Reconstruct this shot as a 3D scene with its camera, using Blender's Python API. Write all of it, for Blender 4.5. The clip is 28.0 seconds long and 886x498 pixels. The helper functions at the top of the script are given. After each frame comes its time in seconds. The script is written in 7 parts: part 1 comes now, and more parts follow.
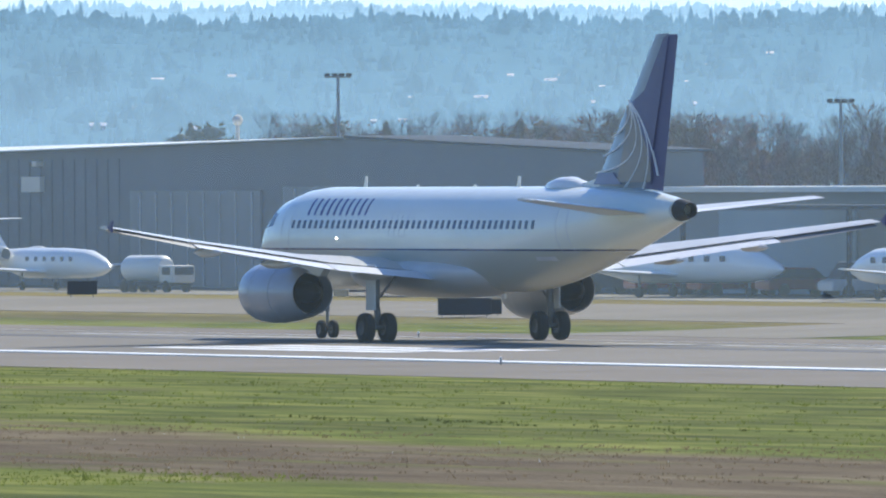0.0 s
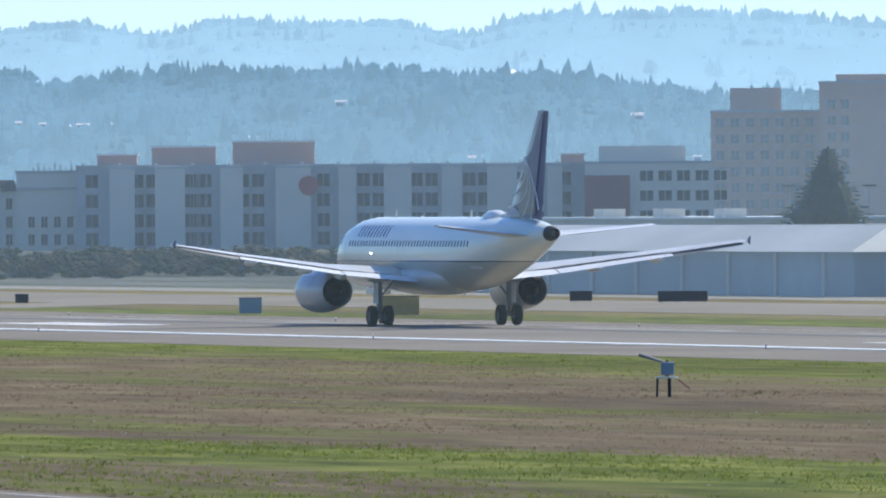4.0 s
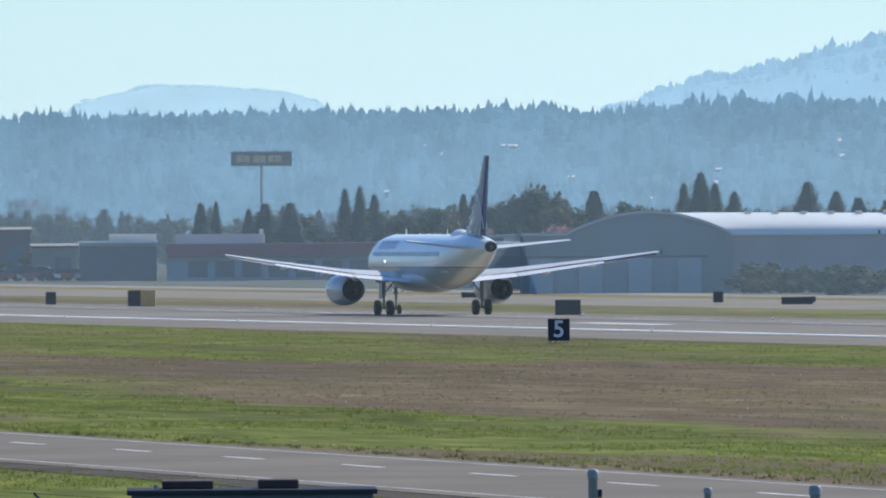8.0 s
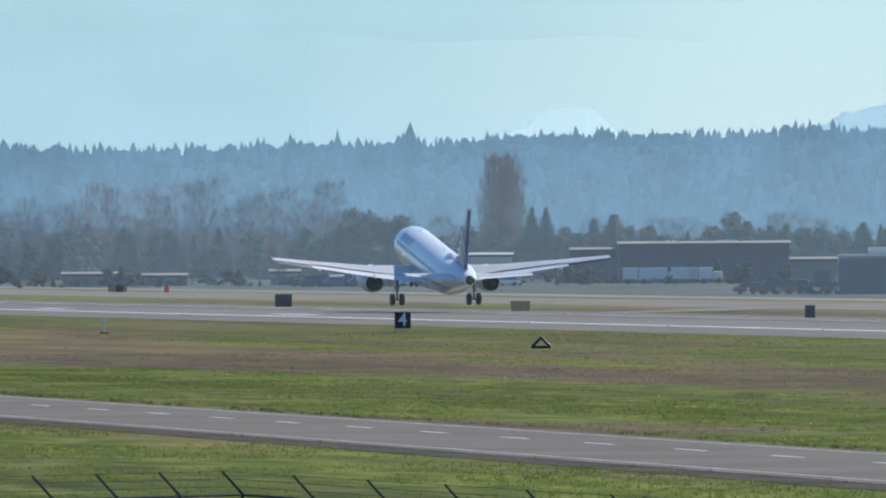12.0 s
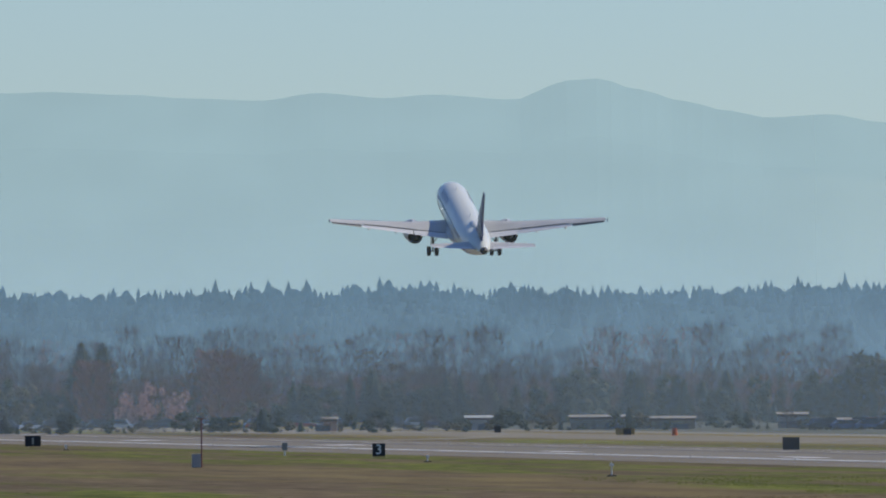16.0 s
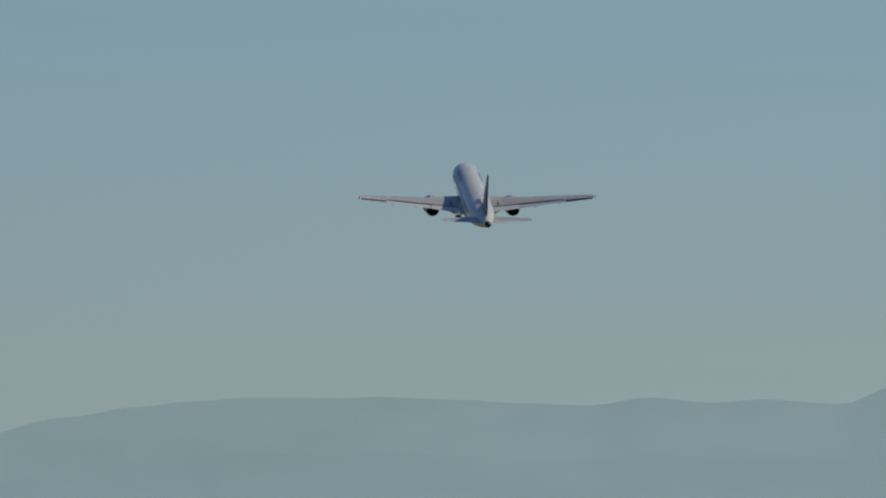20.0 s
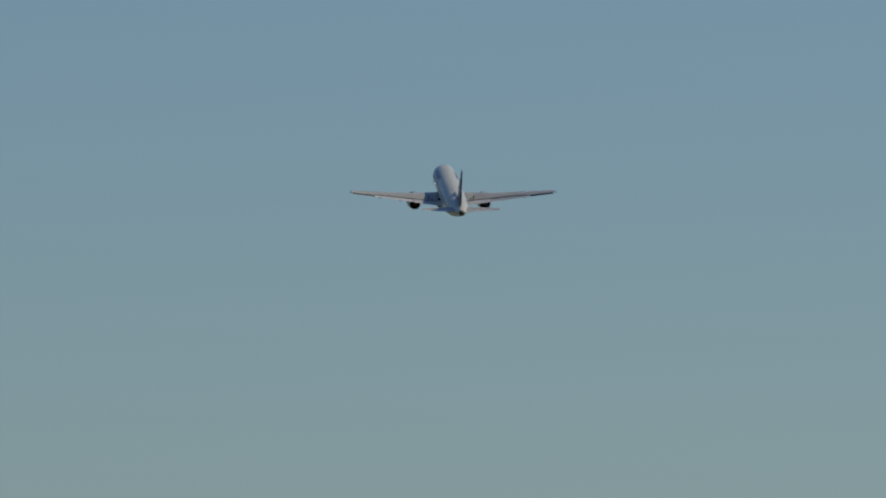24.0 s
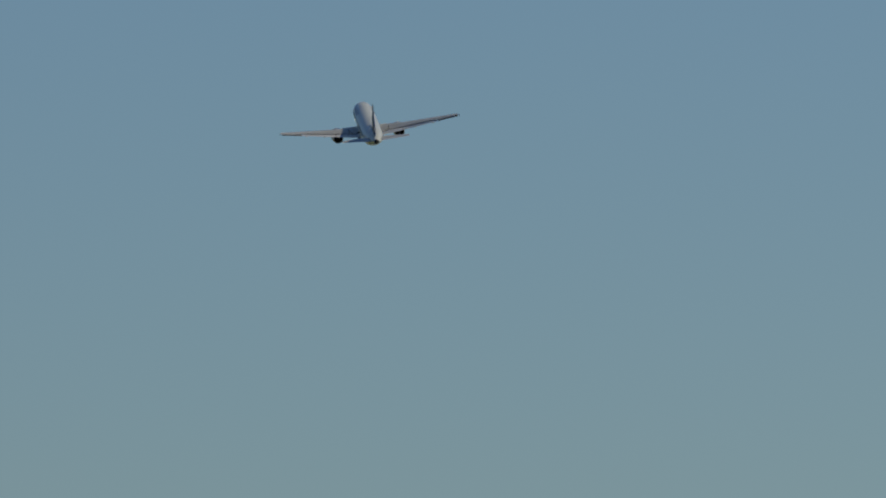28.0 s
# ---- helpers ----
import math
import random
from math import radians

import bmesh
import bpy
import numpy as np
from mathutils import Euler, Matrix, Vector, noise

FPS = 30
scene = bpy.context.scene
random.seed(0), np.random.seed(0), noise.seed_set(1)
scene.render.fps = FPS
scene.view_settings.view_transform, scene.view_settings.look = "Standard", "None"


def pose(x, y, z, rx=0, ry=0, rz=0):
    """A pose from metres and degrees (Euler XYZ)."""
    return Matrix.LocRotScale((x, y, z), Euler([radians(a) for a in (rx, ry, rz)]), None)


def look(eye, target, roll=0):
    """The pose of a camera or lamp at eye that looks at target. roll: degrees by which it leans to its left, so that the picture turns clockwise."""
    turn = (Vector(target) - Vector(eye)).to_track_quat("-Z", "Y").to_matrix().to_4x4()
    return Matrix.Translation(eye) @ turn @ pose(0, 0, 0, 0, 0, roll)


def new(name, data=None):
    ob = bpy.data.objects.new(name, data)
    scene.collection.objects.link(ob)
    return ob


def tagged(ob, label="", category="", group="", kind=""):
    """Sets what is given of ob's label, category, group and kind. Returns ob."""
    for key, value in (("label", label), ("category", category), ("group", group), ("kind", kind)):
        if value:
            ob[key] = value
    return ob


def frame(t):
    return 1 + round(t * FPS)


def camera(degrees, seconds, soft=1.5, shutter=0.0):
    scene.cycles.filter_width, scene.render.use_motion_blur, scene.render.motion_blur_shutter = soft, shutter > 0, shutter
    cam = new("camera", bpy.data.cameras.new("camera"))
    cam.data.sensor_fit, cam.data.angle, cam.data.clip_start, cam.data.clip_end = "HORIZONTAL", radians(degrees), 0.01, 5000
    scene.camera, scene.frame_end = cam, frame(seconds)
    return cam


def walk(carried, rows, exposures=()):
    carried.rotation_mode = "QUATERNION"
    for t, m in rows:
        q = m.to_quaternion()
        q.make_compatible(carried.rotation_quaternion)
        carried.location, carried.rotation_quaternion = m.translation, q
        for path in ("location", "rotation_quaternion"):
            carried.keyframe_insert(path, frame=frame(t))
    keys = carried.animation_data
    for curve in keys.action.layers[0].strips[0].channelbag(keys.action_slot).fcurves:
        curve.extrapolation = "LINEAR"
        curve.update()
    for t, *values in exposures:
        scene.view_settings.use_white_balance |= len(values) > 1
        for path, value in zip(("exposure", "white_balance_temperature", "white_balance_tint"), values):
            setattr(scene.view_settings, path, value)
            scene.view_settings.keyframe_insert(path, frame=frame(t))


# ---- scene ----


# the lens, the standing tripod and its pan
cam = camera(3.5216, 28.0, soft=2.0)
EYE = (0.0, 0.0, 7.08)
LEAN = -0.384  # degrees by which the tripod leans to the right
PAN = [
    (0, 25.5929, -0.3443), (0.5, 24.3583, -0.3225), (1, 23.1767, -0.2992), (1.5, 22.1079, -0.2822), (2, 21.1071, -0.2632), (2.5, 20.1481, -0.2451),
    (4.5, 17.0186, -0.1815), (5, 16.3401, -0.1691), (5.5, 15.6987, -0.1572), (6, 15.1082, -0.145), (6.5, 14.5727, -0.1372), (7, 14.0488, -0.1261),
    (7.5, 13.5815, -0.1155), (8, 13.1435, -0.1095), (8.5, 12.7177, -0.0999), (9, 12.2837, -0.0903), (9.5, 11.8673, -0.0801), (10, 11.4694, -0.0723),
    (10.5, 11.0964, -0.0645), (11, 10.7422, -0.0509), (11.5, 10.4195, -0.0446), (12, 10.1263, -0.037), (12.5, 9.8151, -0.027), (14.5, 8.7877, 0.2291),
    (15, 8.5466, 0.3269), (15.5, 8.3122, 0.428), (16, 8.1124, 0.5447), (16.5, 7.9344, 0.6875), (17, 7.7519, 0.821), (17.5, 7.5306, 0.9662),
    (18, 7.3419, 1.1292), (18.5, 7.1846, 1.2797), (19, 7.0681, 1.424), (19.5, 6.9333, 1.5934), (20, 6.8097, 1.765), (20.5, 6.7041, 1.9409),
    (21, 6.6075, 2.0921), (21.5, 6.5135, 2.2304), (23.5, 6.0865, 2.8001), (24, 5.9854, 2.9345), (24.5, 5.883, 3.0619), (25, 5.7857, 3.1824),
    (25.5, 5.7159, 3.2817), (26, 5.6668, 3.3767), (26.5, 5.6248, 3.4632), (27, 5.5875, 3.5278), (27.5, 5.5508, 3.5664), (28, 5.5106, 3.5723),
]
STOPS = [(0, 0.33, 6500, 10), (2.5, 0.30, 6500, 10), (6, 0.22, 6500, 10), (9, 0.08, 6450, 10), (12.5, 0.0, 6450, 10), (14.5, -0.20, 6800, 11), (15.5, -0.38, 6900, 13), (17, -0.70, 7000, 14), (19, -1.06, 7150, 13), (21, -1.13, 7400, 11), (24, -1.23, 7650, 9), (28, -1.29, 7700, 7)]
walk(cam, [(t, pose(*EYE, 90 + up, 0, -turn) @ pose(0, 0, 0, 0, 0, LEAN)) for t, turn, up in PAN], STOPS)

# daylight: a clear, hazy spring noon, the sun to the right of the runway's far end
SUN_TURN, SUN_UP = 60.0, 40.0
sky_world = bpy.data.worlds.new("sky")
sky_world.use_nodes = True
scene.world = sky_world
wn, wl = sky_world.node_tree.nodes, sky_world.node_tree.links
sky = wn.new("ShaderNodeTexSky")
sky.sky_type = "NISHITA"
sky.sun_disc = False
sky.sun_elevation, sky.sun_rotation = radians(SUN_UP), radians(SUN_TURN)
sky.altitude, sky.air_density, sky.dust_density, sky.ozone_density = 10, 1.0, 0.05, 3.2
tint = wn.new("ShaderNodeMix")
tint.data_type, tint.blend_type = "RGBA", "MULTIPLY"
tint.inputs["Factor"].default_value, tint.inputs["B"].default_value = 1.0, (0.692, 0.955, 1.36, 1)
wl.new(sky.outputs[0], tint.inputs["A"])
wl.new(tint.outputs["Result"], wn["Background"].inputs[0])
wn["Background"].inputs[1].default_value = 0.098
sun = new("sun", bpy.data.lights.new("sun", "SUN"))
sun.data.energy, sun.data.angle, sun.data.color = 5.0, radians(0.55), (1.0, 0.965, 0.87)
sun_way = Vector((math.sin(radians(SUN_TURN)) * math.cos(radians(SUN_UP)), math.cos(radians(SUN_TURN)) * math.cos(radians(SUN_UP)), math.sin(radians(SUN_UP))))
sun.matrix_world = look(sun_way * 100, (0, 0, 0))


HAZE = (0.028, 0.066, 0.065, 0.06, 0.11)  # share of light that each added haze sheet scatters


# ---- materials ----
def mat(name, colour, rough=0.6, metal=0.0, grain=3.0, vary=0.12, stain=0.25, bump=0.0, coat=0.0, specular=0.5):
    """A painted, mineral or metal surface: fine grain and broad stains of the base colour, at real size."""
    m = bpy.data.materials.new(name)
    m.use_nodes = True
    n, l = m.node_tree.nodes, m.node_tree.links
    b = n["Principled BSDF"]
    b.inputs["Roughness"].default_value, b.inputs["Metallic"].default_value = rough, metal
    b.inputs["Coat Weight"].default_value = coat
    b.inputs["Specular IOR Level"].default_value = specular
    co = n.new("ShaderNodeTexCoord")
    fine, broad = n.new("ShaderNodeTexNoise"), n.new("ShaderNodeTexNoise")
    fine.inputs["Scale"].default_value, broad.inputs["Scale"].default_value = grain, grain * 0.13
    fine.inputs["Detail"].default_value, broad.inputs["Detail"].default_value = 4, 3
    l.new(co.outputs["Object"], fine.inputs["Vector"])
    l.new(co.outputs["Object"], broad.inputs["Vector"])
    mix = n.new("ShaderNodeMix")
    mix.data_type = "RGBA"
    dark = [c * (1 - 1.6 * vary) for c in colour]
    light = [min(1, c * (1 + 1.2 * vary)) for c in colour]
    mix.inputs["A"].default_value, mix.inputs["B"].default_value = (*dark, 1), (*light, 1)
    l.new(fine.outputs["Fac"], mix.inputs["Factor"])
    wear = n.new("ShaderNodeMix")
    wear.data_type, wear.blend_type = "RGBA", "MULTIPLY"
    ramp = n.new("ShaderNodeValToRGB")
    ramp.color_ramp.elements[0].position, ramp.color_ramp.elements[1].position = 0.35, 0.65
    ramp.color_ramp.elements[0].color = (1 - stain, 1 - stain, 1 - stain * 1.1, 1)
    l.new(broad.outputs["Fac"], ramp.inputs["Fac"])
    wear.inputs["Factor"].default_value = 1.0
    l.new(mix.outputs["Result"], wear.inputs["A"])
    l.new(ramp.outputs["Color"], wear.inputs["B"])
    l.new(wear.outputs["Result"], b.inputs["Base Color"])
    if bump:
        bn = n.new("ShaderNodeBump")
        bn.inputs["Strength"].default_value = bump
        l.new(fine.outputs["Fac"], bn.inputs["Height"])
        l.new(bn.outputs["Normal"], b.inputs["Normal"])
    return m


def glow(name, colour, strength):
    m = bpy.data.materials.new(name)
    m.use_nodes = True
    b = m.node_tree.nodes["Principled BSDF"]
    b.inputs["Base Color"].default_value = (*colour, 1)
    b.inputs["Emission Color"].default_value = (*colour, 1)
    b.inputs["Emission Strength"].default_value = strength
    return m


def leafy(name, colour, vary=0.3, through_light=0.35):
    """Leaves and blades: part of the light passes through them."""
    m = mat(name, colour, 0.7, 0, 0.5, vary, 0.3, specular=0.2)
    n, l = m.node_tree.nodes, m.node_tree.links
    b = n["Principled BSDF"]
    back, mixer = n.new("ShaderNodeBsdfTranslucent"), n.new("ShaderNodeMixShader")
    mixer.inputs["Fac"].default_value = through_light
    l.new(b.inputs["Base Color"].links[0].from_socket, back.inputs["Color"])
    l.new(b.outputs[0], mixer.inputs[1])
    l.new(back.outputs[0], mixer.inputs[2])
    l.new(mixer.outputs[0], n["Material Output"].inputs["Surface"])
    return m


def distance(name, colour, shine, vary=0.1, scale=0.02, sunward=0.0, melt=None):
    """Far woods and mountains, a self-lit backdrop: the air's haze is put into their glowing colour.
    sunward: gain of that glow towards the sun's side. melt: bearings between which it turns see-through, as in thick
    air."""
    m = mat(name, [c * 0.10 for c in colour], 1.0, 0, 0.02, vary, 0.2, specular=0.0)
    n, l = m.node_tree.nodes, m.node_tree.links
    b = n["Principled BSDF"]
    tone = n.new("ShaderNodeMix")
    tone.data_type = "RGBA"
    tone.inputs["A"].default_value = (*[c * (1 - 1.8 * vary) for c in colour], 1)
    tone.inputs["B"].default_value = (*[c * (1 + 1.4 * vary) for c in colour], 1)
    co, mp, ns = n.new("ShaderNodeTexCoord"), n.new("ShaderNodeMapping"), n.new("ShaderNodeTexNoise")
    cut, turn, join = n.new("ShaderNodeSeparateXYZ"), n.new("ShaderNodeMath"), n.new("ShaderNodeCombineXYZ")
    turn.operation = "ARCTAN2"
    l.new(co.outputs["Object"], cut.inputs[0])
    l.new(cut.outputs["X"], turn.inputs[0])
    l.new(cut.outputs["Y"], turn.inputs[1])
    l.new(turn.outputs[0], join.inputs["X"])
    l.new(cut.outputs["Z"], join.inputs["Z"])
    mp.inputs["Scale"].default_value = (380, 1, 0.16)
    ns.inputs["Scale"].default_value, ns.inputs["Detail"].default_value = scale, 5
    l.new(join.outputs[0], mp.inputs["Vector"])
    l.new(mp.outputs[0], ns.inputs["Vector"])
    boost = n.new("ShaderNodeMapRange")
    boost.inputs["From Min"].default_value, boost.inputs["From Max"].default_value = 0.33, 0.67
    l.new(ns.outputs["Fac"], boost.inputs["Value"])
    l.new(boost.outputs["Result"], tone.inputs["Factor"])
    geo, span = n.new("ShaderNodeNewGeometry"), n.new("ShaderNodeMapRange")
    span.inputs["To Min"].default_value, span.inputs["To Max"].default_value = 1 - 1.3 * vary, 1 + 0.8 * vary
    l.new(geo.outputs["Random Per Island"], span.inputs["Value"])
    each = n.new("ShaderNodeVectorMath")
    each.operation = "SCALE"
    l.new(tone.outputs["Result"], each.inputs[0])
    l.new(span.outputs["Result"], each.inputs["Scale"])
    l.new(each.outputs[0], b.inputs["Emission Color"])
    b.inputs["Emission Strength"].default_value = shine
    # sunward brightening of the haze, put into the glow by bearing
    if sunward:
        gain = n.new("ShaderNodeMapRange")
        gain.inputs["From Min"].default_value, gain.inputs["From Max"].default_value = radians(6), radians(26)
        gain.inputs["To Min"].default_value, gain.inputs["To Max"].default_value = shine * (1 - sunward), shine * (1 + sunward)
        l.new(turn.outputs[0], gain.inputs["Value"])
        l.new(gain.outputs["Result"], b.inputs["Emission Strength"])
    # transparency by bearing stands in for the thick air
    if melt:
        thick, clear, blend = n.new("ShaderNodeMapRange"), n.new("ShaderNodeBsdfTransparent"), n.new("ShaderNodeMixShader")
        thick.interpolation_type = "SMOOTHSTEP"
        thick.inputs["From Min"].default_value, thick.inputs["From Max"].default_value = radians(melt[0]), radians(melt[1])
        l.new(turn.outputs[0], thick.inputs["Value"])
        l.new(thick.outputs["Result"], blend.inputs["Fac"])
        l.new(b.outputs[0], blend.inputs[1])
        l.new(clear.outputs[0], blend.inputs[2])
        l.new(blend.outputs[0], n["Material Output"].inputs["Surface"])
    return m


# ---- mesh tools ----
def mesh_of(name, bm, material=None):
    me = bpy.data.meshes.new(name)
    bm.to_mesh(me)
    bm.free()
    for m in (material if isinstance(material, (list, tuple)) else [material]):
        if m:
            me.materials.append(m)
    return me


def part(name, bm, material, parent=None, label="", smooth=False, kind=""):
    """Links a bmesh (or a finished mesh) as one object, under parent."""
    me = mesh_of(name, bm, material) if isinstance(bm, bmesh.types.BMesh) else bm
    if smooth:
        for p in me.polygons:
            p.use_smooth = True
        me.set_sharp_from_angle(angle=radians(38))
    ob = new(name, me)
    ob.parent = parent
    return tagged(ob, label=label, kind=kind)


def thing(name, m, label, category, group="", kind=""):
    ob = new(name)
    ob.matrix_basis = m
    ob.empty_display_size = 0.5
    return tagged(ob, label, category, group, kind)


def box(bm, x0, x1, y0, y1, z0, z1, m=None):
    v = [bm.verts.new((x, y, z)) for x in (x0, x1) for y in (y0, y1) for z in (z0, z1)]
    for f in ((0, 1, 3, 2), (4, 6, 7, 5), (0, 4, 5, 1), (2, 3, 7, 6), (0, 2, 6, 4), (1, 5, 7, 3)):
        bm.faces.new([v[i] for i in f])
    if m:
        bmesh.ops.transform(bm, matrix=m, verts=v)
    return v


def bevelled(x0, x1, y0, y1, z0, z1, r=0.03, m=None):
    bm = bmesh.new()
    box(bm, x0, x1, y0, y1, z0, z1)
    bmesh.ops.bevel(bm, geom=bm.edges[:], offset=r, segments=2, affect="EDGES", profile=0.5)
    if m:
        bm.transform(m)
    return bm


def loft(bm, rings, cap=True):
    """Skins a row of equal rings of points."""
    vs = [[bm.verts.new(p) for p in r] for r in rings]
    n = len(vs[0])
    for a, b in zip(vs, vs[1:]):
        for i in range(n):
            bm.faces.new((a[i], a[(i + 1) % n], b[(i + 1) % n], b[i]))
    if cap:
        bm.faces.new(vs[0][::-1])
        bm.faces.new(vs[-1])
    return vs


def tube(bm, a, b, r0, r1=None, n=10):
    a, b = Vector(a), Vector(b)
    q = (b - a).to_track_quat("Z", "Y")
    r1 = r0 if r1 is None else r1
    ring = lambda p, r: [p + q @ Vector((r * math.cos(2 * math.pi * i / n), r * math.sin(2 * math.pi * i / n), 0)) for i in range(n)]
    loft(bm, [ring(a, r0), ring(b, r1)])


def spun(bm, profile, n=24, axis="y", centre=(0, 0, 0)):
    """A turned body: profile of (along, radius), about an axis."""
    rings = []
    for a, r in profile:
        ring = []
        for i in range(n):
            c, s = r * math.cos(2 * math.pi * i / n), r * math.sin(2 * math.pi * i / n)
            p = {"y": (c, a, s), "x": (a, c, s), "z": (c, s, a)}[axis]
            ring.append(Vector(p) + Vector(centre))
        rings.append(ring)
    loft(bm, rings, cap=False)


def fixed(bm):
    bmesh.ops.recalc_face_normals(bm, faces=bm.faces[:])
    return bm


def spot(turn, reach, z=0.0):
    """A place at a bearing (degrees right of the runway's heading) and a distance from the tripod."""
    return Vector((math.sin(radians(turn)) * reach, math.cos(radians(turn)) * reach, z))


# ---- the airliner: y towards its nose, z up from the ground, origin between the main wheels ----
m_white = mat("white_paint", (0.83, 0.825, 0.78), 0.28, 0, 1.2, 0.03, 0.06, coat=0.3)
m_grey_wing = mat("grey_wing_paint", (0.66, 0.65, 0.61), 0.35, 0, 1.0, 0.08, 0.18, coat=0.1)
m_shade_grey = mat("dark_grey_paint_and_shade", (0.22, 0.22, 0.22), 0.5, 0, 1.5, 0.08, 0.15)
m_flap = mat("pale_flap_paint", (0.85, 0.85, 0.84), 0.3, 0, 1.5, 0.05, 0.12)
m_metal = mat("bare_metal", (0.62, 0.63, 0.64), 0.25, 0.9, 4, 0.05, 0.1)
m_navy = mat("navy_paint", (0.020, 0.027, 0.155), 0.4, 0, 1.5, 0.1, 0.1, coat=0.15)
m_foot = mat("mid_blue_paint", (0.085, 0.14, 0.33), 0.35, 0, 1.5, 0.1, 0.1, coat=0.3)
# blue paint, lightened in its colour for the sheen on the fin's front
m_fin = mat("blue_paint_with_sheen", (0.21, 0.29, 0.385), 0.32, 0, 1.5, 0.12, 0.1, coat=0.4)
m_tan = mat("brown_grey_paint", (0.34, 0.29, 0.245), 0.4, 0, 2.4, 0.25, 0.3)
m_tyre = mat("tyre_rubber", (0.022, 0.022, 0.023), 0.85, 0, 9, 0.2, 0.3)
m_rim = mat("wheel_rim", (0.07, 0.07, 0.075), 0.5, 0.3, 6, 0.1, 0.3)
m_gear = mat("gear_leg_paint", (0.22, 0.23, 0.24), 0.4, 0.3, 5, 0.1, 0.3)
m_dark = mat("dark_exhaust_and_gap_shade", (0.02, 0.02, 0.022), 0.6, 0.4, 6, 0.2, 0.3)
m_emblem = mat("pale_emblem_paint", (0.85, 0.84, 0.80), 0.4, 0, 2, 0.04, 0.05)
m_pane = mat("cabin_window", (0.09, 0.11, 0.145), 0.25, 0, 3, 0.1, 0.1)
m_seam = mat("door_seam", (0.60, 0.60, 0.60), 0.6, 0, 5, 0.1, 0.2)
m_nacelle = mat("nacelle_paint", (0.46, 0.47, 0.49), 0.3, 0.15, 1.5, 0.07, 0.14, coat=0.2)


# ---- ground, runway, road ----
def ground_cover():
    """Mown grass in long bands of green and dry brown, with clumps."""
    m = mat("grass_ground", (0.1, 0.1, 0.05), 0.95, 0, 1.5, 0.3, 0.2, specular=0.1)
    n, l = m.node_tree.nodes, m.node_tree.links
    b = n["Principled BSDF"]
    co = n.new("ShaderNodeTexCoord")

    def noisy(sx, sy, detail=3):
        mp, t = n.new("ShaderNodeMapping"), n.new("ShaderNodeTexNoise")
        mp.inputs["Scale"].default_value = (sx, sy, 1)
        t.inputs["Scale"].default_value, t.inputs["Detail"].default_value = 1.0, detail
        l.new(co.outputs["Object"], mp.inputs["Vector"])
        l.new(mp.outputs[0], t.inputs["Vector"])
        return t.outputs["Fac"]

    def ramp(fac, stops):
        r = n.new("ShaderNodeValToRGB")
        e = r.color_ramp.elements
        e[0].position, e[0].color = stops[0][0], (*stops[0][1], 1)
        e[1].position, e[1].color = stops[-1][0], (*stops[-1][1], 1)
        for p, c in stops[1:-1]:
            e.new(p).color = (*c, 1)
        l.new(fac, r.inputs["Fac"])
        return r.outputs["Color"]

    def mix(a, b_, fac, kind="MIX"):
        x = n.new("ShaderNodeMix")
        x.data_type, x.blend_type = "RGBA", kind
        for s, v in (("A", a), ("B", b_), ("Factor", fac)):
            if isinstance(v, float):
                x.inputs[s].default_value = v
            else:
                l.new(v, x.inputs[s])
        return x.outputs["Result"]

    def math_(kind, a, b_):
        x = n.new("ShaderNodeMath")
        x.operation = kind
        for i, v in enumerate((a, b_)):
            if isinstance(v, (int, float)):
                x.inputs[i].default_value = v
            else:
                l.new(v, x.inputs[i])
        return x.outputs[0]
    sep = n.new("ShaderNodeSeparateXYZ")
    l.new(co.outputs["Object"], sep.inputs[0])
    stops = lambda pts, top: [(p / 1600, (v / top,) * 3) for p, v in pts]
    along = math_("DIVIDE", sep.outputs["Y"], 1600.0)
    wob = math_("MULTIPLY", math_("SUBTRACT", noisy(0.035, 0.007, 5), 0.5), 46)
    wob = math_("ADD", wob, math_("MULTIPLY", math_("SUBTRACT", noisy(0.35, 0.06, 4), 0.5), 9))
    x = math_("ADD", sep.outputs["X"], wob)
    # the dry brown belt across the field lies between two wandering edges
    far_edge = math_("MULTIPLY", ramp(along, stops([(0, 160), (310, 161), (420, 169), (520, 180), (620, 189), (720, 165), (820, 150), (930, 158), (1060, 165), (1340, 166), (1600, 166)], 400)), 400.0)
    near_edge = math_("MULTIPLY", ramp(along, stops([(0, 131), (310, 130), (370, 127), (440, 116), (505, 117), (600, 123), (740, 129), (830, 128), (920, 112), (1600, 112)], 400)), 400.0)

    def step(v, soft):
        r = n.new("ShaderNodeMapRange")
        r.interpolation_type = "SMOOTHSTEP"
        r.inputs["From Min"].default_value, r.inputs["From Max"].default_value = -soft, soft
        l.new(v, r.inputs["Value"])
        return r.outputs["Result"]
    belt = math_("MULTIPLY", step(math_("SUBTRACT", x, near_edge), 4.0), step(math_("SUBTRACT", far_edge, x), 6.0))
    # a worn brown verge along the road's far edge, in places
    verge = math_("MULTIPLY", step(math_("SUBTRACT", 107.0, x), 4.0), step(math_("SUBTRACT", sep.outputs["X"], 96.0), 1.0))
    verge = math_("MULTIPLY", verge, ramp(along, stops([(0, 0.3), (330, 0.5), (380, 1.0), (430, 0.8), (480, 0.1), (530, 0.9), (590, 0.6), (640, 0.1), (1600, 0.3)], 1)))
    dryness = math_("MAXIMUM", belt, verge)
    streak = math_("MULTIPLY", math_("SUBTRACT", noisy(0.13, 0.010, 5), 0.5), 2.2)
    clump = math_("MULTIPLY", math_("SUBTRACT", noisy(0.5, 0.10, 6), 0.5), 0.9)
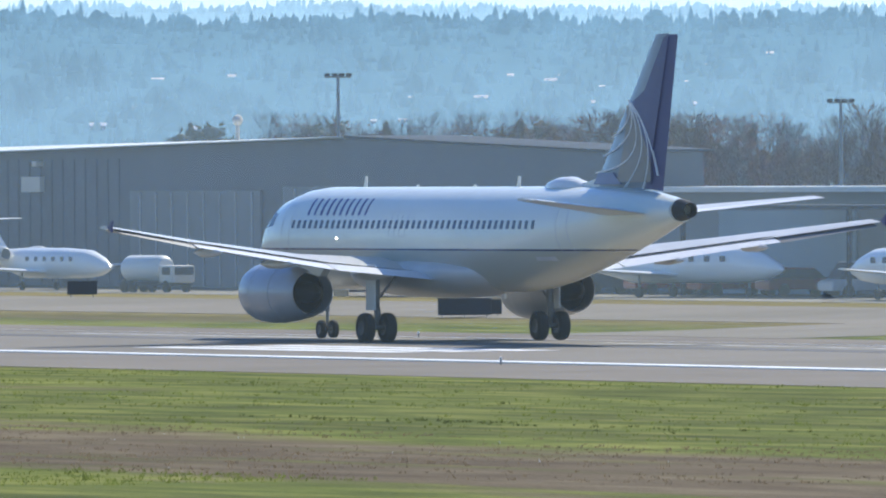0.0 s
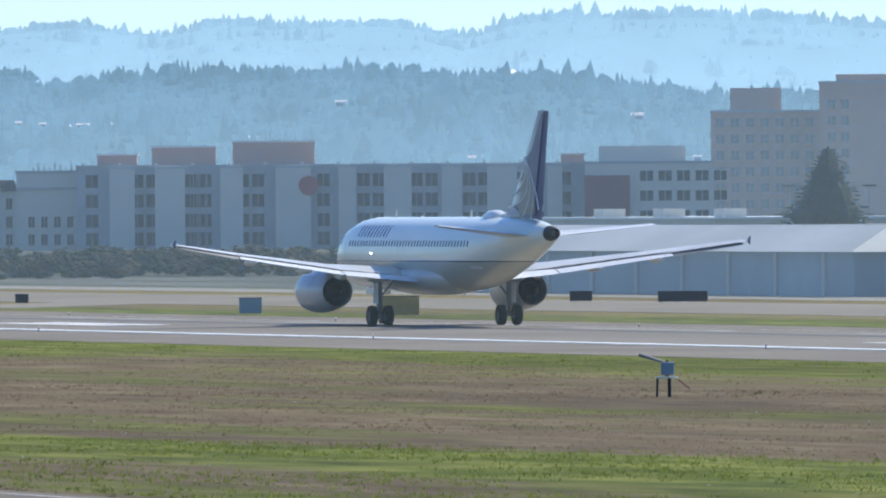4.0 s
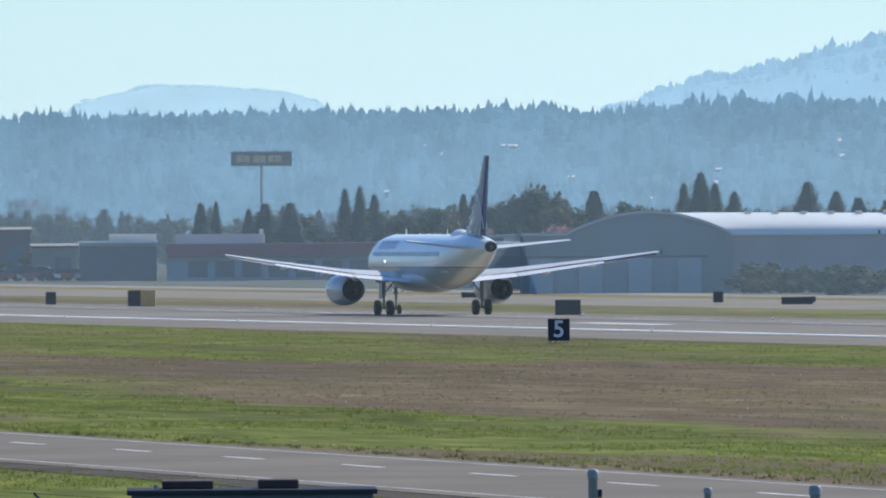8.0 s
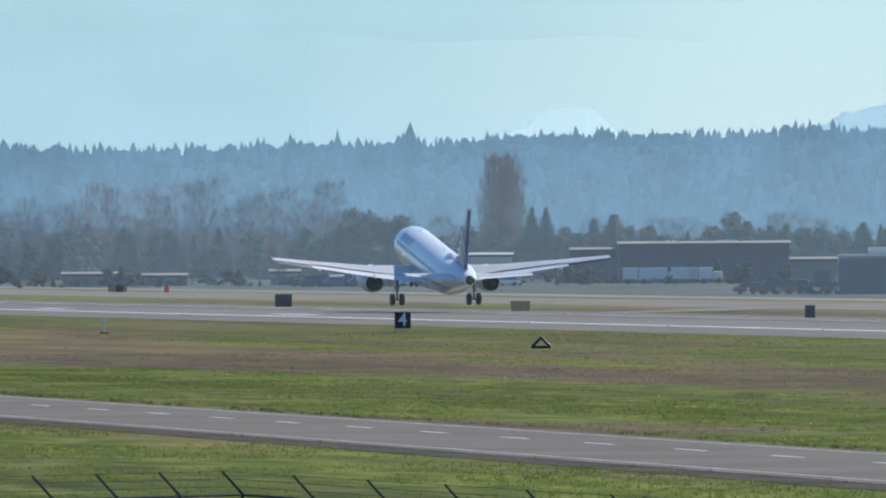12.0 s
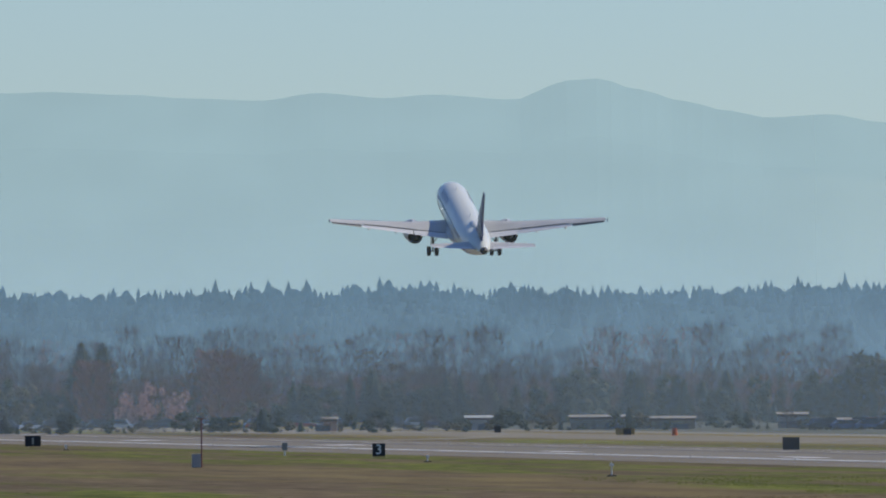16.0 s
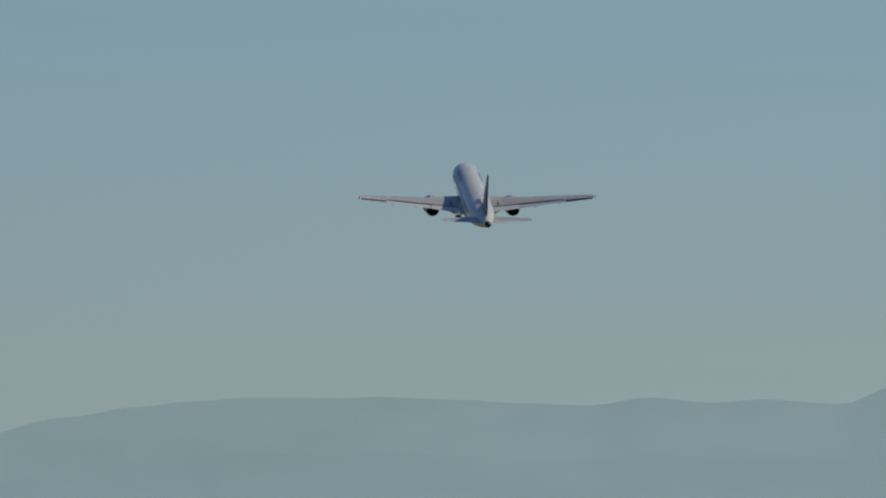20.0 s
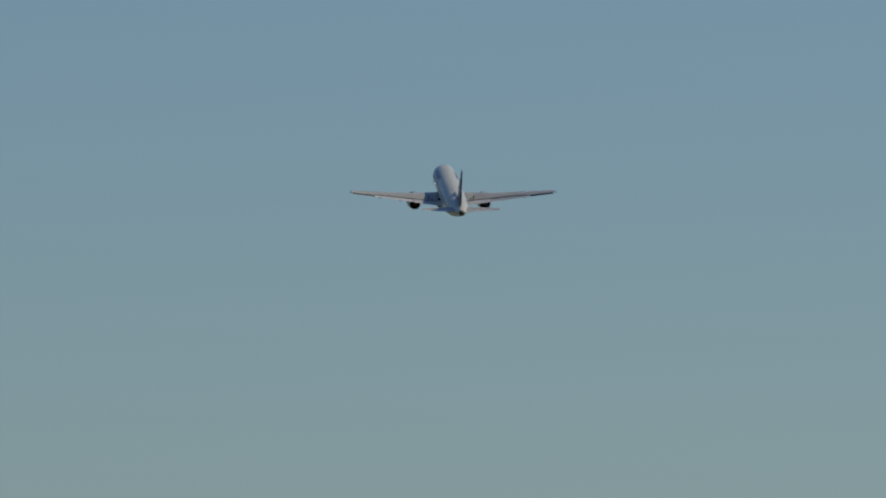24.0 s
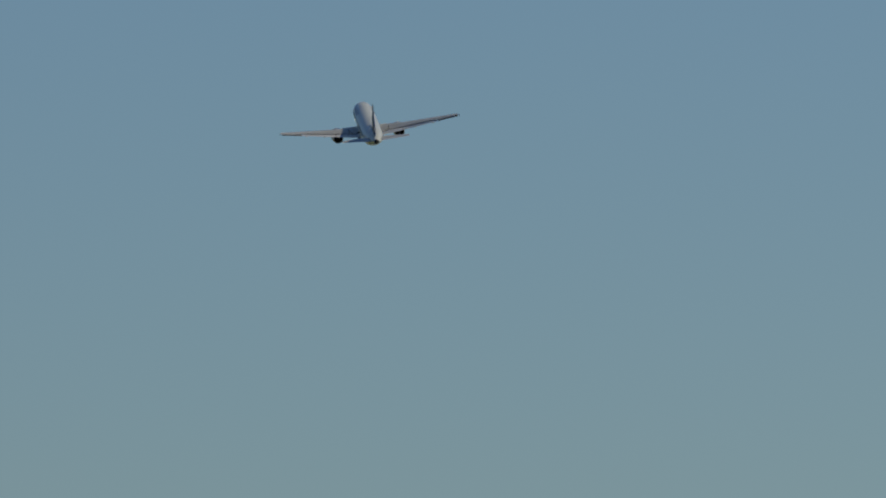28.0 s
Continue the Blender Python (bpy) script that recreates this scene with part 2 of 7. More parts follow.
    share = math_("ADD", math_("ADD", math_("SUBTRACT", 0.93, math_("MULTIPLY", dryness, 0.68)), streak), clump)
    green = ramp(noisy(0.5, 0.12, 5), [(0.28, (0.044, 0.062, 0.009)), (0.50, (0.100, 0.122, 0.019)), (0.74, (0.200, 0.205, 0.048))])
    brown = ramp(noisy(0.45, 0.10, 5), [(0.28, (0.084, 0.062, 0.036)), (0.55, (0.132, 0.102, 0.061)), (0.78, (0.208, 0.168, 0.101))])
    straw = ramp(noisy(1.1, 0.4, 6), [(0.3, (0.150, 0.115, 0.045)), (0.7, (0.235, 0.190, 0.080))])
    tired = math_("MULTIPLY", step(math_("SUBTRACT", x, 152.0), 8.0), ramp(along, stops([(0, 0), (600, 0), (800, 0.36), (1600, 0.42)], 1)))
    share = math_("SUBTRACT", share, tired)
    edge = ramp(share, [(0.30, (0, 0, 0)), (0.70, (1, 1, 1))])
    # straw-coloured dry patches
    dry_far = math_("MULTIPLY", step(math_("SUBTRACT", x, 141.0), 5.0), step(math_("SUBTRACT", 166.0, x), 5.0))
    dry_far = math_("MULTIPLY", dry_far, ramp(along, stops([(0, 0), (800, 0), (920, 0.75), (1150, 0.6), (1600, 0.4)], 1)))
    dry_near = math_("MULTIPLY", step(math_("SUBTRACT", x, 74.0), 2.0), step(math_("SUBTRACT", 85.0, x), 2.0))
    dry_near = math_("MULTIPLY", dry_near, ramp(along, stops([(0, 0), (440, 0), (490, 0.85), (620, 0.6), (1600, 0.2)], 1)))
    pale = math_("MULTIPLY", math_("MAXIMUM", dry_far, dry_near), ramp(noisy(0.12, 0.02, 4), [(0.38, (0, 0, 0)), (0.6, (1, 1, 1))]))
    # beyond the runway the grass is short and straw-coloured, green in the swale
    beyond = math_("MULTIPLY", step(math_("SUBTRACT", sep.outputs["X"], math_("ADD", 296.0, math_("MULTIPLY", wob, 0.15))), 4.0), 0.80)
    cover = mix(mix(mix(brown, green, edge), straw, pale), straw, beyond)
    yard = ramp(noisy(0.06, 0.02, 5), [(0.35, (0.050, 0.058, 0.038)), (0.65, (0.105, 0.105, 0.085))])
    cover = mix(cover, yard, step(math_("SUBTRACT", sep.outputs["X"], 339.0), 1.5))
    # long soft streaks of thinner and thicker growth
    tone = ramp(noisy(0.11, 0.008, 4), [(0.30, (0.70, 0.68, 0.70)), (0.5, (1.0, 1.0, 1.0)), (0.72, (1.28, 1.26, 1.16))])
    l.new(mix(cover, tone, 1.0, "MULTIPLY"), b.inputs["Base Color"])
    bump = n.new("ShaderNodeBump")
    bump.inputs["Strength"].default_value, bump.inputs["Distance"].default_value = 0.6, 0.25
    l.new(noisy(2.5, 1.6, 6), bump.inputs["Height"])
    l.new(bump.outputs["Normal"], b.inputs["Normal"])
    return m


m_grass = ground_cover()
m_asphalt = mat("runway_pavement", (0.208, 0.182, 0.145), 0.8, 0, 0.35, 0.12, 0.22, bump=0.05, specular=0.15)
m_shoulder = mat("shoulder_pavement", (0.192, 0.160, 0.122), 0.85, 0, 0.5, 0.15, 0.25, specular=0.2)
m_taxi = mat("taxiway_concrete", (0.24, 0.215, 0.17), 0.85, 0, 0.3, 0.12, 0.2, specular=0.1)
m_road = mat("road_asphalt", (0.172, 0.147, 0.112), 0.85, 0, 0.8, 0.12, 0.25, bump=0.05, specular=0.25)
m_line = mat("white_road_paint", (0.82, 0.82, 0.80), 0.6, 0, 2.0, 0.1, 0.2)
m_old_line = mat("worn_white_paint", (0.55, 0.54, 0.50), 0.7, 0, 2.0, 0.2, 0.4)
m_rubber = mat("tyre_marks", (0.075, 0.072, 0.07), 0.8, 0, 0.5, 0.3, 0.5)


def lie(x):
    """The lie of the land across the field: the runway's far half falls away to a shallow swale."""
    steps = ((-5000, 0), (249, 0), (279, -0.8), (292, -0.6), (312, -0.1), (325, 0), (5000, 0))
    for (a, za), (b, zb) in zip(steps, steps[1:]):
        if a <= x <= b:
            return za + (zb - za) * (x - a) / (b - a)


def slab(name, x0, x1, y0, y1, z, material, parent=None, label="", category="", kind="structure"):
    bm = bmesh.new()
    xs = [x0] + [x for x in (249, 279, 292, 312, 325) if x0 < x < x1] + [x1]
    for a, b in zip(xs, xs[1:]):
        v = box(bm, a, b, y0, y1, -0.3, 0)
        for q in v:
            q.co.z = lie(q.co.x) + (z if q.co.z > -0.1 else -0.3)
    ob = part(name, fixed(bm), material, parent, label)
    if not parent:
        tagged(ob, label, category, "", kind)
    return ob


bm = bmesh.new()
xs = [-4800, -1200, -300, 0, 60, 78, 102, 150, 205.3, 205.5, 249, 279, 284.9, 285.2, 292, 312, 325, 400, 800, 1600, 4800]
ys = [-4800, -1000, 0, 250, 500, 900, 1500, 2200, 3200, 4800]
grid = [[bm.verts.new((x, y, lie(x) - (0.15 if 205.4 < x < 285 else 0))) for y in ys] for x in xs]
for i in range(len(xs) - 1):
    for j in range(len(ys) - 1):
        bm.faces.new((grid[i][j], grid[i + 1][j], grid[i + 1][j + 1], grid[i][j + 1]))
tagged(part("ground", bm, m_grass), "flat airfield ground of mown green and dry brown grass", "ground", "", "structure")

RUN = 246.2
runway = slab("runway", 205.2, 285, -1500, 3150, 0.012, m_shoulder, None, "grey runway with white markings and wide shoulders", "runway")
slab("runway_surface", RUN - 25, RUN + 25, -1500, 3150, 0.05, m_asphalt, runway)
for x in (RUN - 24.8, RUN + 24.3):
    slab("edge_line", x - 0.8, x + 0.8, -1500, 3150, 0.056, m_line, runway)
y = 120.0
while y < 3000:
    slab("centre_dash", RUN - 0.3, RUN + 0.3, y, y + 30, 0.056, m_old_line, runway)
    y += 50
for y, n in ((482, 3), (634, 2), (788, 2), (940, 1), (1345, 1), (1500, 1), (1712, 2), (1915, 2), (2200, 3)):
    for k in range(n):
        for s in (-1, 1):
            x = RUN + s * ((18.2 if 1300 < y < 1600 else 11.5) + 2.6 * k)
            slab("touchdown_bar", x - 0.9, x + 0.9, y, y + 23, 0.057, m_line, runway)
for x in (RUN - 4.2, RUN + 4.2):
    slab("rubber_streak", x - 1.3, x + 1.3, 300, 2400, 0.053, m_rubber, runway)
slab("taxiway", 300, 318, -1500, 3000, 0.02, m_taxi, None, "pale concrete taxiway beyond the runway", "taxiway")
slab("apron", 326, 338, -600, 2500, 0.015, m_taxi, None, "pale concrete apron edge", "apron")
for y in (560, 1010, 1480, 2050):
    slab("taxiway_link", 284.5, 300.5, y, y + 24, 0.021, m_taxi, None, "short concrete taxiway link", "taxiway")

road = slab("road", 84.5, 97.2, -700, 2600, 0.03, m_road, None, "grey two-lane service road with worn white lines", "road")
for x in (85.6, 96.2):
    slab("edge_line", x - 0.09, x + 0.09, -700, 2600, 0.036, m_old_line, road)
m_dirt = mat("dark_verge_dirt", (0.095, 0.080, 0.062), 0.95, 0, 1.2, 0.25, 0.4, bump=0.3, specular=0.1)
slab("verge_strip", 82.4, 84.45, -700, 2600, 0.016, m_dirt, None, "strip of dark bare dirt along the road", "verge")
y = -200.0
while y < 1500:
    slab("lane_dash", 92.3, 92.5, y + 4, y + 9.2, 0.037, m_line, road)
    y += 16.2

# ---- distance-remaining signs beside the runway ----
m_sign = mat("black_sign_face", (0.02, 0.021, 0.03), 0.5, 0, 3, 0.15, 0.2)
m_digit = mat("white_sign_paint", (0.8, 0.8, 0.8), 0.5, 0, 3, 0.05, 0.1)
m_post = mat("galvanised_post", (0.33, 0.34, 0.35), 0.5, 0.5, 5, 0.15, 0.3)


def number_sign(figure, x, y, w=1.26, hgt=1.26):
    s = thing("distance_sign", pose(x, y, 0, 0, 0, -14), "black runway sign with the white figure " + figure + " on the grass", "runway sign", "distance signs")
    part("sign_box", bevelled(-w / 2, w / 2, -0.14, 0.14, 0.16, 0.16 + hgt, 0.02), m_sign, s)
    for dx in (-0.5, -0.17, 0.17, 0.5):
        bm = bmesh.new()
        tube(bm, (dx, 0, 0), (dx, 0, 0.2), 0.035)
        part("leg", fixed(bm), m_post, s)
        bm = bmesh.new()
        tube(bm, (dx, 0, 0.14 + hgt), (dx, 0, 0.22 + hgt), 0.03)
        part("lamp_stub", fixed(bm), m_sign, s)
    tx = bpy.data.curves.new("figure", "FONT")
    tx.body, tx.size, tx.align_x, tx.align_y, tx.extrude = figure, 1.36, "CENTER", "CENTER", 0.008
    tx.offset = 0.02
    o = new("figure_source", tx)
    dg = bpy.context.evaluated_depsgraph_get()
    me = bpy.data.meshes.new_from_object(o.evaluated_get(dg))
    bpy.data.objects.remove(o)
    me.materials.clear()
    me.materials.append(m_digit)
    f = part("figure", me, None, s, "white painted figure")
    f.matrix_basis = pose(0, -0.152, 0.16 + hgt / 2, 90, 0, 0)
    bm = bmesh.new()
    box(bm, -w / 2 - 0.1, w / 2 + 0.1, -0.35, 0.35, -0.1, 0.03)
    part("footing", bm, m_taxi, s)
    return s


for fig, y in (("6", 503.2), ("5", 808), ("4", 1112.8), ("3", 1417.6)):
    number_sign(fig, 195.5, y)

# ---- far hills ----
def far_tree(verts, faces, x, y, z, hgt, r, rnd):
    """A tree far off, one skin: a conifer with ragged tiers, or a rounded uneven crown."""
    n = 6
    if rnd.random() < 0.72:
        shape = ((0.0, 0.62), (0.10, 0.80), (0.30, 0.48), (0.33, 0.64), (0.56, 0.34), (0.59, 0.44), (0.82, 0.18), (1.0, 0.01))
    else:
        shape = ((0.0, 0.6), (0.12, 0.95), (0.32, 1.05), (0.52, 0.92), (0.68, 0.62), (0.78, 0.30), (0.82, 0.03))
    a0, lean = rnd.random() * 6, rnd.uniform(-0.06, 0.06) * r
    base = len(verts)
    for h0, w in shape:
        up = rnd.uniform(-0.03, 0.03) * hgt if 0 < h0 < 0.95 else 0
        for i in range(n):
            k = r * w * rnd.uniform(0.7, 1.3)
            verts.append((x + lean * h0 + k * math.cos(a0 + 2 * math.pi * i / n), y + k * math.sin(a0 + 2 * math.pi * i / n), z + hgt * h0 + up))
    for j in range(len(shape) - 1):
        for i in range(n):
            p, q = base + j * n + i, base + j * n + (i + 1) % n
            faces.append((p, q, q + n, p + n))


def ridge(name, reach, crest, materials, label, tree=(0, 0, 0), depth=500, seed=1, foot=0.0, rows=1):
    """A wooded hill: crest as (bearing, height above the ground), at a distance, with trees standing on it."""
    rnd = random.Random(seed)
    verts, faces = [], []
    crest = [(t, z - 0.42 * tree[0]) for t, z in crest]

    def height(t):
        for (a, za), (b, zb) in zip(crest, crest[1:]):
            if a <= t <= b:
                k = (t - a) / (b - a)
                k = k * k * (3 - 2 * k)
                return za + (zb - za) * k
        return crest[0][1] if t < crest[0][0] else crest[-1][1]
    t0, t1 = crest[0][0], crest[-1][0]
    t, cols = t0, 0
    while t <= t1 + 1e-6:
        z = height(t)
        verts += [tuple(spot(t, reach - depth * k, foot + (z - foot) * c)) for k, c in ((1.0, 0.0), (0.75, 0.30), (0.5, 0.58), (0.25, 0.82), (0.0, 1.0))] + [tuple(spot(t, reach + 60, z * 0.8))]
        t += 0.06
        cols += 1
    for c in range(cols - 1):
        for i in range(5):
            p = 6 * c + i
            faces.append((p, p + 6, p + 7, p + 1))
    slope = len(faces)
    if tree[0]:
        gap = math.degrees(tree[2] / reach)
        for row in range(rows):
            back = depth * 0.9 * row / max(1, rows - 1) if rows > 1 else 0
            t = t0 + rnd.random() * gap
            while t < t1:
                k = back / depth
                z = foot + (height(t) - foot) * max(0, 1 - 1.12 * k + 0.12 * k * k)
                p = spot(t, reach - back + rnd.uniform(-30, 30) * (rows > 1))
                stand = noise.noise(Vector((p.x * 0.03, p.y * 0.01, seed))) + 0.6 * noise.noise(Vector((p.x * 0.11, p.y * 0.03, seed)))
                s = max(0.35, 0.66 + 0.42 * stand) * rnd.uniform(0.7, 1.2) * (1.3 if rnd.random() < 0.06 else 1) * (1.0 + 1.1 * min(1.0, 2.5 * k))
                s = min(s, 1.2) if row == 0 else s
                if row == 0 or stand > -0.55:
                    far_tree(verts, faces, p.x, p.y, z - 0.8, tree[0] * s, tree[1] * (0.4 + 0.6 * s) * rnd.uniform(0.6, 1.3), rnd)
                t += gap * rnd.uniform(0.4, 1.6) * (0.42 if row == 0 else 1.0)
    me = bpy.data.meshes.new(name)
    me.from_pydata(verts, [], faces)
    for m in materials:
        me.materials.append(m)
    me.polygons.foreach_set("material_index", np.array([0] * slope + [1 if len(materials) > 1 else 0] * (len(faces) - slope), dtype=np.int32))
    return tagged(part(name, me, None), label, "wooded hill", "", "stuff")


FAR_CREST = [(13.776, 43.8), (13.889, 46.1), (14.046, 52.6), (14.271, 56), (14.496, 58.8), (14.631, 62.8), (14.766, 65), (14.946, 67.9), (15.306, 69), (15.354, 70.4), (15.556, 66), (15.937, 65.4), (16.207, 67.2), (16.611, 64.2), (16.836, 67.8), (17.061, 66.7), (17.51, 67.4), (17.802, 63.5), (18.139, 68.9), (18.408, 69.3), (18.678, 69.5), (18.968, 68.5), (19.193, 67), (19.418, 66), (19.643, 63), (20.316, 64.5), (20.783, 64.1), (21.681, 64.9), (22.58, 61.6), (23.839, 59.4), (24.737, 59.7), (25.635, 59.2), (26.534, 57.9), (27.36, 57.8)]
MID_CREST = [(6.551, 32.6), (7.225, 32.6), (7.674, 32.8), (7.899, 33.4), (8.034, 33.8), (8.057, 33.8), (8.258, 32.6), (8.349, 34.2), (8.551, 32.6), (8.797, 32.6), (8.955, 33), (8.984, 32.8), (9.405, 33.4), (9.658, 33.3), (10.107, 34.3), (10.557, 35.7), (11.006, 35.5), (11.386, 35.4), (11.611, 36.7), (12.06, 37), (12.509, 37.1), (12.923, 38), (12.958, 37.6), (13.372, 38.4), (13.821, 37.6), (14.271, 40), (14.584, 40.6), (14.92, 38.4), (15.257, 41.8), (15.819, 45.2), (16.044, 44), (16.178, 39.4), (16.493, 42.8), (17.01, 43.1), (17.504, 43.4), (19.192, 36.4), (20.091, 41.3), (21.231, 46.4), (22.13, 49.6), (23.839, 48.2), (24.624, 46.3), (25.411, 48.1), (26.309, 45.9), (27.207, 47)]
SMALL_CREST = [(11.588, 39.9), (11.633, 43.5), (11.746, 47.5), (11.836, 49.3), (11.993, 52.1), (12.173, 51.7), (12.397, 50.6), (12.51, 49.7), (12.622, 47.4), (12.711, 43.4), (12.823, 39.2)]
MOUNT_CREST = [(4.166, 79.9), (4.839, 93), (5.311, 101.6), (5.581, 104.9), (5.806, 106.7), (6.031, 107.9), (6.413, 107.5), (6.529, 107.9), (6.878, 106.7), (7.102, 105.4), (7.394, 104.5), (7.619, 107), (7.889, 105.1), (8.068, 106.2), (8.405, 104.3), (8.443, 104.9), (8.533, 109.1), (8.623, 110.8), (8.735, 111.3), (8.892, 107.5), (9.072, 103.4), (9.251, 100), (9.408, 97.6), (9.655, 98.6), (9.857, 95.8), (10.066, 93.7), (10.38, 94.5), (10.693, 96), (11.2, 93), (11.9, 90), (12.8, 82), (14.2, 66), (16, 45)]

# mountain glows in a haze colour and fades out to the right
ridge("backdrop_mountain", 4900, MOUNT_CREST, [distance("far_mountain", (0.402, 0.622, 0.705), 1.0, 0.02, 0.25, melt=(9.0, 11.6))], "mountain ridge far off, haze in its glowing colour", depth=90, seed=3)
# haze before these hills is put into their glowing blue colours
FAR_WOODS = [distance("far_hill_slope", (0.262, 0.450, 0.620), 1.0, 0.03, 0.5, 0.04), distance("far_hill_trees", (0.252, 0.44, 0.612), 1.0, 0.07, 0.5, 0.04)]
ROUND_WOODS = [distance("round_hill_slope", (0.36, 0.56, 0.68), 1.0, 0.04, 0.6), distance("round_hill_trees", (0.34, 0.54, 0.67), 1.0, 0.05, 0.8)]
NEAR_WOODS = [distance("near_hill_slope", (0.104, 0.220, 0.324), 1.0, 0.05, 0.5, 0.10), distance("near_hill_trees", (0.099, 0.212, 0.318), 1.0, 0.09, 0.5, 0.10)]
# sunlight and haze on the snow are put into its glowing colour
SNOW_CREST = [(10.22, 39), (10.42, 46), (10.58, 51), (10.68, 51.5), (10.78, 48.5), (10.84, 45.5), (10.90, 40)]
ridge("backdrop_snow_slope", 4850, SNOW_CREST, [distance("snow_slope", (0.545, 0.752, 0.81), 1.0, 0.02, 0.4)], "snowy mountain flank far off, sun and haze in its glow", depth=60, seed=4)
ridge("backdrop_far_hill", 4750, FAR_CREST + [(29.5, 58)], FAR_WOODS, "wooded hills far behind the airfield, haze in their glowing colour", (6.0, 2.3, 2.4), 700, 5, rows=11)
ridge("backdrop_round_hill", 4600, SMALL_CREST, ROUND_WOODS, "small round wooded hill with haze in its glowing colour", (2.0, 1.2, 1.4), 120, 6, rows=4)
ridge("backdrop_near_hill", 3900, [(2.5, 31)] + MID_CREST + [(29.5, 32)], NEAR_WOODS, "wooded ridge behind the airfield, haze in its glowing colour", (6.8, 2.4, 2.7), 700, 8, rows=15)


# ---- haze: added translucent sheets in place of sunlit air across the far side of the field ----
def haze_sheet(name, reach, cover, top, along=None):
    """An added sheet that stands in for lit air, at a distance round the tripod or (along) beside the runway at that x.
    """
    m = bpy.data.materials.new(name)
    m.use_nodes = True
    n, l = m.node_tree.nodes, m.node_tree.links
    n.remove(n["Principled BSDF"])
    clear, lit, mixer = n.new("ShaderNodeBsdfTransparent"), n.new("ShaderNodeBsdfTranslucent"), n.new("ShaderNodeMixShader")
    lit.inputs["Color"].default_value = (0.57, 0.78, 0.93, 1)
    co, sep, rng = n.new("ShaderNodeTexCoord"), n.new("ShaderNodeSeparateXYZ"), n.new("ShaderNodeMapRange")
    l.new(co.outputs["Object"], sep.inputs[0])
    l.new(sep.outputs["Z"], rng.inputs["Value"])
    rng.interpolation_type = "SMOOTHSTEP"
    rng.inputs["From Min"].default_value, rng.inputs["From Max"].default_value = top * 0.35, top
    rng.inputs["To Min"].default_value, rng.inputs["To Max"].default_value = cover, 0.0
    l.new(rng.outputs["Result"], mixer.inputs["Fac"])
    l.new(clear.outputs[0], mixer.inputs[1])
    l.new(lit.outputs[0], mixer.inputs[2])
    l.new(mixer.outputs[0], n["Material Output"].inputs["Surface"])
    bm = bmesh.new()
    ts = [1 + 0.75 * i for i in range(40)]
    if along:  # beside the runway, then across its far end
        place = [spot(0.5 * k, reach) for k in range(1, 99) if spot(0.5 * k, reach).x < along] + [Vector((along, math.sqrt(reach ** 2 - along ** 2) - 60 * k, 0)) for k in range(int(reach / 60) - 1)]
        ts = place
    else:
        place = [spot(t, reach) for t in ts]
    lo, hi = [bm.verts.new(p) for p in place], [bm.verts.new(p + Vector((0, 0, top))) for p in place]
    for i in range(len(ts) - 1):
        bm.faces.new((lo[i], lo[i + 1], hi[i + 1], hi[i]))
    ob = tagged(part("backdrop_haze_sheet", bm, m), "added translucent sheet standing in for sunlit haze", "haze", "", "structure")
    ob.visible_shadow = False


# the sheet over the runway also lifts the darks, for lens glare
haze_sheet("haze_over_the_runway", 2900, HAZE[0], 60, 205.25)
haze_sheet("haze_over_the_apron", 2175, HAZE[1], 30, 325.7)
haze_sheet("haze_far", 2330, HAZE[2], 44)
haze_sheet("haze_at_the_ridge", 3150, HAZE[3], 44)
haze_sheet("haze_behind_the_ridge", 4000, HAZE[4], 75)

# ---- trees ----
m_bark = mat("bark", (0.11, 0.085, 0.065), 0.9, 0, 6, 0.25, 0.3)
m_needle = leafy("conifer_needles", (0.040, 0.068, 0.055), 0.3, 0.3)
m_leaf = leafy("evergreen_leaves", (0.044, 0.070, 0.050), 0.3, 0.3)
m_twig = mat("bare_twigs", (0.095, 0.064, 0.064), 0.9, 0, 0.6, 0.25, 0.3, specular=0.1)
m_red_twig = mat("reddish_twigs", (0.26, 0.10, 0.08), 0.9, 0, 0.6, 0.25, 0.3, specular=0.1)
m_brush = leafy("brown_twig_masses", (0.085, 0.060, 0.055), 0.3, 0.3)
m_poplar = leafy("russet_twigs", (0.17, 0.105, 0.085), 0.3, 0.3)
m_blossom = leafy("pink_blossom", (0.55, 0.32, 0.33), 0.25, 0.4)
m_olive = leafy("olive_spring_leaves", (0.115, 0.10, 0.06), 0.3, 0.3)


def spray(bm, p, way, size, rnd, blades=1):
    """One leafy clump: ragged blades."""
    for _ in range(blades):
        side = Vector((rnd.uniform(-1, 1), rnd.uniform(-1, 1), rnd.uniform(-0.6, 0.6))).normalized() * size * rnd.uniform(0.3, 0.55)
        tip = Vector(way).normalized() * size * rnd.uniform(0.7, 1.3) + Vector((rnd.uniform(-0.2, 0.2), rnd.uniform(-0.2, 0.2), rnd.uniform(-0.2, 0.2))) * size
        p = Vector(p)
        bm.faces.new([bm.verts.new(q) for q in (p - side * 0.7, p + side * 0.7, p + side * 0.8 + tip * 0.6, p + tip)])


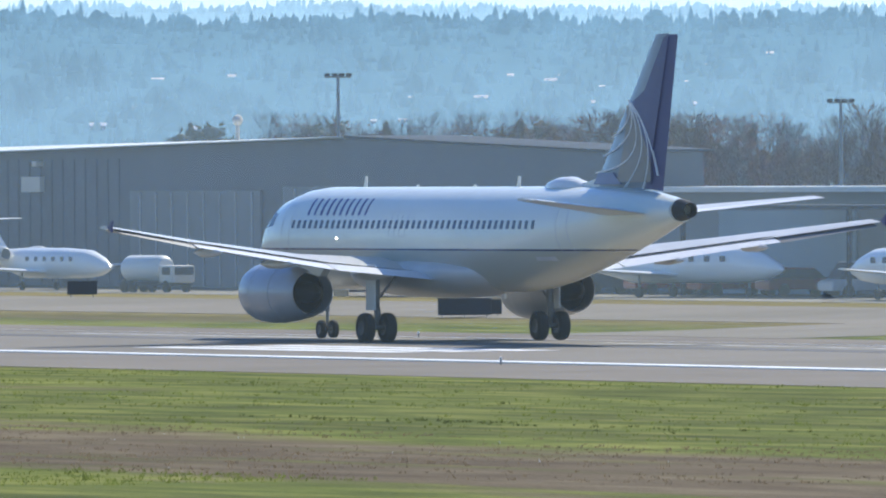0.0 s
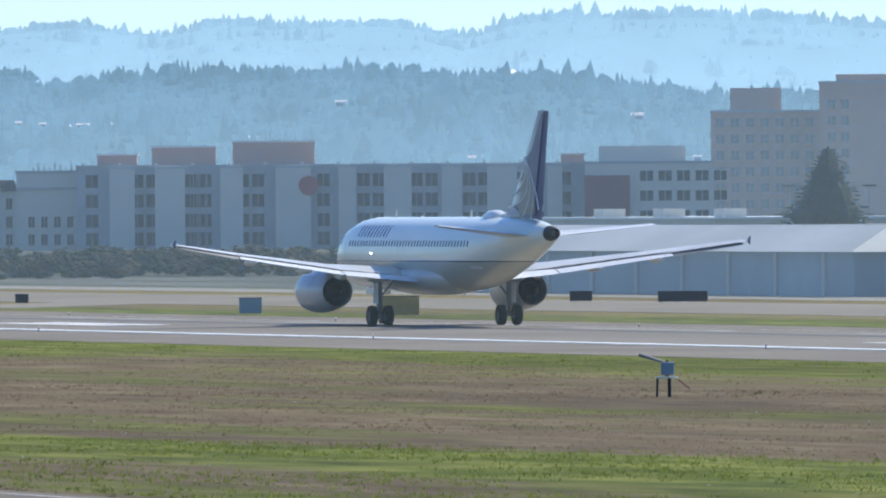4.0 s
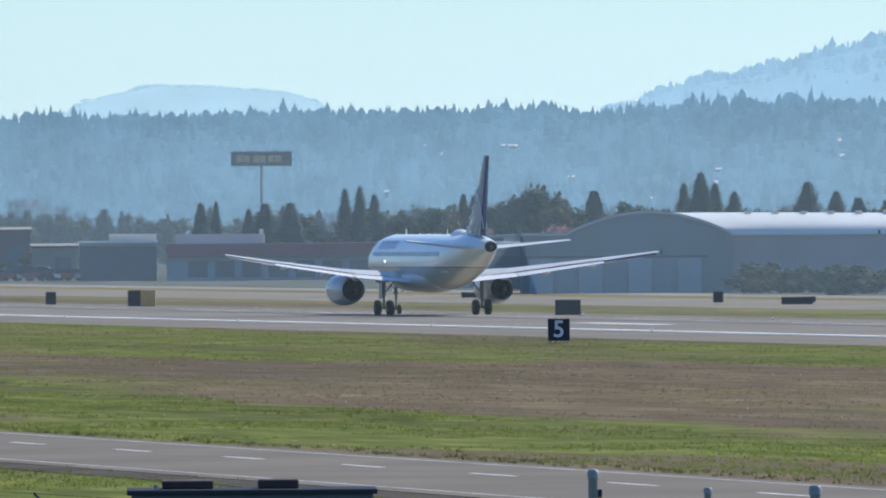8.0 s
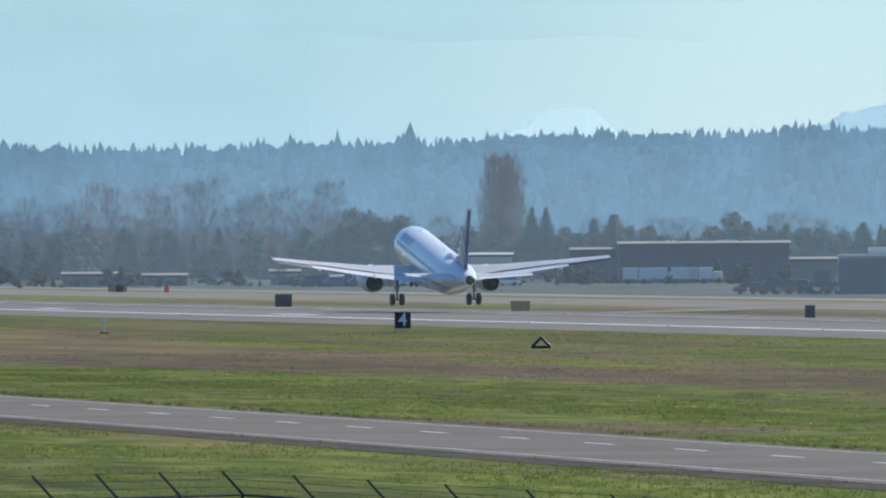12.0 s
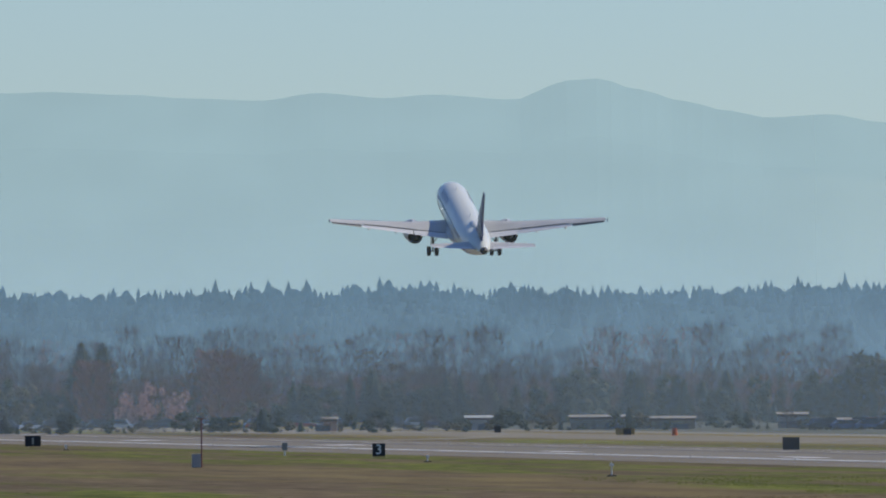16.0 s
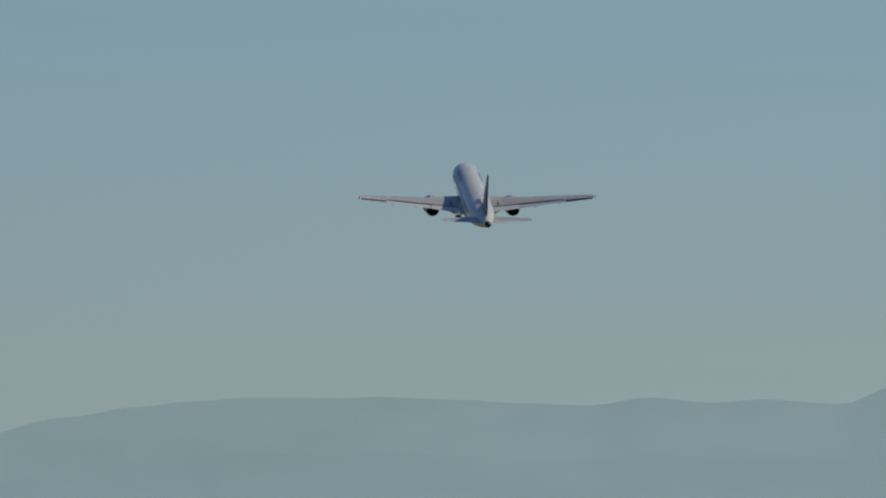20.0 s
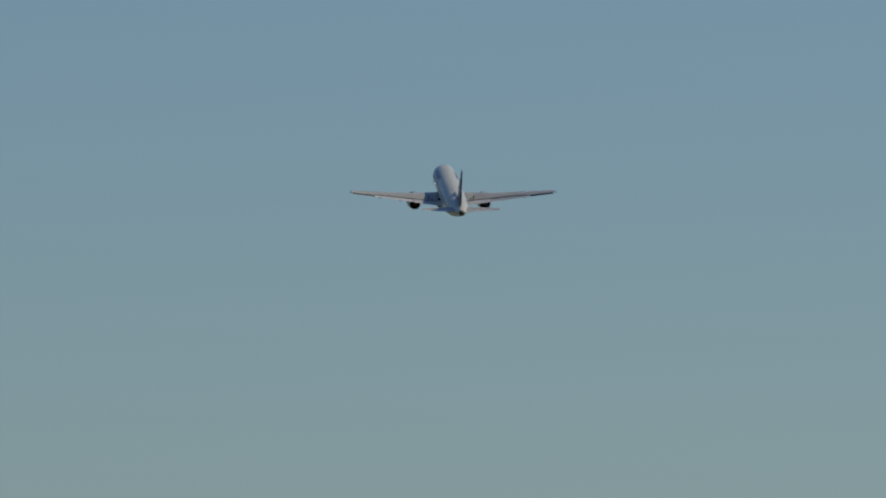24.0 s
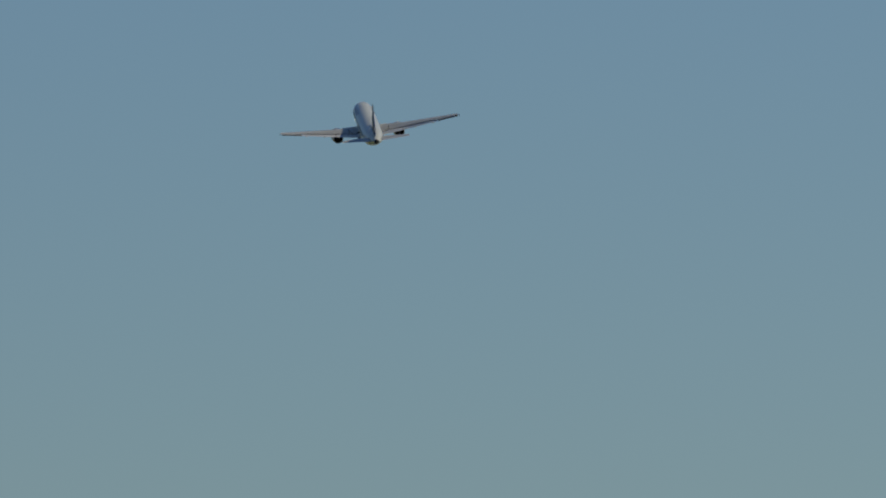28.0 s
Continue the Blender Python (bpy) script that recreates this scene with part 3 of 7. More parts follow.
def conifer_crown(seed, wide=0.26, n=1900, big=0.8):
    """Unit-high conifer: a dense ragged heart under whorls of small drooping boughs."""
    rnd = random.Random(seed)
    bm = bmesh.new()

    def girth(z, a):
        lumps = 0.92 + 0.10 * math.sin(z * 37 + seed) + 0.06 * math.sin(z * 91)
        return (wide * min(1, 0.6 + 2.2 * z) * (1 - z) ** (0.60 + 0.09 * (seed % 4)) * lumps + 0.006) * (1 + 0.14 * math.sin(a * 3 + seed) + 0.10 * math.sin(a * 5 + z * 9))
    loft(bm, [[(0.80 * girth(z, 0.628 * i) * rnd.uniform(0.85, 1.1) * math.cos(0.628 * i), 0.80 * girth(z, 0.628 * i) * rnd.uniform(0.85, 1.1) * math.sin(0.628 * i), z) for i in range(10)] for z in [0.04 + 0.076 * k for k in range(13)]])
    for i in range(n):
        z = 0.04 + 0.93 * (1 - (1 - i / n) ** 0.62)
        a = i * 2.39996 + rnd.uniform(-0.4, 0.4)
        r = girth(z, a) * rnd.uniform(0.62, 1.0)
        spray(bm, (r * math.cos(a), r * math.sin(a), z), (math.cos(a), math.sin(a), rnd.uniform(-0.5, 0.35)), (0.05 * (1.1 - z) + 0.014) * big, rnd)
    for _ in range(5):
        spray(bm, (0, 0, 0.95), (rnd.uniform(-0.2, 0.2), rnd.uniform(-0.2, 0.2), 1), 0.022, rnd)
    return bm


def round_crown(seed, squash=1.0, low=0.15, n=90, big=0.7, hearts=True):
    """Unit-high broad crown: lumpy masses of small clumps round several centres, with gaps."""
    rnd = random.Random(seed)
    bm = bmesh.new()
    for _ in range(17):
        a, rr = rnd.random() * 6.283, rnd.uniform(0.03, 0.24) * squash
        c = Vector((rr * math.cos(a), rr * math.sin(a), rnd.uniform(low, 0.84)))
        rad = rnd.uniform(0.10, 0.18) * (1.1 - 0.5 * c.z)
        if hearts:
            ball = bmesh.ops.create_icosphere(bm, subdivisions=1, radius=rad * 0.85, matrix=Matrix.Translation(c))
            for v in ball["verts"]:
                v.co += (v.co - c) * rnd.uniform(-0.25, 0.15)
        for _ in range(n):
            d = Vector((rnd.gauss(0, 1), rnd.gauss(0, 1), rnd.gauss(0, 0.9))).normalized()
            spray(bm, c + d * rad * rnd.uniform(0.6, 1.05), d, 0.06 * big, rnd)
    return bm


def bare_crown(seed, tall=1.0, n_twig=900, wide=0.21, fork=9, twig=1.0):
    """Unit-high leafless crown: thin rising limbs inside a soft cloud of fine twigs."""
    rnd = random.Random(seed)
    bm = bmesh.new()

    def sliver(p, d, length, w):
        s = d.cross(Vector((rnd.uniform(-1, 1), rnd.uniform(-1, 1), 0.3))).normalized() * w
        bm.faces.new([bm.verts.new(q) for q in (p - s, p + s, p + d * length)])
    for i in range(fork):
        a, z = rnd.random() * 6.283, 0.08 + 0.42 * i / fork
        d = Vector((math.cos(a) * 0.42, math.sin(a) * 0.42, 1.0)).normalized()
        sliver(Vector((0, 0, z)), d, rnd.uniform(0.3, 0.48), 0.006)
        sliver(Vector((0, 0, z)), d, rnd.uniform(0.3, 0.48), 0.006)
    for _ in range(n_twig):
        z = 0.10 + 0.86 * rnd.random() ** 0.8
        a = rnd.random() * 6.283
        edge = wide * math.sin(min(1, z * 1.35) * math.pi * 0.62) * (1.05 - 0.55 * z) * (1 + 0.25 * math.sin(a * 3 + seed) + 0.15 * math.sin(z * 17 + a * 2))
        r = edge * rnd.random() ** 0.5 * 1.3
        d = Vector((math.cos(a) * 0.5 + rnd.uniform(-0.3, 0.3), math.sin(a) * 0.5 + rnd.uniform(-0.3, 0.3), 1.0 * tall)).normalized()
        sliver(Vector((r * math.cos(a), r * math.sin(a), z - 0.05)), d, rnd.uniform(0.05, 0.11), rnd.uniform(0.0014, 0.0032) * twig)
    return bm


def trunk_mesh(name, z1=0.9, r=0.022):
    bm = bmesh.new()
    rnd = random.Random(5)
    rings = []
    for k in range(6):
        z = z1 * k / 5
        rr = r * (1 - 0.85 * k / 5) * (1.35 if k == 0 else 1)
        ox, oy = rnd.uniform(-0.006, 0.006), rnd.uniform(-0.006, 0.006)
        rings.append([(ox + rr * math.cos(1.047 * i), oy + rr * math.sin(1.047 * i), z) for i in range(6)])
    loft(bm, rings)
    return mesh_of(name, fixed(bm), m_bark)


TRUNK = trunk_mesh("trunk")
CROWNS = {
    "conifer": [mesh_of("crown", conifer_crown(s, w), m_needle) for s, w in ((1, 0.20), (2, 0.26), (3, 0.16), (4, 0.30))],
    "evergreen": [mesh_of("crown", round_crown(s, q), m_leaf) for s, q in ((11, 1.3), (12, 1.0), (13, 1.6))],
    "bare": [mesh_of("crown", bare_crown(s), m_twig) for s in (21, 22, 23)],
    "red": [mesh_of("crown", bare_crown(s, 0.7, 2200, 0.36, 11, 2.4), m_red_twig) for s in (31, 32)],
    "poplar": [mesh_of("crown", bare_crown(41, 1.6, 2600, 0.25, 14, 1.6), m_poplar)],
    "blossom": [mesh_of("crown", round_crown(s, 1.5, hearts=False), m_blossom) for s in (51, 52)],
    "olive": [mesh_of("crown", round_crown(s, 1.4), m_olive) for s in (61, 62)],
}
# plainer crowns for the woods that stay far off
FAR_CROWNS = {
    "conifer": [mesh_of("crown", conifer_crown(s, w, 420, 1.3), m_needle) for s, w in ((5, 0.24), (6, 0.30))],
    "evergreen": [mesh_of("crown", round_crown(s, q, 0.1, 34, 1.0), m_leaf) for s, q in ((15, 1.4), (16, 1.1))],
    "bare": [mesh_of("crown", bare_crown(s, 1.0, 620, w), m_twig) for s, w in ((25, 0.20), (26, 0.25), (27, 0.17))],
    "red": [mesh_of("crown", bare_crown(s, 0.8, 620, 0.27), m_red_twig) for s in (35, 36)],
    "olive": [mesh_of("crown", round_crown(s, 1.4, 0.1, 34, 1.0), m_olive) for s in (65, 66)],
    "brown": [mesh_of("crown", bare_crown(s, 0.7, 800, q, 7, 1.8), m_brush) for s, q in ((75, 0.26), (76, 0.32), (77, 0.22))],
    "blossom": [mesh_of("crown", round_crown(55, 1.5, 0.15, 30, 1.0, False), m_blossom)],
}
LABELS = {
    "conifer": "dark green conifer with a pointed ragged crown", "evergreen": "broad dark evergreen tree with a lumpy crown",
    "bare": "leafless grey-brown tree with fine twigs", "red": "leafless reddish tree with a rounded crown",
    "poplar": "tall narrow leafless russet poplar", "blossom": "pink blossoming tree behind the apron", "olive": "tree with olive spring leaves",
}
tree_dice = random.Random(77)


def tree(kind, turn, reach, hgt, wide=1.0):
    p = spot(turn, reach)
    t = thing("tree", Matrix.Translation(p) @ Matrix.Rotation(tree_dice.random() * 6.283, 4, "Z") @ Matrix.Diagonal((hgt * wide, hgt * wide, hgt, 1)), LABELS[kind], "tree", "trees behind the airfield")
    part("trunk", TRUNK, None, t)
    part("crown", tree_dice.choice(CROWNS[kind]), None, t)
    return t


for turn, hgt, w in ((23.561, 12.4, 1.0), (23.69, 12.5, 1.25), (23.24, 11.4, 1.0), (22.55, 11.6, 1.3), (22.65, 11.4, 1.1), (22.735, 12.2, 1.3), (22.90, 10.3, 1.0), (22.96, 10.4, 0.9), (23.04, 9.2, 1.0), (22.36, 11.2, 1.2),
                     (21.91, 11.9, 1.35), (21.39, 10.2, 1.1), (21.455, 9.7, 1.4), (20.925, 9.0, 1.2), (21.67, 7.2, 1.4), (20.71, 7.9, 1.3), (19.257, 10.8, 1.5), (19.8, 9.9, 1.2), (20.36, 10.4, 1.4), (20.94, 9.1, 1.2), (20.74, 7.8, 1.5), (21.2, 7.4, 1.4)):
    tree("conifer", turn, 1180 + 60 * math.sin(turn * 40), hgt * 1.06, w * 1.12)
for turn, hgt in ((22.217, 9.4), (22.1, 8.2), (21.75, 7.6), (20.55, 7.2)):
    tree("evergreen", turn, 1160, hgt)
for turn, hgt in ((23.12, 9.4), (23.22, 9.0), (23.32, 9.7), (22.98, 8.6), (23.4, 8.6)):
    tree("red", turn, 1130, hgt, 1.2)
for turn, hgt, w in ((12.181, 10.1, 0.8), (12.242, 10.4, 0.7), (12.372, 9.3, 1.2), (12.439, 10.0, 1.2), (12.540, 10.0, 1.2), (12.754, 12.0, 0.9), (12.815, 12.3, 0.8), (12.873, 11.2, 1.1), (13.226, 11.3, 0.9), (13.271, 10.9, 0.9),
                     (13.743, 11.6, 1.1), (14.102, 12.6, 1.0), (14.170, 13.6, 1.1), (14.226, 12.6, 1.0), (14.304, 11.1, 1.3), (14.596, 12.7, 1.5), (14.708, 11.2, 1.4), (14.798, 10.2, 1.0), (11.799, 9.9, 1.2), (11.867, 9.6, 1.3), (11.642, 8.0, 1.0),
                     (11.429, 9.5, 1.3), (14.9, 9.8, 1.2), (15.11, 11.6, 0.9), (15.15, 11.8, 1.0), (15.3, 9.4, 1.2), (15.45, 9.0, 1.2), (15.58, 9.6, 1.2)):
    tree("conifer", turn, (1900 if turn > 11.9 else 2420) + 70 * math.sin(turn * 50), hgt, w)
for turn, hgt in ((12.956, 9.5), (13.473, 13.5), (13.406, 11.7), (13.54, 12.2), (13.956, 10.4), (12.62, 9.3), (13.05, 9.6), (13.13, 10.2), (13.34, 10.4), (13.65, 10.2), (13.85, 9.8), (14.40, 9.8), (15.0, 9.4), (15.22, 9.6)):
    tree("evergreen", turn, 1930, hgt)
for turn, hgt in ((13.32, 8.0), (13.62, 8.2), (13.6, 8.2)):
    tree("blossom", turn, 1780, hgt, 0.8)
for turn, hgt in ((13.18, 9.2), (13.6, 10.5), (13.9, 9.0), (14.45, 9.4), (14.85, 9.3), (15.05, 9.0), (15.4, 9.8), (15.62, 10.0), (12.7, 8.8), (15.5, 8.4)):
    tree("olive" if hgt > 9.1 else "bare", turn, 1850, hgt)
for turn, hgt, k in ((8.650, 10.4, "evergreen"), (8.886, 8.7, "conifer"), (9.065, 8.4, "conifer"), (9.2, 7.4, "evergreen"), (9.841, 13.8, "evergreen"), (9.605, 9.9, "evergreen"), (9.72, 10.4, "conifer"), (9.93, 10.2, "conifer"), (10.211, 9.9, "conifer"),
                     (10.29, 8.6, "evergreen"), (10.481, 12.9, "conifer"), (10.537, 12.9, "conifer"), (10.42, 10.4, "evergreen"), (10.6, 10.0, "evergreen"), (10.728, 11.0, "conifer"), (10.807, 11.6, "conifer"), (10.87, 9.8, "evergreen"), (10.95, 9.6, "conifer"),
                     (11.1, 8.8, "conifer"), (11.245, 12.2, "evergreen"), (11.334, 10.3, "conifer"), (11.42, 9.6, "evergreen"), (11.491, 9.8, "conifer"), (11.58, 9.0, "conifer"), (11.7, 9.5, "evergreen"), (11.95, 9.6, "evergreen"), (12.05, 9.0, "conifer")):
    tree(k, turn, 2400, hgt, 1.25)
tree("poplar", 10.36, 2450, 22.6, 0.76)
tree("poplar", 10.378, 2460, 20.0, 0.72)
for turn, hgt, k in ((6.673, 16.1, "conifer"), (6.756, 15.9, "conifer"), (7.514, 8.5, "conifer"), (7.739, 9.4, "conifer"), (7.829, 10.4, "conifer"), (7.6, 8.0, "evergreen"), (7.9, 8.6, "evergreen"), (8.008, 7.8, "evergreen"), (8.177, 9.3, "conifer"), (8.672, 11.0, "evergreen"),
                     (8.862, 10.1, "conifer"), (9.042, 9.1, "conifer"), (9.199, 6.2, "evergreen"), (9.581, 9.9, "conifer"), (9.716, 9.9, "evergreen"), (9.962, 6.4, "evergreen"), (6.3, 9.5, "evergreen"), (6.05, 8.6, "conifer"), (6.55, 7.5, "evergreen"), (5.7, 9.0, "evergreen"), (8.1, 8.2, "evergreen")):
    tree(k, turn, 2600, hgt, 1.2)
for turn, hgt in ((6.95, 8.9), (6.85, 8.0), (7.05, 8.2), (5.9, 8.0), (6.05, 8.4)):
    tree("blossom", turn, 2560, hgt, 0.7)
tree("red", 7.22, 2600, 14.8, 1.1)
tree("red", 7.30, 2620, 13.6, 1.1)
tree("red", 6.72, 2570, 12.8, 1.0)


def woods(name, label, places, seed):
    """Far woods that nobody could count: many crowns joined into one object."""
    rnd = random.Random(seed)
    cos, corners, starts, slots, mats = [], [], [], [], []
    base, at = 0, 0
    for kind, turn, reach, hgt, wide in places:
        me = rnd.choice(FAR_CROWNS[kind])
        m = me.materials[0]
        if m not in mats:
            mats.append(m)
        co = np.empty(len(me.vertices) * 3)
        me.vertices.foreach_get("co", co)
        co = co.reshape(-1, 3) * (hgt * wide, hgt * wide, hgt)
        a = rnd.random() * 6.283
        p = spot(turn, reach)
        cos.append(np.stack([co[:, 0] * math.cos(a) - co[:, 1] * math.sin(a) + p.x, co[:, 0] * math.sin(a) + co[:, 1] * math.cos(a) + p.y, co[:, 2]], 1))
        loop, start = np.empty(len(me.loops), dtype=np.int32), np.empty(len(me.polygons), dtype=np.int32)
        me.loops.foreach_get("vertex_index", loop)
        me.polygons.foreach_get("loop_start", start)
        corners.append(loop + base)
        starts.append(start + at)
        slots.append(np.full(len(start), mats.index(m), dtype=np.int32))
        base += len(co)
        at += len(loop)
    me = bpy.data.meshes.new(name)
    me.vertices.add(base)
    me.vertices.foreach_set("co", np.concatenate(cos).ravel())
    me.loops.add(at)
    me.loops.foreach_set("vertex_index", np.concatenate(corners))
    start = np.concatenate(starts)
    me.polygons.add(len(start))
    me.polygons.foreach_set("loop_start", start)
    for m in mats:
        me.materials.append(m)
    me.polygons.foreach_set("material_index", np.concatenate(slots))
    me.update(calc_edges=True)
    return tagged(part(name, me, None), label, "woods", "", "stuff")


bare_dice = random.Random(9)
belt = []
turn = 3.2
while turn < 11.7:
    tall = 18.0 if turn < 9.8 else 11.5
    belt.append(("red" if bare_dice.random() < 0.15 else "bare", turn, bare_dice.uniform(2680, 2840), tall * bare_dice.uniform(0.68, 1.12), bare_dice.uniform(0.8, 1.15)))
    belt.append(("red" if bare_dice.random() < 0.4 else "bare", turn + 0.015, bare_dice.uniform(2640, 2700), tall * bare_dice.uniform(0.35, 0.6), bare_dice.uniform(1.2, 1.7)))
    belt.append(("brown", turn + 0.01, bare_dice.uniform(2660, 2760), tall * bare_dice.uniform(0.35, 0.7), bare_dice.uniform(0.9, 1.3)))
    belt.append((bare_dice.choice(("brown", "bare", "red", "olive")), turn + 0.02, bare_dice.uniform(2600, 2680), bare_dice.uniform(4, 8.5), bare_dice.uniform(1.2, 1.7)))
    belt.append((bare_dice.choice(("evergreen", "conifer", "conifer", "brown")), turn, bare_dice.uniform(2600, 2640), bare_dice.choice((3, 4, 5, 6, 8, 9.5)) * bare_dice.uniform(0.8, 1.1), bare_dice.uniform(0.9, 1.4)))
    turn += 0.036 * bare_dice.uniform(0.6, 1.5)
woods("bare_woods", "belt of leafless grey-brown trees behind the airfield", belt, 3)
belt = []
turn = 11.7
while turn < 28.5:
    belt.append((bare_dice.choice(("bare", "bare", "evergreen", "conifer", "olive")), turn, bare_dice.uniform(2700, 2900), (9.5 if turn < 24.5 else 14) * bare_dice.uniform(0.6, 1.2), bare_dice.uniform(0.9, 1.4)))
    turn += 0.045 * bare_dice.uniform(0.5, 1.6)
woods("mixed_woods", "far belt of mixed trees behind the town", belt, 4)

belt = []
turn = 12.9
while turn < 15.62:
    belt.append((bare_dice.choice(("bare", "red", "olive", "brown", "brown", "evergreen", "conifer")), turn, bare_dice.uniform(1960, 2060), bare_dice.uniform(6.0, 9.2), bare_dice.uniform(0.9, 1.3)))
    turn += 0.034 * bare_dice.uniform(0.5, 1.5)
turn = 18.7
while turn < 28:
    belt.append((bare_dice.choice(("brown", "bare", "red", "evergreen", "conifer") if turn < 24.2 else ("brown", "bare", "bare", "red")), turn, bare_dice.uniform(1230, 1330), bare_dice.uniform(3.5, 6.5) + (3.5 if turn > 24.2 else 0), bare_dice.uniform(0.9, 1.4)))
    turn += 0.07 * bare_dice.uniform(0.5, 1.5)
turn = 24.9
while turn < 28.4:
    belt.append((bare_dice.choice(("bare", "bare", "brown", "red")), turn, bare_dice.uniform(1900, 2150), bare_dice.uniform(10.5, 15.5), bare_dice.uniform(0.9, 1.3)))
    turn += 0.035 * bare_dice.uniform(0.5, 1.5)
woods("town_trees", "uneven dark and brown trees behind the hangars", belt, 8)

hedge = []
turn = 13.05
while turn < 18.9:
    hedge.append((bare_dice.choice(("evergreen", "evergreen", "evergreen", "olive")), turn, bare_dice.uniform(1330, 1390) if turn > 14.35 else bare_dice.uniform(1420, 1520) if turn > 13.6 else bare_dice.uniform(1690, 1740), bare_dice.uniform(0.9, 2.0) if turn < 13.6 else bare_dice.uniform(1.8, 3.4), bare_dice.uniform(1.3, 2.2)))
    turn += 0.019 * bare_dice.uniform(0.5, 1.5)
while turn < 27.5:
    hedge.append((bare_dice.choice(("evergreen", "bare")), turn, bare_dice.uniform(1090, 1150), bare_dice.uniform(1.5, 3.5), bare_dice.uniform(1.2, 1.8)))
    turn += 0.11 * bare_dice.uniform(0.5, 1.5)
turn = 14.9
while turn < 15.65:
    hedge.append((bare_dice.choice(("bare", "olive", "red", "brown")), turn, bare_dice.uniform(1900, 2050), bare_dice.uniform(4.5, 8), bare_dice.uniform(0.9, 1.3)))
    turn += 0.05 * bare_dice.uniform(0.5, 1.5)
turn = 5.5
while turn < 12.0:
    if 9.62 < turn < 10.42:
        turn = 10.42
    hedge.append((bare_dice.choice(("evergreen", "brown", "bare", "conifer", "olive")), turn, bare_dice.uniform(2215, 2275), bare_dice.choice((0.9, 1.2, 1.6, 2.2, 3.4)) * bare_dice.uniform(0.8, 1.2), bare_dice.uniform(1.0, 2.0)))
    turn += 0.030 * bare_dice.uniform(0.4, 1.6)
woods("hedge", "uneven dark hedge and scrub beyond the taxiway", hedge, 6)

# ---- buildings ----
m_blue_wall = mat("dark_blue_cladding", (0.085, 0.108, 0.138), 0.55, 0.1, 0.5, 0.08, 0.15)
m_grey_door = mat("grey_hangar_door", (0.18, 0.20, 0.22), 0.6, 0.1, 0.6, 0.08, 0.15)
m_white_roof = mat("pale_roof_sheet", (0.72, 0.72, 0.68), 0.5, 0.1, 0.4, 0.06, 0.12)
m_arch_roof = mat("weathered_roof_sheet", (0.46, 0.47, 0.45), 0.6, 0.1, 0.5, 0.10, 0.2)
m_arch_side = mat("faded_rose_grey_render", (0.37, 0.33, 0.325), 0.8, 0, 0.3, 0.08, 0.2)
m_arch_wall = mat("grey_green_cladding", (0.165, 0.215, 0.225), 0.7, 0, 0.5, 0.08, 0.18)
m_teal_door = mat("teal_door_leaf", (0.17, 0.25, 0.29), 0.6, 0.1, 0.5, 0.08, 0.2)
m_brown_wall = mat("dark_brown_cladding", (0.115, 0.085, 0.095), 0.7, 0, 0.4, 0.1, 0.2)
m_dull_wall = mat("dull_brown_grey_render", (0.25, 0.225, 0.195), 0.8, 0, 0.4, 0.1, 0.2)
m_green_wall = mat("pale_green_cladding", (0.42, 0.48, 0.46), 0.6, 0, 0.5, 0.08, 0.15)
m_pink_wall = mat("salmon_render", (0.56, 0.345, 0.275), 0.8, 0, 0.3, 0.06, 0.12)
m_cream_wall = mat("cream_render", (0.66, 0.62, 0.53), 0.8, 0, 0.3, 0.06, 0.12)
m_grey_wall = mat("grey_render", (0.42, 0.43, 0.43), 0.8, 0, 0.3, 0.08, 0.15)
m_dark_roof = mat("slate_roof", (0.045, 0.055, 0.075), 0.8, 0, 0.6, 0.15, 0.2, specular=0.1)
m_red_band = mat("dark_red_fascia", (0.21, 0.055, 0.070), 0.6, 0, 0.5, 0.1, 0.15)
m_glass = mat("tinted_window", (0.035, 0.045, 0.06), 0.35, 0, 1, 0.1, 0.1, specular=0.3)
m_teal = mat("teal_window", (0.09, 0.16, 0.19), 0.25, 0, 1, 0.15, 0.1)
m_blue_shed = mat("blue_grey_cladding", (0.24, 0.33, 0.38), 0.6, 0.1, 0.5, 0.08, 0.15)
m_red = mat("red_sign_paint", (0.36, 0.07, 0.07), 0.5, 0, 1, 0.1, 0.1)
m_yellow = mat("yellow_sign_face", (0.52, 0.33, 0.11), 0.5, 0, 2, 0.1, 0.2)
m_orange = mat("orange_paint", (0.75, 0.16, 0.05), 0.5, 0, 2, 0.1, 0.2)


def wall_box(name, parent, x0, x1, y0, y1, z0, z1, material, label=""):
    bm = bmesh.new()
    box(bm, x0, x1, y0, y1, z0, z1)
    return part(name, fixed(bm), material, parent, label)


def profile(name, parent, x0, x1, outline, material, label=""):
    """A prism from an outline of (y, z), from x0 to x1."""
    bm = bmesh.new()
    loft(bm, [[(x0, y, z) for y, z in outline], [(x1, y, z) for y, z in outline]])
    return part(name, fixed(bm), material, parent, label)


WINDOW_CACHE = {}


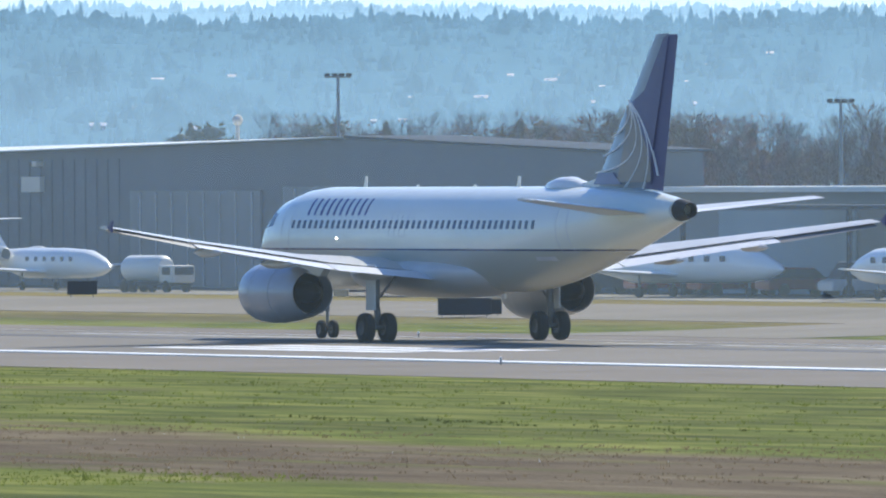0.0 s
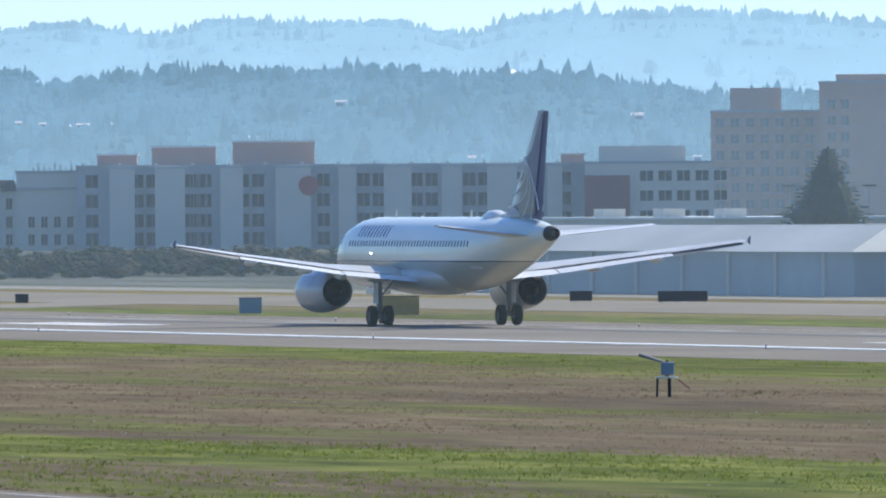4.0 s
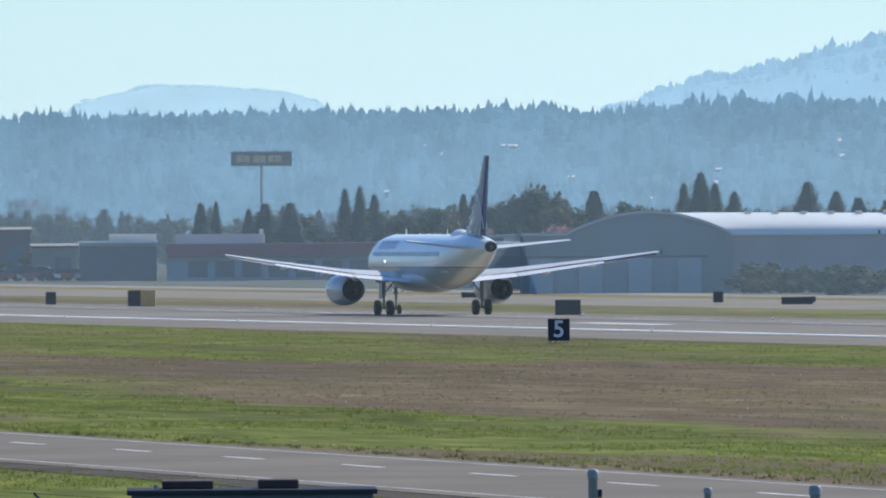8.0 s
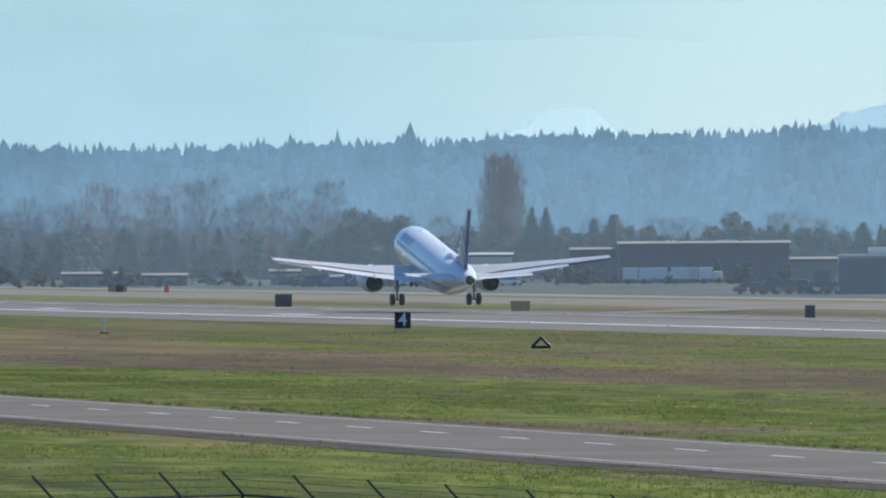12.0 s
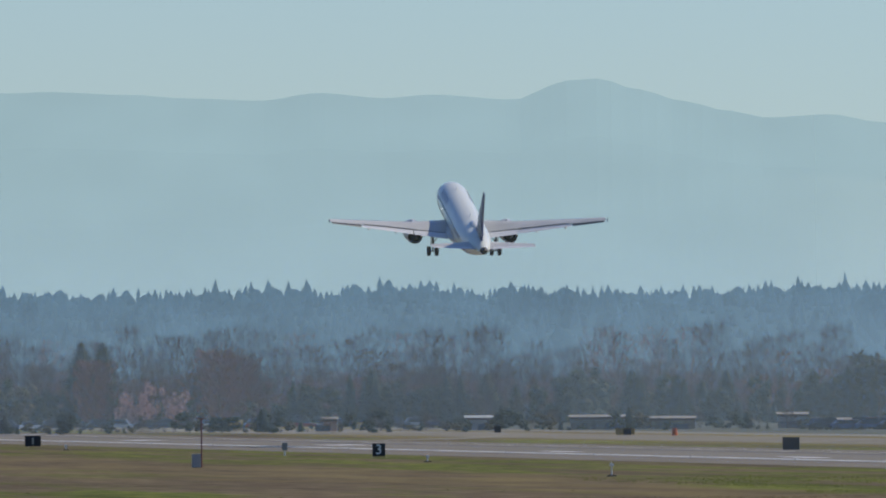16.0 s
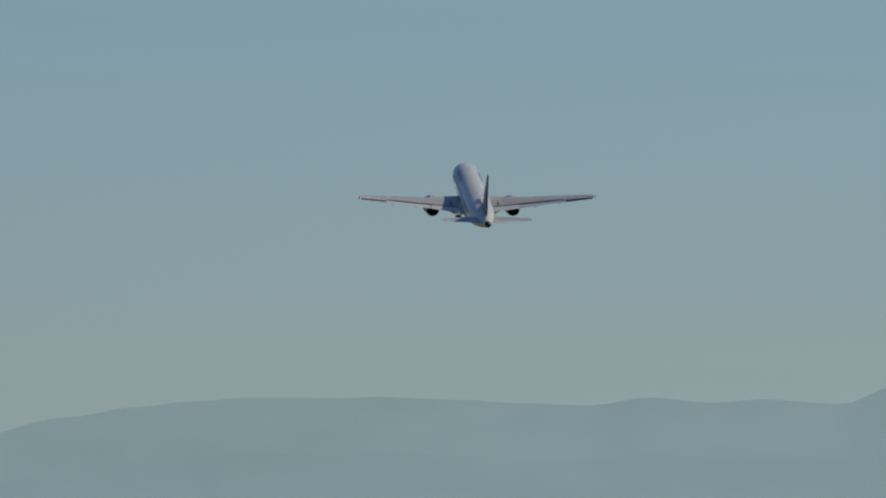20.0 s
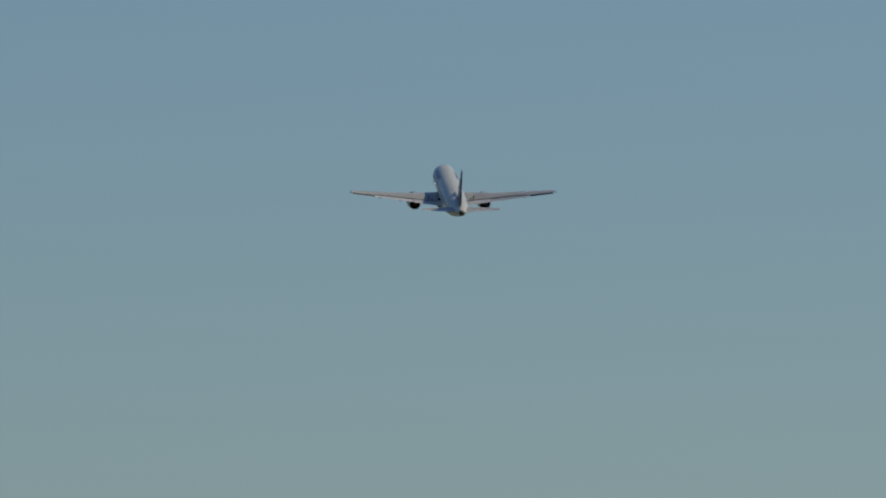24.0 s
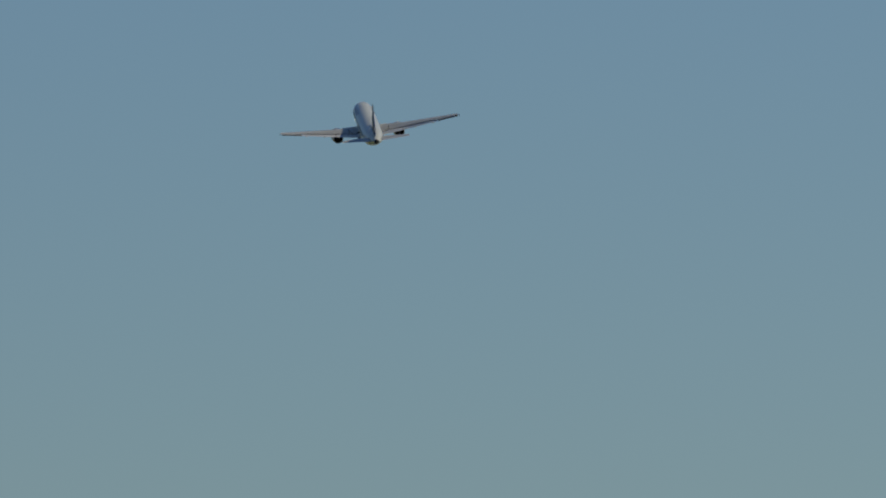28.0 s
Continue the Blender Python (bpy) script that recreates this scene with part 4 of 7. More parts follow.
def windows(parent, x, spots, w, hgt, material, frame_material):
    """Windows on a wall that faces the runway: frame with sill, pane set behind it."""
    key = (round(w, 3), round(hgt, 3), material.name, frame_material.name)
    if key not in WINDOW_CACHE:
        bm = bmesh.new()
        t = min(0.12, w * 0.08)
        for y0, y1, z0, z1 in ((-w / 2 - t, w / 2 + t, hgt / 2, hgt / 2 + t), (-w / 2 - t, w / 2 + t, -hgt / 2 - t, -hgt / 2), (-w / 2 - t, -w / 2, -hgt / 2, hgt / 2), (w / 2, w / 2 + t, -hgt / 2, hgt / 2), (-t / 3, t / 3, -hgt / 2, hgt / 2)):
            box(bm, -0.10, 0.05, y0, y1, z0, z1)
        f = mesh_of("window", fixed(bm), frame_material)
        bm = bmesh.new()
        box(bm, -0.03, 0.04, -w / 2, w / 2, -hgt / 2, hgt / 2)
        WINDOW_CACHE[key] = f, mesh_of("pane", fixed(bm), material)
    f, p = WINDOW_CACHE[key]
    for y, z in spots:
        o = part("window", f, None, parent)
        o.location = (x, y, z)
        part("pane", p, None, o)


def ribs(parent, x, y0, y1, z0, z1, step, material, name="cladding_rib"):
    bm = bmesh.new()
    y = y0 + step / 2
    while y < y1:
        box(bm, x - 0.06, x + 0.02, y - 0.06, y + 0.06, z0, z1)
        y += step
    return part(name, fixed(bm), material, parent, kind="stuff")


# the large dark hangar with its low gable
big = thing("aircraft_hangar", pose(345, 0, 0), "large dark blue-grey hangar with a pale low-pitched roof", "hangar")
profile("wall", big, 0, 6, [(700, 0), (700, 7.55), (733, 8.45), (803, 7.5), (803, 0)], m_blue_wall)
bm = bmesh.new()
loft(bm, [[(-0.9, y, z), (-0.9, y, z + 0.06), (8, y, z + rise), (8, y, z)] for y, z, rise in ((733.0, 8.50, 0.10), (768, 8.03, 0.42), (804, 7.53, 0.62))])
part("roof", fixed(bm), m_white_roof, big, "pale sloping roof sheet")
profile("roof", big, -0.2, 6.5, [(699.5, 7.58), (699.5, 7.72), (732.7, 8.62), (732.7, 8.47)], m_dark_roof)
for y0, y1, z1 in ((744, 762, 5.55), (703, 741, 5.75)):
    d = wall_box("hangar_door", big, -0.15, 0.05, y0, y1, 0, z1, m_grey_door, "tall grey sliding door")
    ribs(d, -0.16, y0, y1, 0.1, z1 - 0.1, 2.2, m_grey_wall, "door_rib")
ribs(big, 0, 763, 803, 0.2, 7.4, 1.6, m_blue_wall)
wall_box("door", big, -0.12, 0.05, 751, 752.4, 0, 2.2, m_dark_roof)
# its lettering as plain bars
y = 796.6
for k in range(12):
    w = 0.72 if k not in (3,) else 0.36
    profile("title_bar", big, -0.14, 0.0, [(y - w, 5.72), (y, 5.72), (y - 0.18, 6.36), (y - w - 0.18, 6.36)], m_digit, "white title bar")
    y -= w + 0.34
wall_box("red_bar", big, -0.14, 0, 783, 795, 4.75, 4.95, m_red, "red bar under the title")
wall_box("white_bar", big, -0.14, 0, 782.5, 786.5, 4.3, 4.45, m_digit)
wall_box("notice_board", big, -0.3, 0, 774.5, 777.2, 5.5, 6.4, m_cream_wall, "pale notice board")
wall_box("wall_lamp", big, -0.5, 0, 774.6, 775.2, 7.0, 7.3, m_cream_wall)
bm = bmesh.new()
tube(bm, (4, 756, 8.2), (4, 756, 9.4), 0.12)
bmesh.ops.create_icosphere(bm, subdivisions=2, radius=0.32, matrix=Matrix.Translation((4, 756, 9.6)))
part("roof_vent", fixed(bm), m_cream_wall, big, "pale roof vent")
annex = thing("hangar_annex", pose(346, 0, 0), "lower grey hangar wing with a flat pale roof edge", "hangar")
wall_box("wall", annex, 0, 8, 610, 699, 0, 5.4, m_grey_door)
wall_box("roof", annex, -1.2, 8.3, 609, 699.3, 5.4, 5.68, m_white_roof, "pale flat roof edge")
for y0, y1 in ((672, 688), (650, 668), (628, 646)):
    wall_box("hangar_door", annex, -0.12, 0.05, y0, y1, 0, 4.4, m_blue_shed, "blue-grey door")
wall_box("canopy", annex, -9, -1.3, 655, 676, 4.55, 4.75, m_dark_roof)
for y in (656, 675):
    wall_box("canopy_post", annex, -8.8, -8.6, y, y + 0.2, 0, 4.55, m_dark_roof)
low = thing("workshop", pose(347, 0, 0), "low dark blue workshop beside the hangar", "workshop")
wall_box("wall", low, 0, 20, 804, 832, 0, 5.2, m_blue_wall)
wall_box("roof", low, -0.3, 20.3, 803.6, 832.4, 5.2, 5.4, m_dark_roof)
# open shelter with a pale fascia, a ribbed sheet wall and a low pale box beside it
yard = thing("yard_wall", pose(347, 0, 0), "ribbed pale grey-green sheet wall of the yard", "wall")
wall_box("wall", yard, 0, 0.5, 885, 910, 0, 4.1, m_green_wall)
ribs(yard, 0, 885, 910, 0, 4.1, 0.9, m_green_wall, "rib")
carport = thing("carport", pose(347, 0, 0), "dark open carport with a deep pale fascia", "carport")
wall_box("back_wall", carport, 5, 5.4, 858, 884.8, 0, 3.6, m_dark_roof)
wall_box("fascia", carport, -0.6, 6, 857, 884.9, 3.55, 4.4, m_dull_wall, "pale fascia")
for y in (858, 866, 874, 882):
    wall_box("post", carport, 0, 0.25, y, y + 0.25, 0, 3.55, m_dark_roof)
crate = thing("container", pose(343.5, 0, 0), "pale blue-white storage container", "container")
wall_box("body", crate, 0, 2.4, 853, 865, 0.15, 2.65, m_green_wall)
wall_box("skid", crate, 0.2, 2.2, 853.2, 864.8, 0, 0.15, m_dark_roof)
ribs(crate, 0, 853, 865, 0.2, 2.6, 0.6, m_green_wall, "rib")


def pitched_hangar(y0, y1, gable, eave, ridge, label):
    """A low hangar: sliding doors under the eave, and a gabled end wing at its near side."""
    g = thing("low_hangar", pose(345, 0, 0), label, "hangar", "low hangars")
    wall_box("wall", g, 0, 14, y0, y1, 0, eave, m_green_wall)
    bm = bmesh.new()
    loft(bm, [[(-0.7, y0 - 3.5, eave - 0.05), (-0.7, y0 - 3.5, eave + 0.08), (7, y0 - gable * 0.62, ridge), (15, y0 - 3.5, eave)], [(-0.7, y1 + 0.5, eave - 0.05), (-0.7, y1 + 0.5, eave + 0.08), (7, y1 + 0.5, ridge), (15, y1 + 0.5, eave)]])
    part("roof", fixed(bm), m_arch_roof, g, "pale weathered roof sheet")
    n = max(2, int((y1 - y0) / 11))
    for k in range(n):
        a, b = y0 + (y1 - y0) * (k + 0.06) / n, y0 + (y1 - y0) * (k + 0.94) / n
        d = wall_box("hangar_door", g, -0.12, 0.05, a, b, 0, eave - 0.45, m_blue_shed, "blue-grey sliding door")
        ribs(d, -0.13, a, b, 0.1, eave - 0.5, (b - a) / 3, m_green_wall, "door_rib")
    wall_box("eave_board", g, -0.3, 0, y0, y1, eave - 0.35, eave - 0.06, m_dull_wall)
    # gabled end
    apex = y0 - gable * 0.38
    profile("gable_wall", g, -0.5, 9, [(y0, 0), (y0, eave), (apex, ridge - 0.12), (y0 - gable, eave + 0.1), (y0 - gable, 0)], m_teal_end, "pale teal gable wall")
    profile("verge_board", g, -0.75, -0.45, [(y0 + 0.3, eave), (apex, ridge - 0.1), (apex, ridge + 0.06), (y0 + 0.3, eave + 0.14)], m_white_roof)
    wall_box("window", g, -0.6, -0.4, y0 - gable * 0.62, y0 - gable * 0.62 + 1.0, 1.4, 1.95, m_glass)
    for k in range(n):
        y = y0 + (y1 - y0) * (k + 0.5) / n
        wall_box("roof_vent", g, 3.0, 3.8, y - 0.7, y + 0.7, eave + 0.72, eave + 0.95, m_dull_wall)
    return g


m_teal_end = mat("pale_teal_cladding", (0.33, 0.42, 0.43), 0.7, 0, 0.5, 0.06, 0.15)
pitched_hangar(955.8, 976, 18, 2.6, 4.2, "low pale green hangar with a teal gable end")
pitched_hangar(991, 1030, 18, 2.7, 4.3, "low pale green hangar with a long weathered roof")
back = thing("rear_hangar", pose(360, 0, 0), "pale-roofed hangar behind, dark open bays below", "hangar", "low hangars")
wall_box("wall", back, 0, 16, 957, 1006, 0, 4.0, m_dull_wall)
bm = bmesh.new()
loft(bm, [[(-0.6, 954, 4.0), (8, 963, 5.1), (16.6, 954, 4.0)], [(-0.6, 1009, 4.0), (8, 1001, 5.1), (16.6, 1009, 4.0)]])
part("roof", fixed(bm), m_arch_roof, back, "pale hipped roof")
# dark panels on the closed wall stand in for the shade inside the bays
for k in range(4):
    wall_box("bay_shade", back, -0.1, 0.05, 959 + 5 * k, 963 + 5 * k, 0, 3.4, m_dark_roof, "dark panel for the shade in an open bay")
for y in (971, 981, 992):
    k = wall_box("roof_vent", back, 6, 7.6, y - 0.9, y + 0.9, 4.8, 5.75, m_cream_wall, "white roof vent")
    wall_box("vent_cap", k, 5.9, 7.7, y - 1.0, y + 1.0, 5.75, 5.85, m_grey_wall)
depot = thing("flat_store", pose(372, 0, 0), "long dark flat-roofed store behind the hangars", "building")
wall_box("wall", depot, 0, 12, 1012, 1085, 0, 4.7, m_blue_wall)
wall_box("roof", depot, -0.3, 12.3, 1011.5, 1085.5, 4.7, 4.95, m_dull_wall)
g = thing("flat_store", pose(385, 0, 0), "low pale flat-roofed store behind the hangars", "building")
wall_box("wall", g, 0, 20, 1130, 1190, 0, 5.3, m_cream_wall)
wall_box("roof", g, -0.4, 20, 1129.5, 1190.5, 5.3, 5.5, m_white_roof)
for k in range(3):
    wall_box("roof_unit", g, 4, 6, 1140 + 16 * k, 1142.6 + 16 * k, 5.5, 6.2, m_cream_wall)


def far_block(name, turn0, turn1, reach, depth, top, wall, label, category="hotel", roof=None):
    """A far building whose face stands square to the bearing of its middle; local x away, y to the left."""
    mid = (turn0 + turn1) / 2
    half = reach * math.tan(radians((turn1 - turn0) / 2))
    p = spot(mid, reach)
    t = thing(name, Matrix.Translation(p) @ Matrix.Rotation(radians(90 - mid), 4, "Z"), label, category)
    wall_box("wall", t, 0, depth, -half, half, 0, top, wall)
    wall_box("roof", t, -0.15, depth, -half - 0.15, half + 0.15, top, top + 0.35, roof or m_grey_wall)
    return t, half


# salmon hotel
t, half = far_block("hotel", 19.611, 20.273, 2600, 30, 22.6, m_pink_wall, "salmon-coloured hotel with rows of teal windows")
spots = [(-half + 1.6 + (k // 2) * 5.0 + (k % 2) * 2.4, 3.2 + 2.95 * s) for s in range(6) for k in range(12) if -half + 1.6 + (k // 2) * 5.0 + (k % 2) * 2.4 < half - 1]
windows(t, 0, spots, 2.0, 1.9, m_teal, m_pink_wall)
windows(t, 0, [(-half + 2.6 + k * 4.9, 20.6) for k in range(6)], 3.6, 1.5, m_teal, m_pink_wall)
bm = bmesh.new()
rows = []
for i in range(9):
    a = math.pi / 2 * i / 8
    y, up = half - 0.1 - 16 * math.sin(a), 4.5 * math.cos(a) + 0.05
    rows.append([(0.5, y, 22.95), (4, y, 22.95 + up * 0.4), (9, y, 22.95 + up * 0.8), (15, y, 22.95 + up), (20, y, 22.95 + up), (20, y, 22.95)])
loft(bm, rows)
part("curved_roof", fixed(bm), m_white_roof, t, "white curved roof")
t, half = far_block("hotel_tower", 19.223, 19.611, 2590, 30, 27.6, m_pink_wall, "salmon-coloured hotel tower with a blank wall")
wall_box("roof_block", t, 4, 10, -half + 2, half - 3, 27.95, 29.2, m_pink_wall)
windows(t, 0, [(half - 2.2 - 2.4 * k, 3.2 + 2.95 * s) for s in range(8) for k in range(2)], 1.4, 1.6, m_teal, m_pink_wall)
t, half = far_block("hotel_wing", 18.791, 19.223, 2610, 30, 22.6, m_pink_wall, "shaded salmon hotel wing with windows")
windows(t, 0, [(-half + 1.8 + 2.7 * k, 3.0 + 2.95 * s) for s in range(7) for k in range(7)], 1.5, 1.6, m_teal, m_pink_wall)
wall_box("roof_block", t, 3, 14, -3, half - 3.5, 22.95, 27.0, m_pink_wall)
t, half = far_block("hotel_annex", 20.29, 20.43, 2605, 20, 12.2, m_pink_wall, "low salmon hotel annex")
t, half = far_block("office", 18.39, 18.79, 2300, 20, 12.6, m_cream_wall, "cream office with a row of dark windows", "office building")
windows(t, 0, [(-half + 1.6 + 2.6 * k, z) for k in range(6) for z in (10.7, 7.4, 4.2)], 1.5, 1.3, m_glass, m_cream_wall)
wall_box("roof_block", t, 3, 12, -half + 5, half, 12.95, 15.3, m_cream_wall)

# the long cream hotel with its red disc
# shade of the recesses between the bays is put into this darker wall colour
m_recess_shade = mat("shaded_recess_render", (0.40, 0.42, 0.43), 0.8, 0, 0.3, 0.06, 0.12)
t, half = far_block("hotel", 16.27, 18.29, 2110, 24, 12.1, m_recess_shade, "long cream hotel with a red disc on its wall")
px = lambda turn: -2110 * math.tan(radians(turn - 17.28))
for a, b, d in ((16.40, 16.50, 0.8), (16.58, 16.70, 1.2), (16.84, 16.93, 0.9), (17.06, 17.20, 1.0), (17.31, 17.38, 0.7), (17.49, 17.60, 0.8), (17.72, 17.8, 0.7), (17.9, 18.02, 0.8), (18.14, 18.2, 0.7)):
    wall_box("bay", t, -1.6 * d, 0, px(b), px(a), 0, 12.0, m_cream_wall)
spots = []
for turn, n in ((16.36, 1), (16.54, 2), (16.75, 2), (16.79, 1), (16.96, 2), (17.02, 1), (17.28, 1), (17.44, 2), (17.65, 2), (17.86, 2), (18.07, 2), (18.24, 1)):
    for k in range(n):
        for z in (10.1, 7.2, 4.3, 1.6):
            spots.append((px(turn) - 2.2 * k + 1.1, z))
windows(t, -0.02, spots, 1.8, 1.9, m_glass, m_grey_wall)
bm = bmesh.new()
spun(bm, [(-0.35, 0.02), (-0.35, 1.45), (0.05, 1.45)], 28, "x", (-1.7, px(17.191), 9.3))
part("disc", fixed(bm), m_red, t, "red disc on the wall")
for a, b, z in ((16.567, 16.821, 15.0), (16.889, 17.215, 15.7), (16.349, 16.507, 13.9), (18.2, 18.29, 13.6)):
    k = wall_box("roof_block", t, 5, 14, px(b), px(a), 12.45, z, m_pink_wall, "brown plant room on the roof")
    wall_box("coping", k, 4.8, 14, px(b) - 0.2, px(a) + 0.2, z, z + 0.25, m_white_roof)
for k in range(14):
    wall_box("roof_lamp", t, -0.1, 0.25, px(16.3 + 0.145 * k), px(16.3 + 0.145 * k) + 0.35, 12.46, 12.75, m_white_roof)
t, half = far_block("hotel_wing", 18.29, 18.80, 2105, 24, 12.2, m_cream_wall, "cream hotel wing with a brick stair tower")
wall_box("stair_tower", t, -0.8, 3, half - 6.5, half + 0.05, 0, 10.5, m_red_band, "red-brown brick stair tower")
windows(t, 0, [(half - 9 - 2.7 * k, z) for k in range(5) for z in (10.4, 7.5, 4.6)], 1.9, 1.5, m_glass, m_cream_wall)
wall_box("roof_block", t, 4, 14, -half + 4, half - 2, 12.55, 14.8, m_cream_wall)
t, half = far_block("hotel_wing", 15.72, 16.03, 2120, 20, 8.7, m_cream_wall, "cream hotel wing with a dark mansard roof")
bm = bmesh.new()
loft(bm, [[(-0.5, -half - 0.4, 8.75), (-0.5, half + 0.4, 8.75), (20, half + 0.4, 8.75), (20, -half - 0.4, 8.75)], [(1.6, -half + 0.4, 10.4), (1.6, half - 0.8, 10.4), (18, half - 0.8, 10.4), (18, -half + 0.4, 10.4)]])
part("mansard_roof", fixed(bm), m_dark_roof, t, "dark mansard roof")
windows(t, 0, [(-half + 1.1 + 1.9 * k, z) for k in range(6) for z in (6.9, 4.2, 1.6)], 0.9, 1.7, m_glass, m_cream_wall)
t, half = far_block("hotel_wing", 16.03, 16.27, 2115, 20, 11.4, m_cream_wall, "cream hotel wing with a stepped parapet")
wall_box("parapet", t, -0.4, 1, -half, half, 9.0, 9.3, m_grey_wall)
windows(t, 0, [(-half + 1.0 + 1.9 * k, z) for k in range(4) for z in (4.2, 1.6)], 0.9, 1.6, m_glass, m_cream_wall)
bm = bmesh.new()
for k in range(9):
    tube(bm, (6, -half + 0.8 * k, 11.5), (6, -half + 0.8 * k, 12.6 + 0.5 * math.sin(k * 2.1)), 0.1, 0.07, 6)
part("roof_aerials", fixed(bm), m_dark_roof, t, "dark roof aerials", kind="stuff")

# blue-grey shed with a pale roof
t = thing("blue_shed", pose(338, 0, 0), "blue-grey shed with a pale pitched roof", "shed")
wall_box("wall", t, 0, 9, 962, 1062, 0, 3.2, m_blue_shed)
bm = bmesh.new()
loft(bm, [[(-0.6, 961, 3.2), (4.5, 967, 5.1), (9.6, 961, 3.2)], [(-0.6, 1063, 3.2), (4.5, 1053, 5.1), (9.6, 1063, 3.2)]])
part("roof", fixed(bm), m_arch_roof, t, "pale pitched roof")
for k in range(9):
    wall_box("pilaster", t, -0.15, 0.05, 968 + 10.5 * k, 968.7 + 10.5 * k, 0, 3.1, m_grey_wall)
# arched hangar
t, half = far_block("arched_hangar", 13.45, 15.43, 1400, 16, 5.45, m_arch_side, "grey hangar with a pale curved roof and dark arched end", "hangar")
ribs(t, 0, -half + 1, half - 21, 0, 5.4, 4.6, m_arch_side, "pilaster")
bm = bmesh.new()
rows = []
for y, c in ((half - 20.5, 1.03), (0, 1.0), (-half + 7, 0.93), (-half + 5, 0.85), (-half + 2.5, 0.48), (-half - 0.2, 0.03)):
    lap = 16 / math.pi if y == half - 20.5 else 0  # the left edge follows the arch
    rows.append([(8 - 8.4 * math.cos(a), y + lap * min(a, math.pi - a), 5.6 + 2.15 * c * math.sin(a)) for a in [math.pi * i / 12 for i in range(13)]])
loft(bm, rows)
part("curved_roof", fixed(bm), m_white_roof, t, "white curved roof sheet", True)
arch = [(half - 0.1, 0), (half - 0.1, 5.7)] + [(half - 4.5 - 16 * i / 16, 5.72 + 2.12 * math.sin(math.pi * i / 16) ** 0.85) for i in range(17)] + [(half - 20.5, 0)]
profile("arched_end", t, -0.4, 0.3, arch, m_arch_wall, "grey-green arched end wall")
rim = [(y, z + 0.16) for y, z in arch[1:-1]] + [(y, z - 0.1) for y, z in arch[1:-1]][::-1]
profile("arch_rim", t, -0.6, 0.2, rim, m_grey_wall, "pale rim along the arch")
for k in range(7):
    wall_box("hangar_door", t, -0.6, -0.38, half - 3.2 - 2.4 * k, half - 0.9 - 2.4 * k, 0, 3.4, m_teal_door if k % 2 else m_blue_shed, "blue-grey hangar door leaf")
wall_box("door_head", t, -0.65, -0.35, half - 18.2, half - 0.5, 3.4, 3.65, m_blue_wall)
for k in range(8):
    wall_box("roof_vent", t, 5, 5.7, -half + 7 + 2.7 * k, -half + 7.7 + 2.7 * k, 7.3, 7.88, m_cream_wall)
for k in range(3):
    wall_box("lamp_bracket", t, -0.5, 0.1, -half + 3 + 5.2 * k, -half + 3.2 + 5.2 * k, 5.6, 6.0, m_dark_roof)
t = thing("shed", pose(352, 0, 0), "grey shed with a flat pale roof", "shed")
wall_box("wall", t, 0, 7, 1452, 1520, 0, 4.6, m_grey_door)
wall_box("roof", t, -0.5, 7.5, 1451, 1521, 4.6, 4.85, m_white_roof)
# dark panel on the wall in place of the shaded inside
wall_box("opening_shade", t, -0.1, 0.1, 1470, 1495, 0, 3.4, m_blue_wall, "dark panel for the shade in the open front")
# purple-red fascia building and the sheds next to it
t, half = far_block("terminal_shed", 12.045, 13.02, 1770, 20, 2.9, m_blue_shed, "long low building with a dark red fascia")
wall_box("fascia", t, -1.2, 20, -half, half, 2.9, 4.55, m_red_band, "dark red fascia")
for k in range(8):
    wall_box("wall_panel", t, -0.1, 0.1, -half + 2 + 3.3 * k, -half + 4.4 + 3.3 * k, 0.4, 2.4, m_blue_wall)
wall_box("roof_block", t, 6, 14, half - 12, half - 1, 4.55, 5.7, m_cream_wall, "pale roof block")
wall_box("chimney", t, 7, 7.5, 3.2, 3.7, 4.55, 6.3, m_white_roof)
t, half = far_block("shed", 11.70, 12.005, 1780, 18, 4.3, m_blue_wall, "dark shed with a pale roof edge", "shed")
wall_box("roof_sheet", t, -0.8, 18, -half - 0.2, half + 0.2, 4.66, 4.9, m_white_roof, "pale roof sheet")
wall_box("roof_block", t, 8, 14, -half, half - 3.6, 4.9, 5.8, m_cream_wall)
wall_box("doorway", t, -0.1, 0.1, -half + 1, -half + 4, 0, 2.8, m_blue_wall)
t, half = far_block("shed", 13.05, 13.39, 1670, 18, 5.1, m_arch_wall, "grey-green shed with a dark panel for the shade in the open front", "shed")
# the shaded inside is a dark panel laid on the wall
wall_box("opening_shade", t, -0.1, 0.1, -half + 0.5, half - 0.6, 0, 3.3, m_blue_wall, "dark panel for the shade in the open front")
u, _ = far_block("store_building", 13.385, 13.475, 1660, 14, 5.2, m_cream_wall, "pale narrow store between the hangars", "building")
wall_box("door", u, -0.1, 0.1, -0.8, 0.8, 0, 2.2, m_grey_door)
for k in range(7):
    profile("skylight", t, 3, 6, [(half - 1 - 1.1 * k, 5.46), (half - 0.6 - 1.1 * k, 5.46), (half - 1.4 - 1.1 * k, 5.8)], m_white_roof)
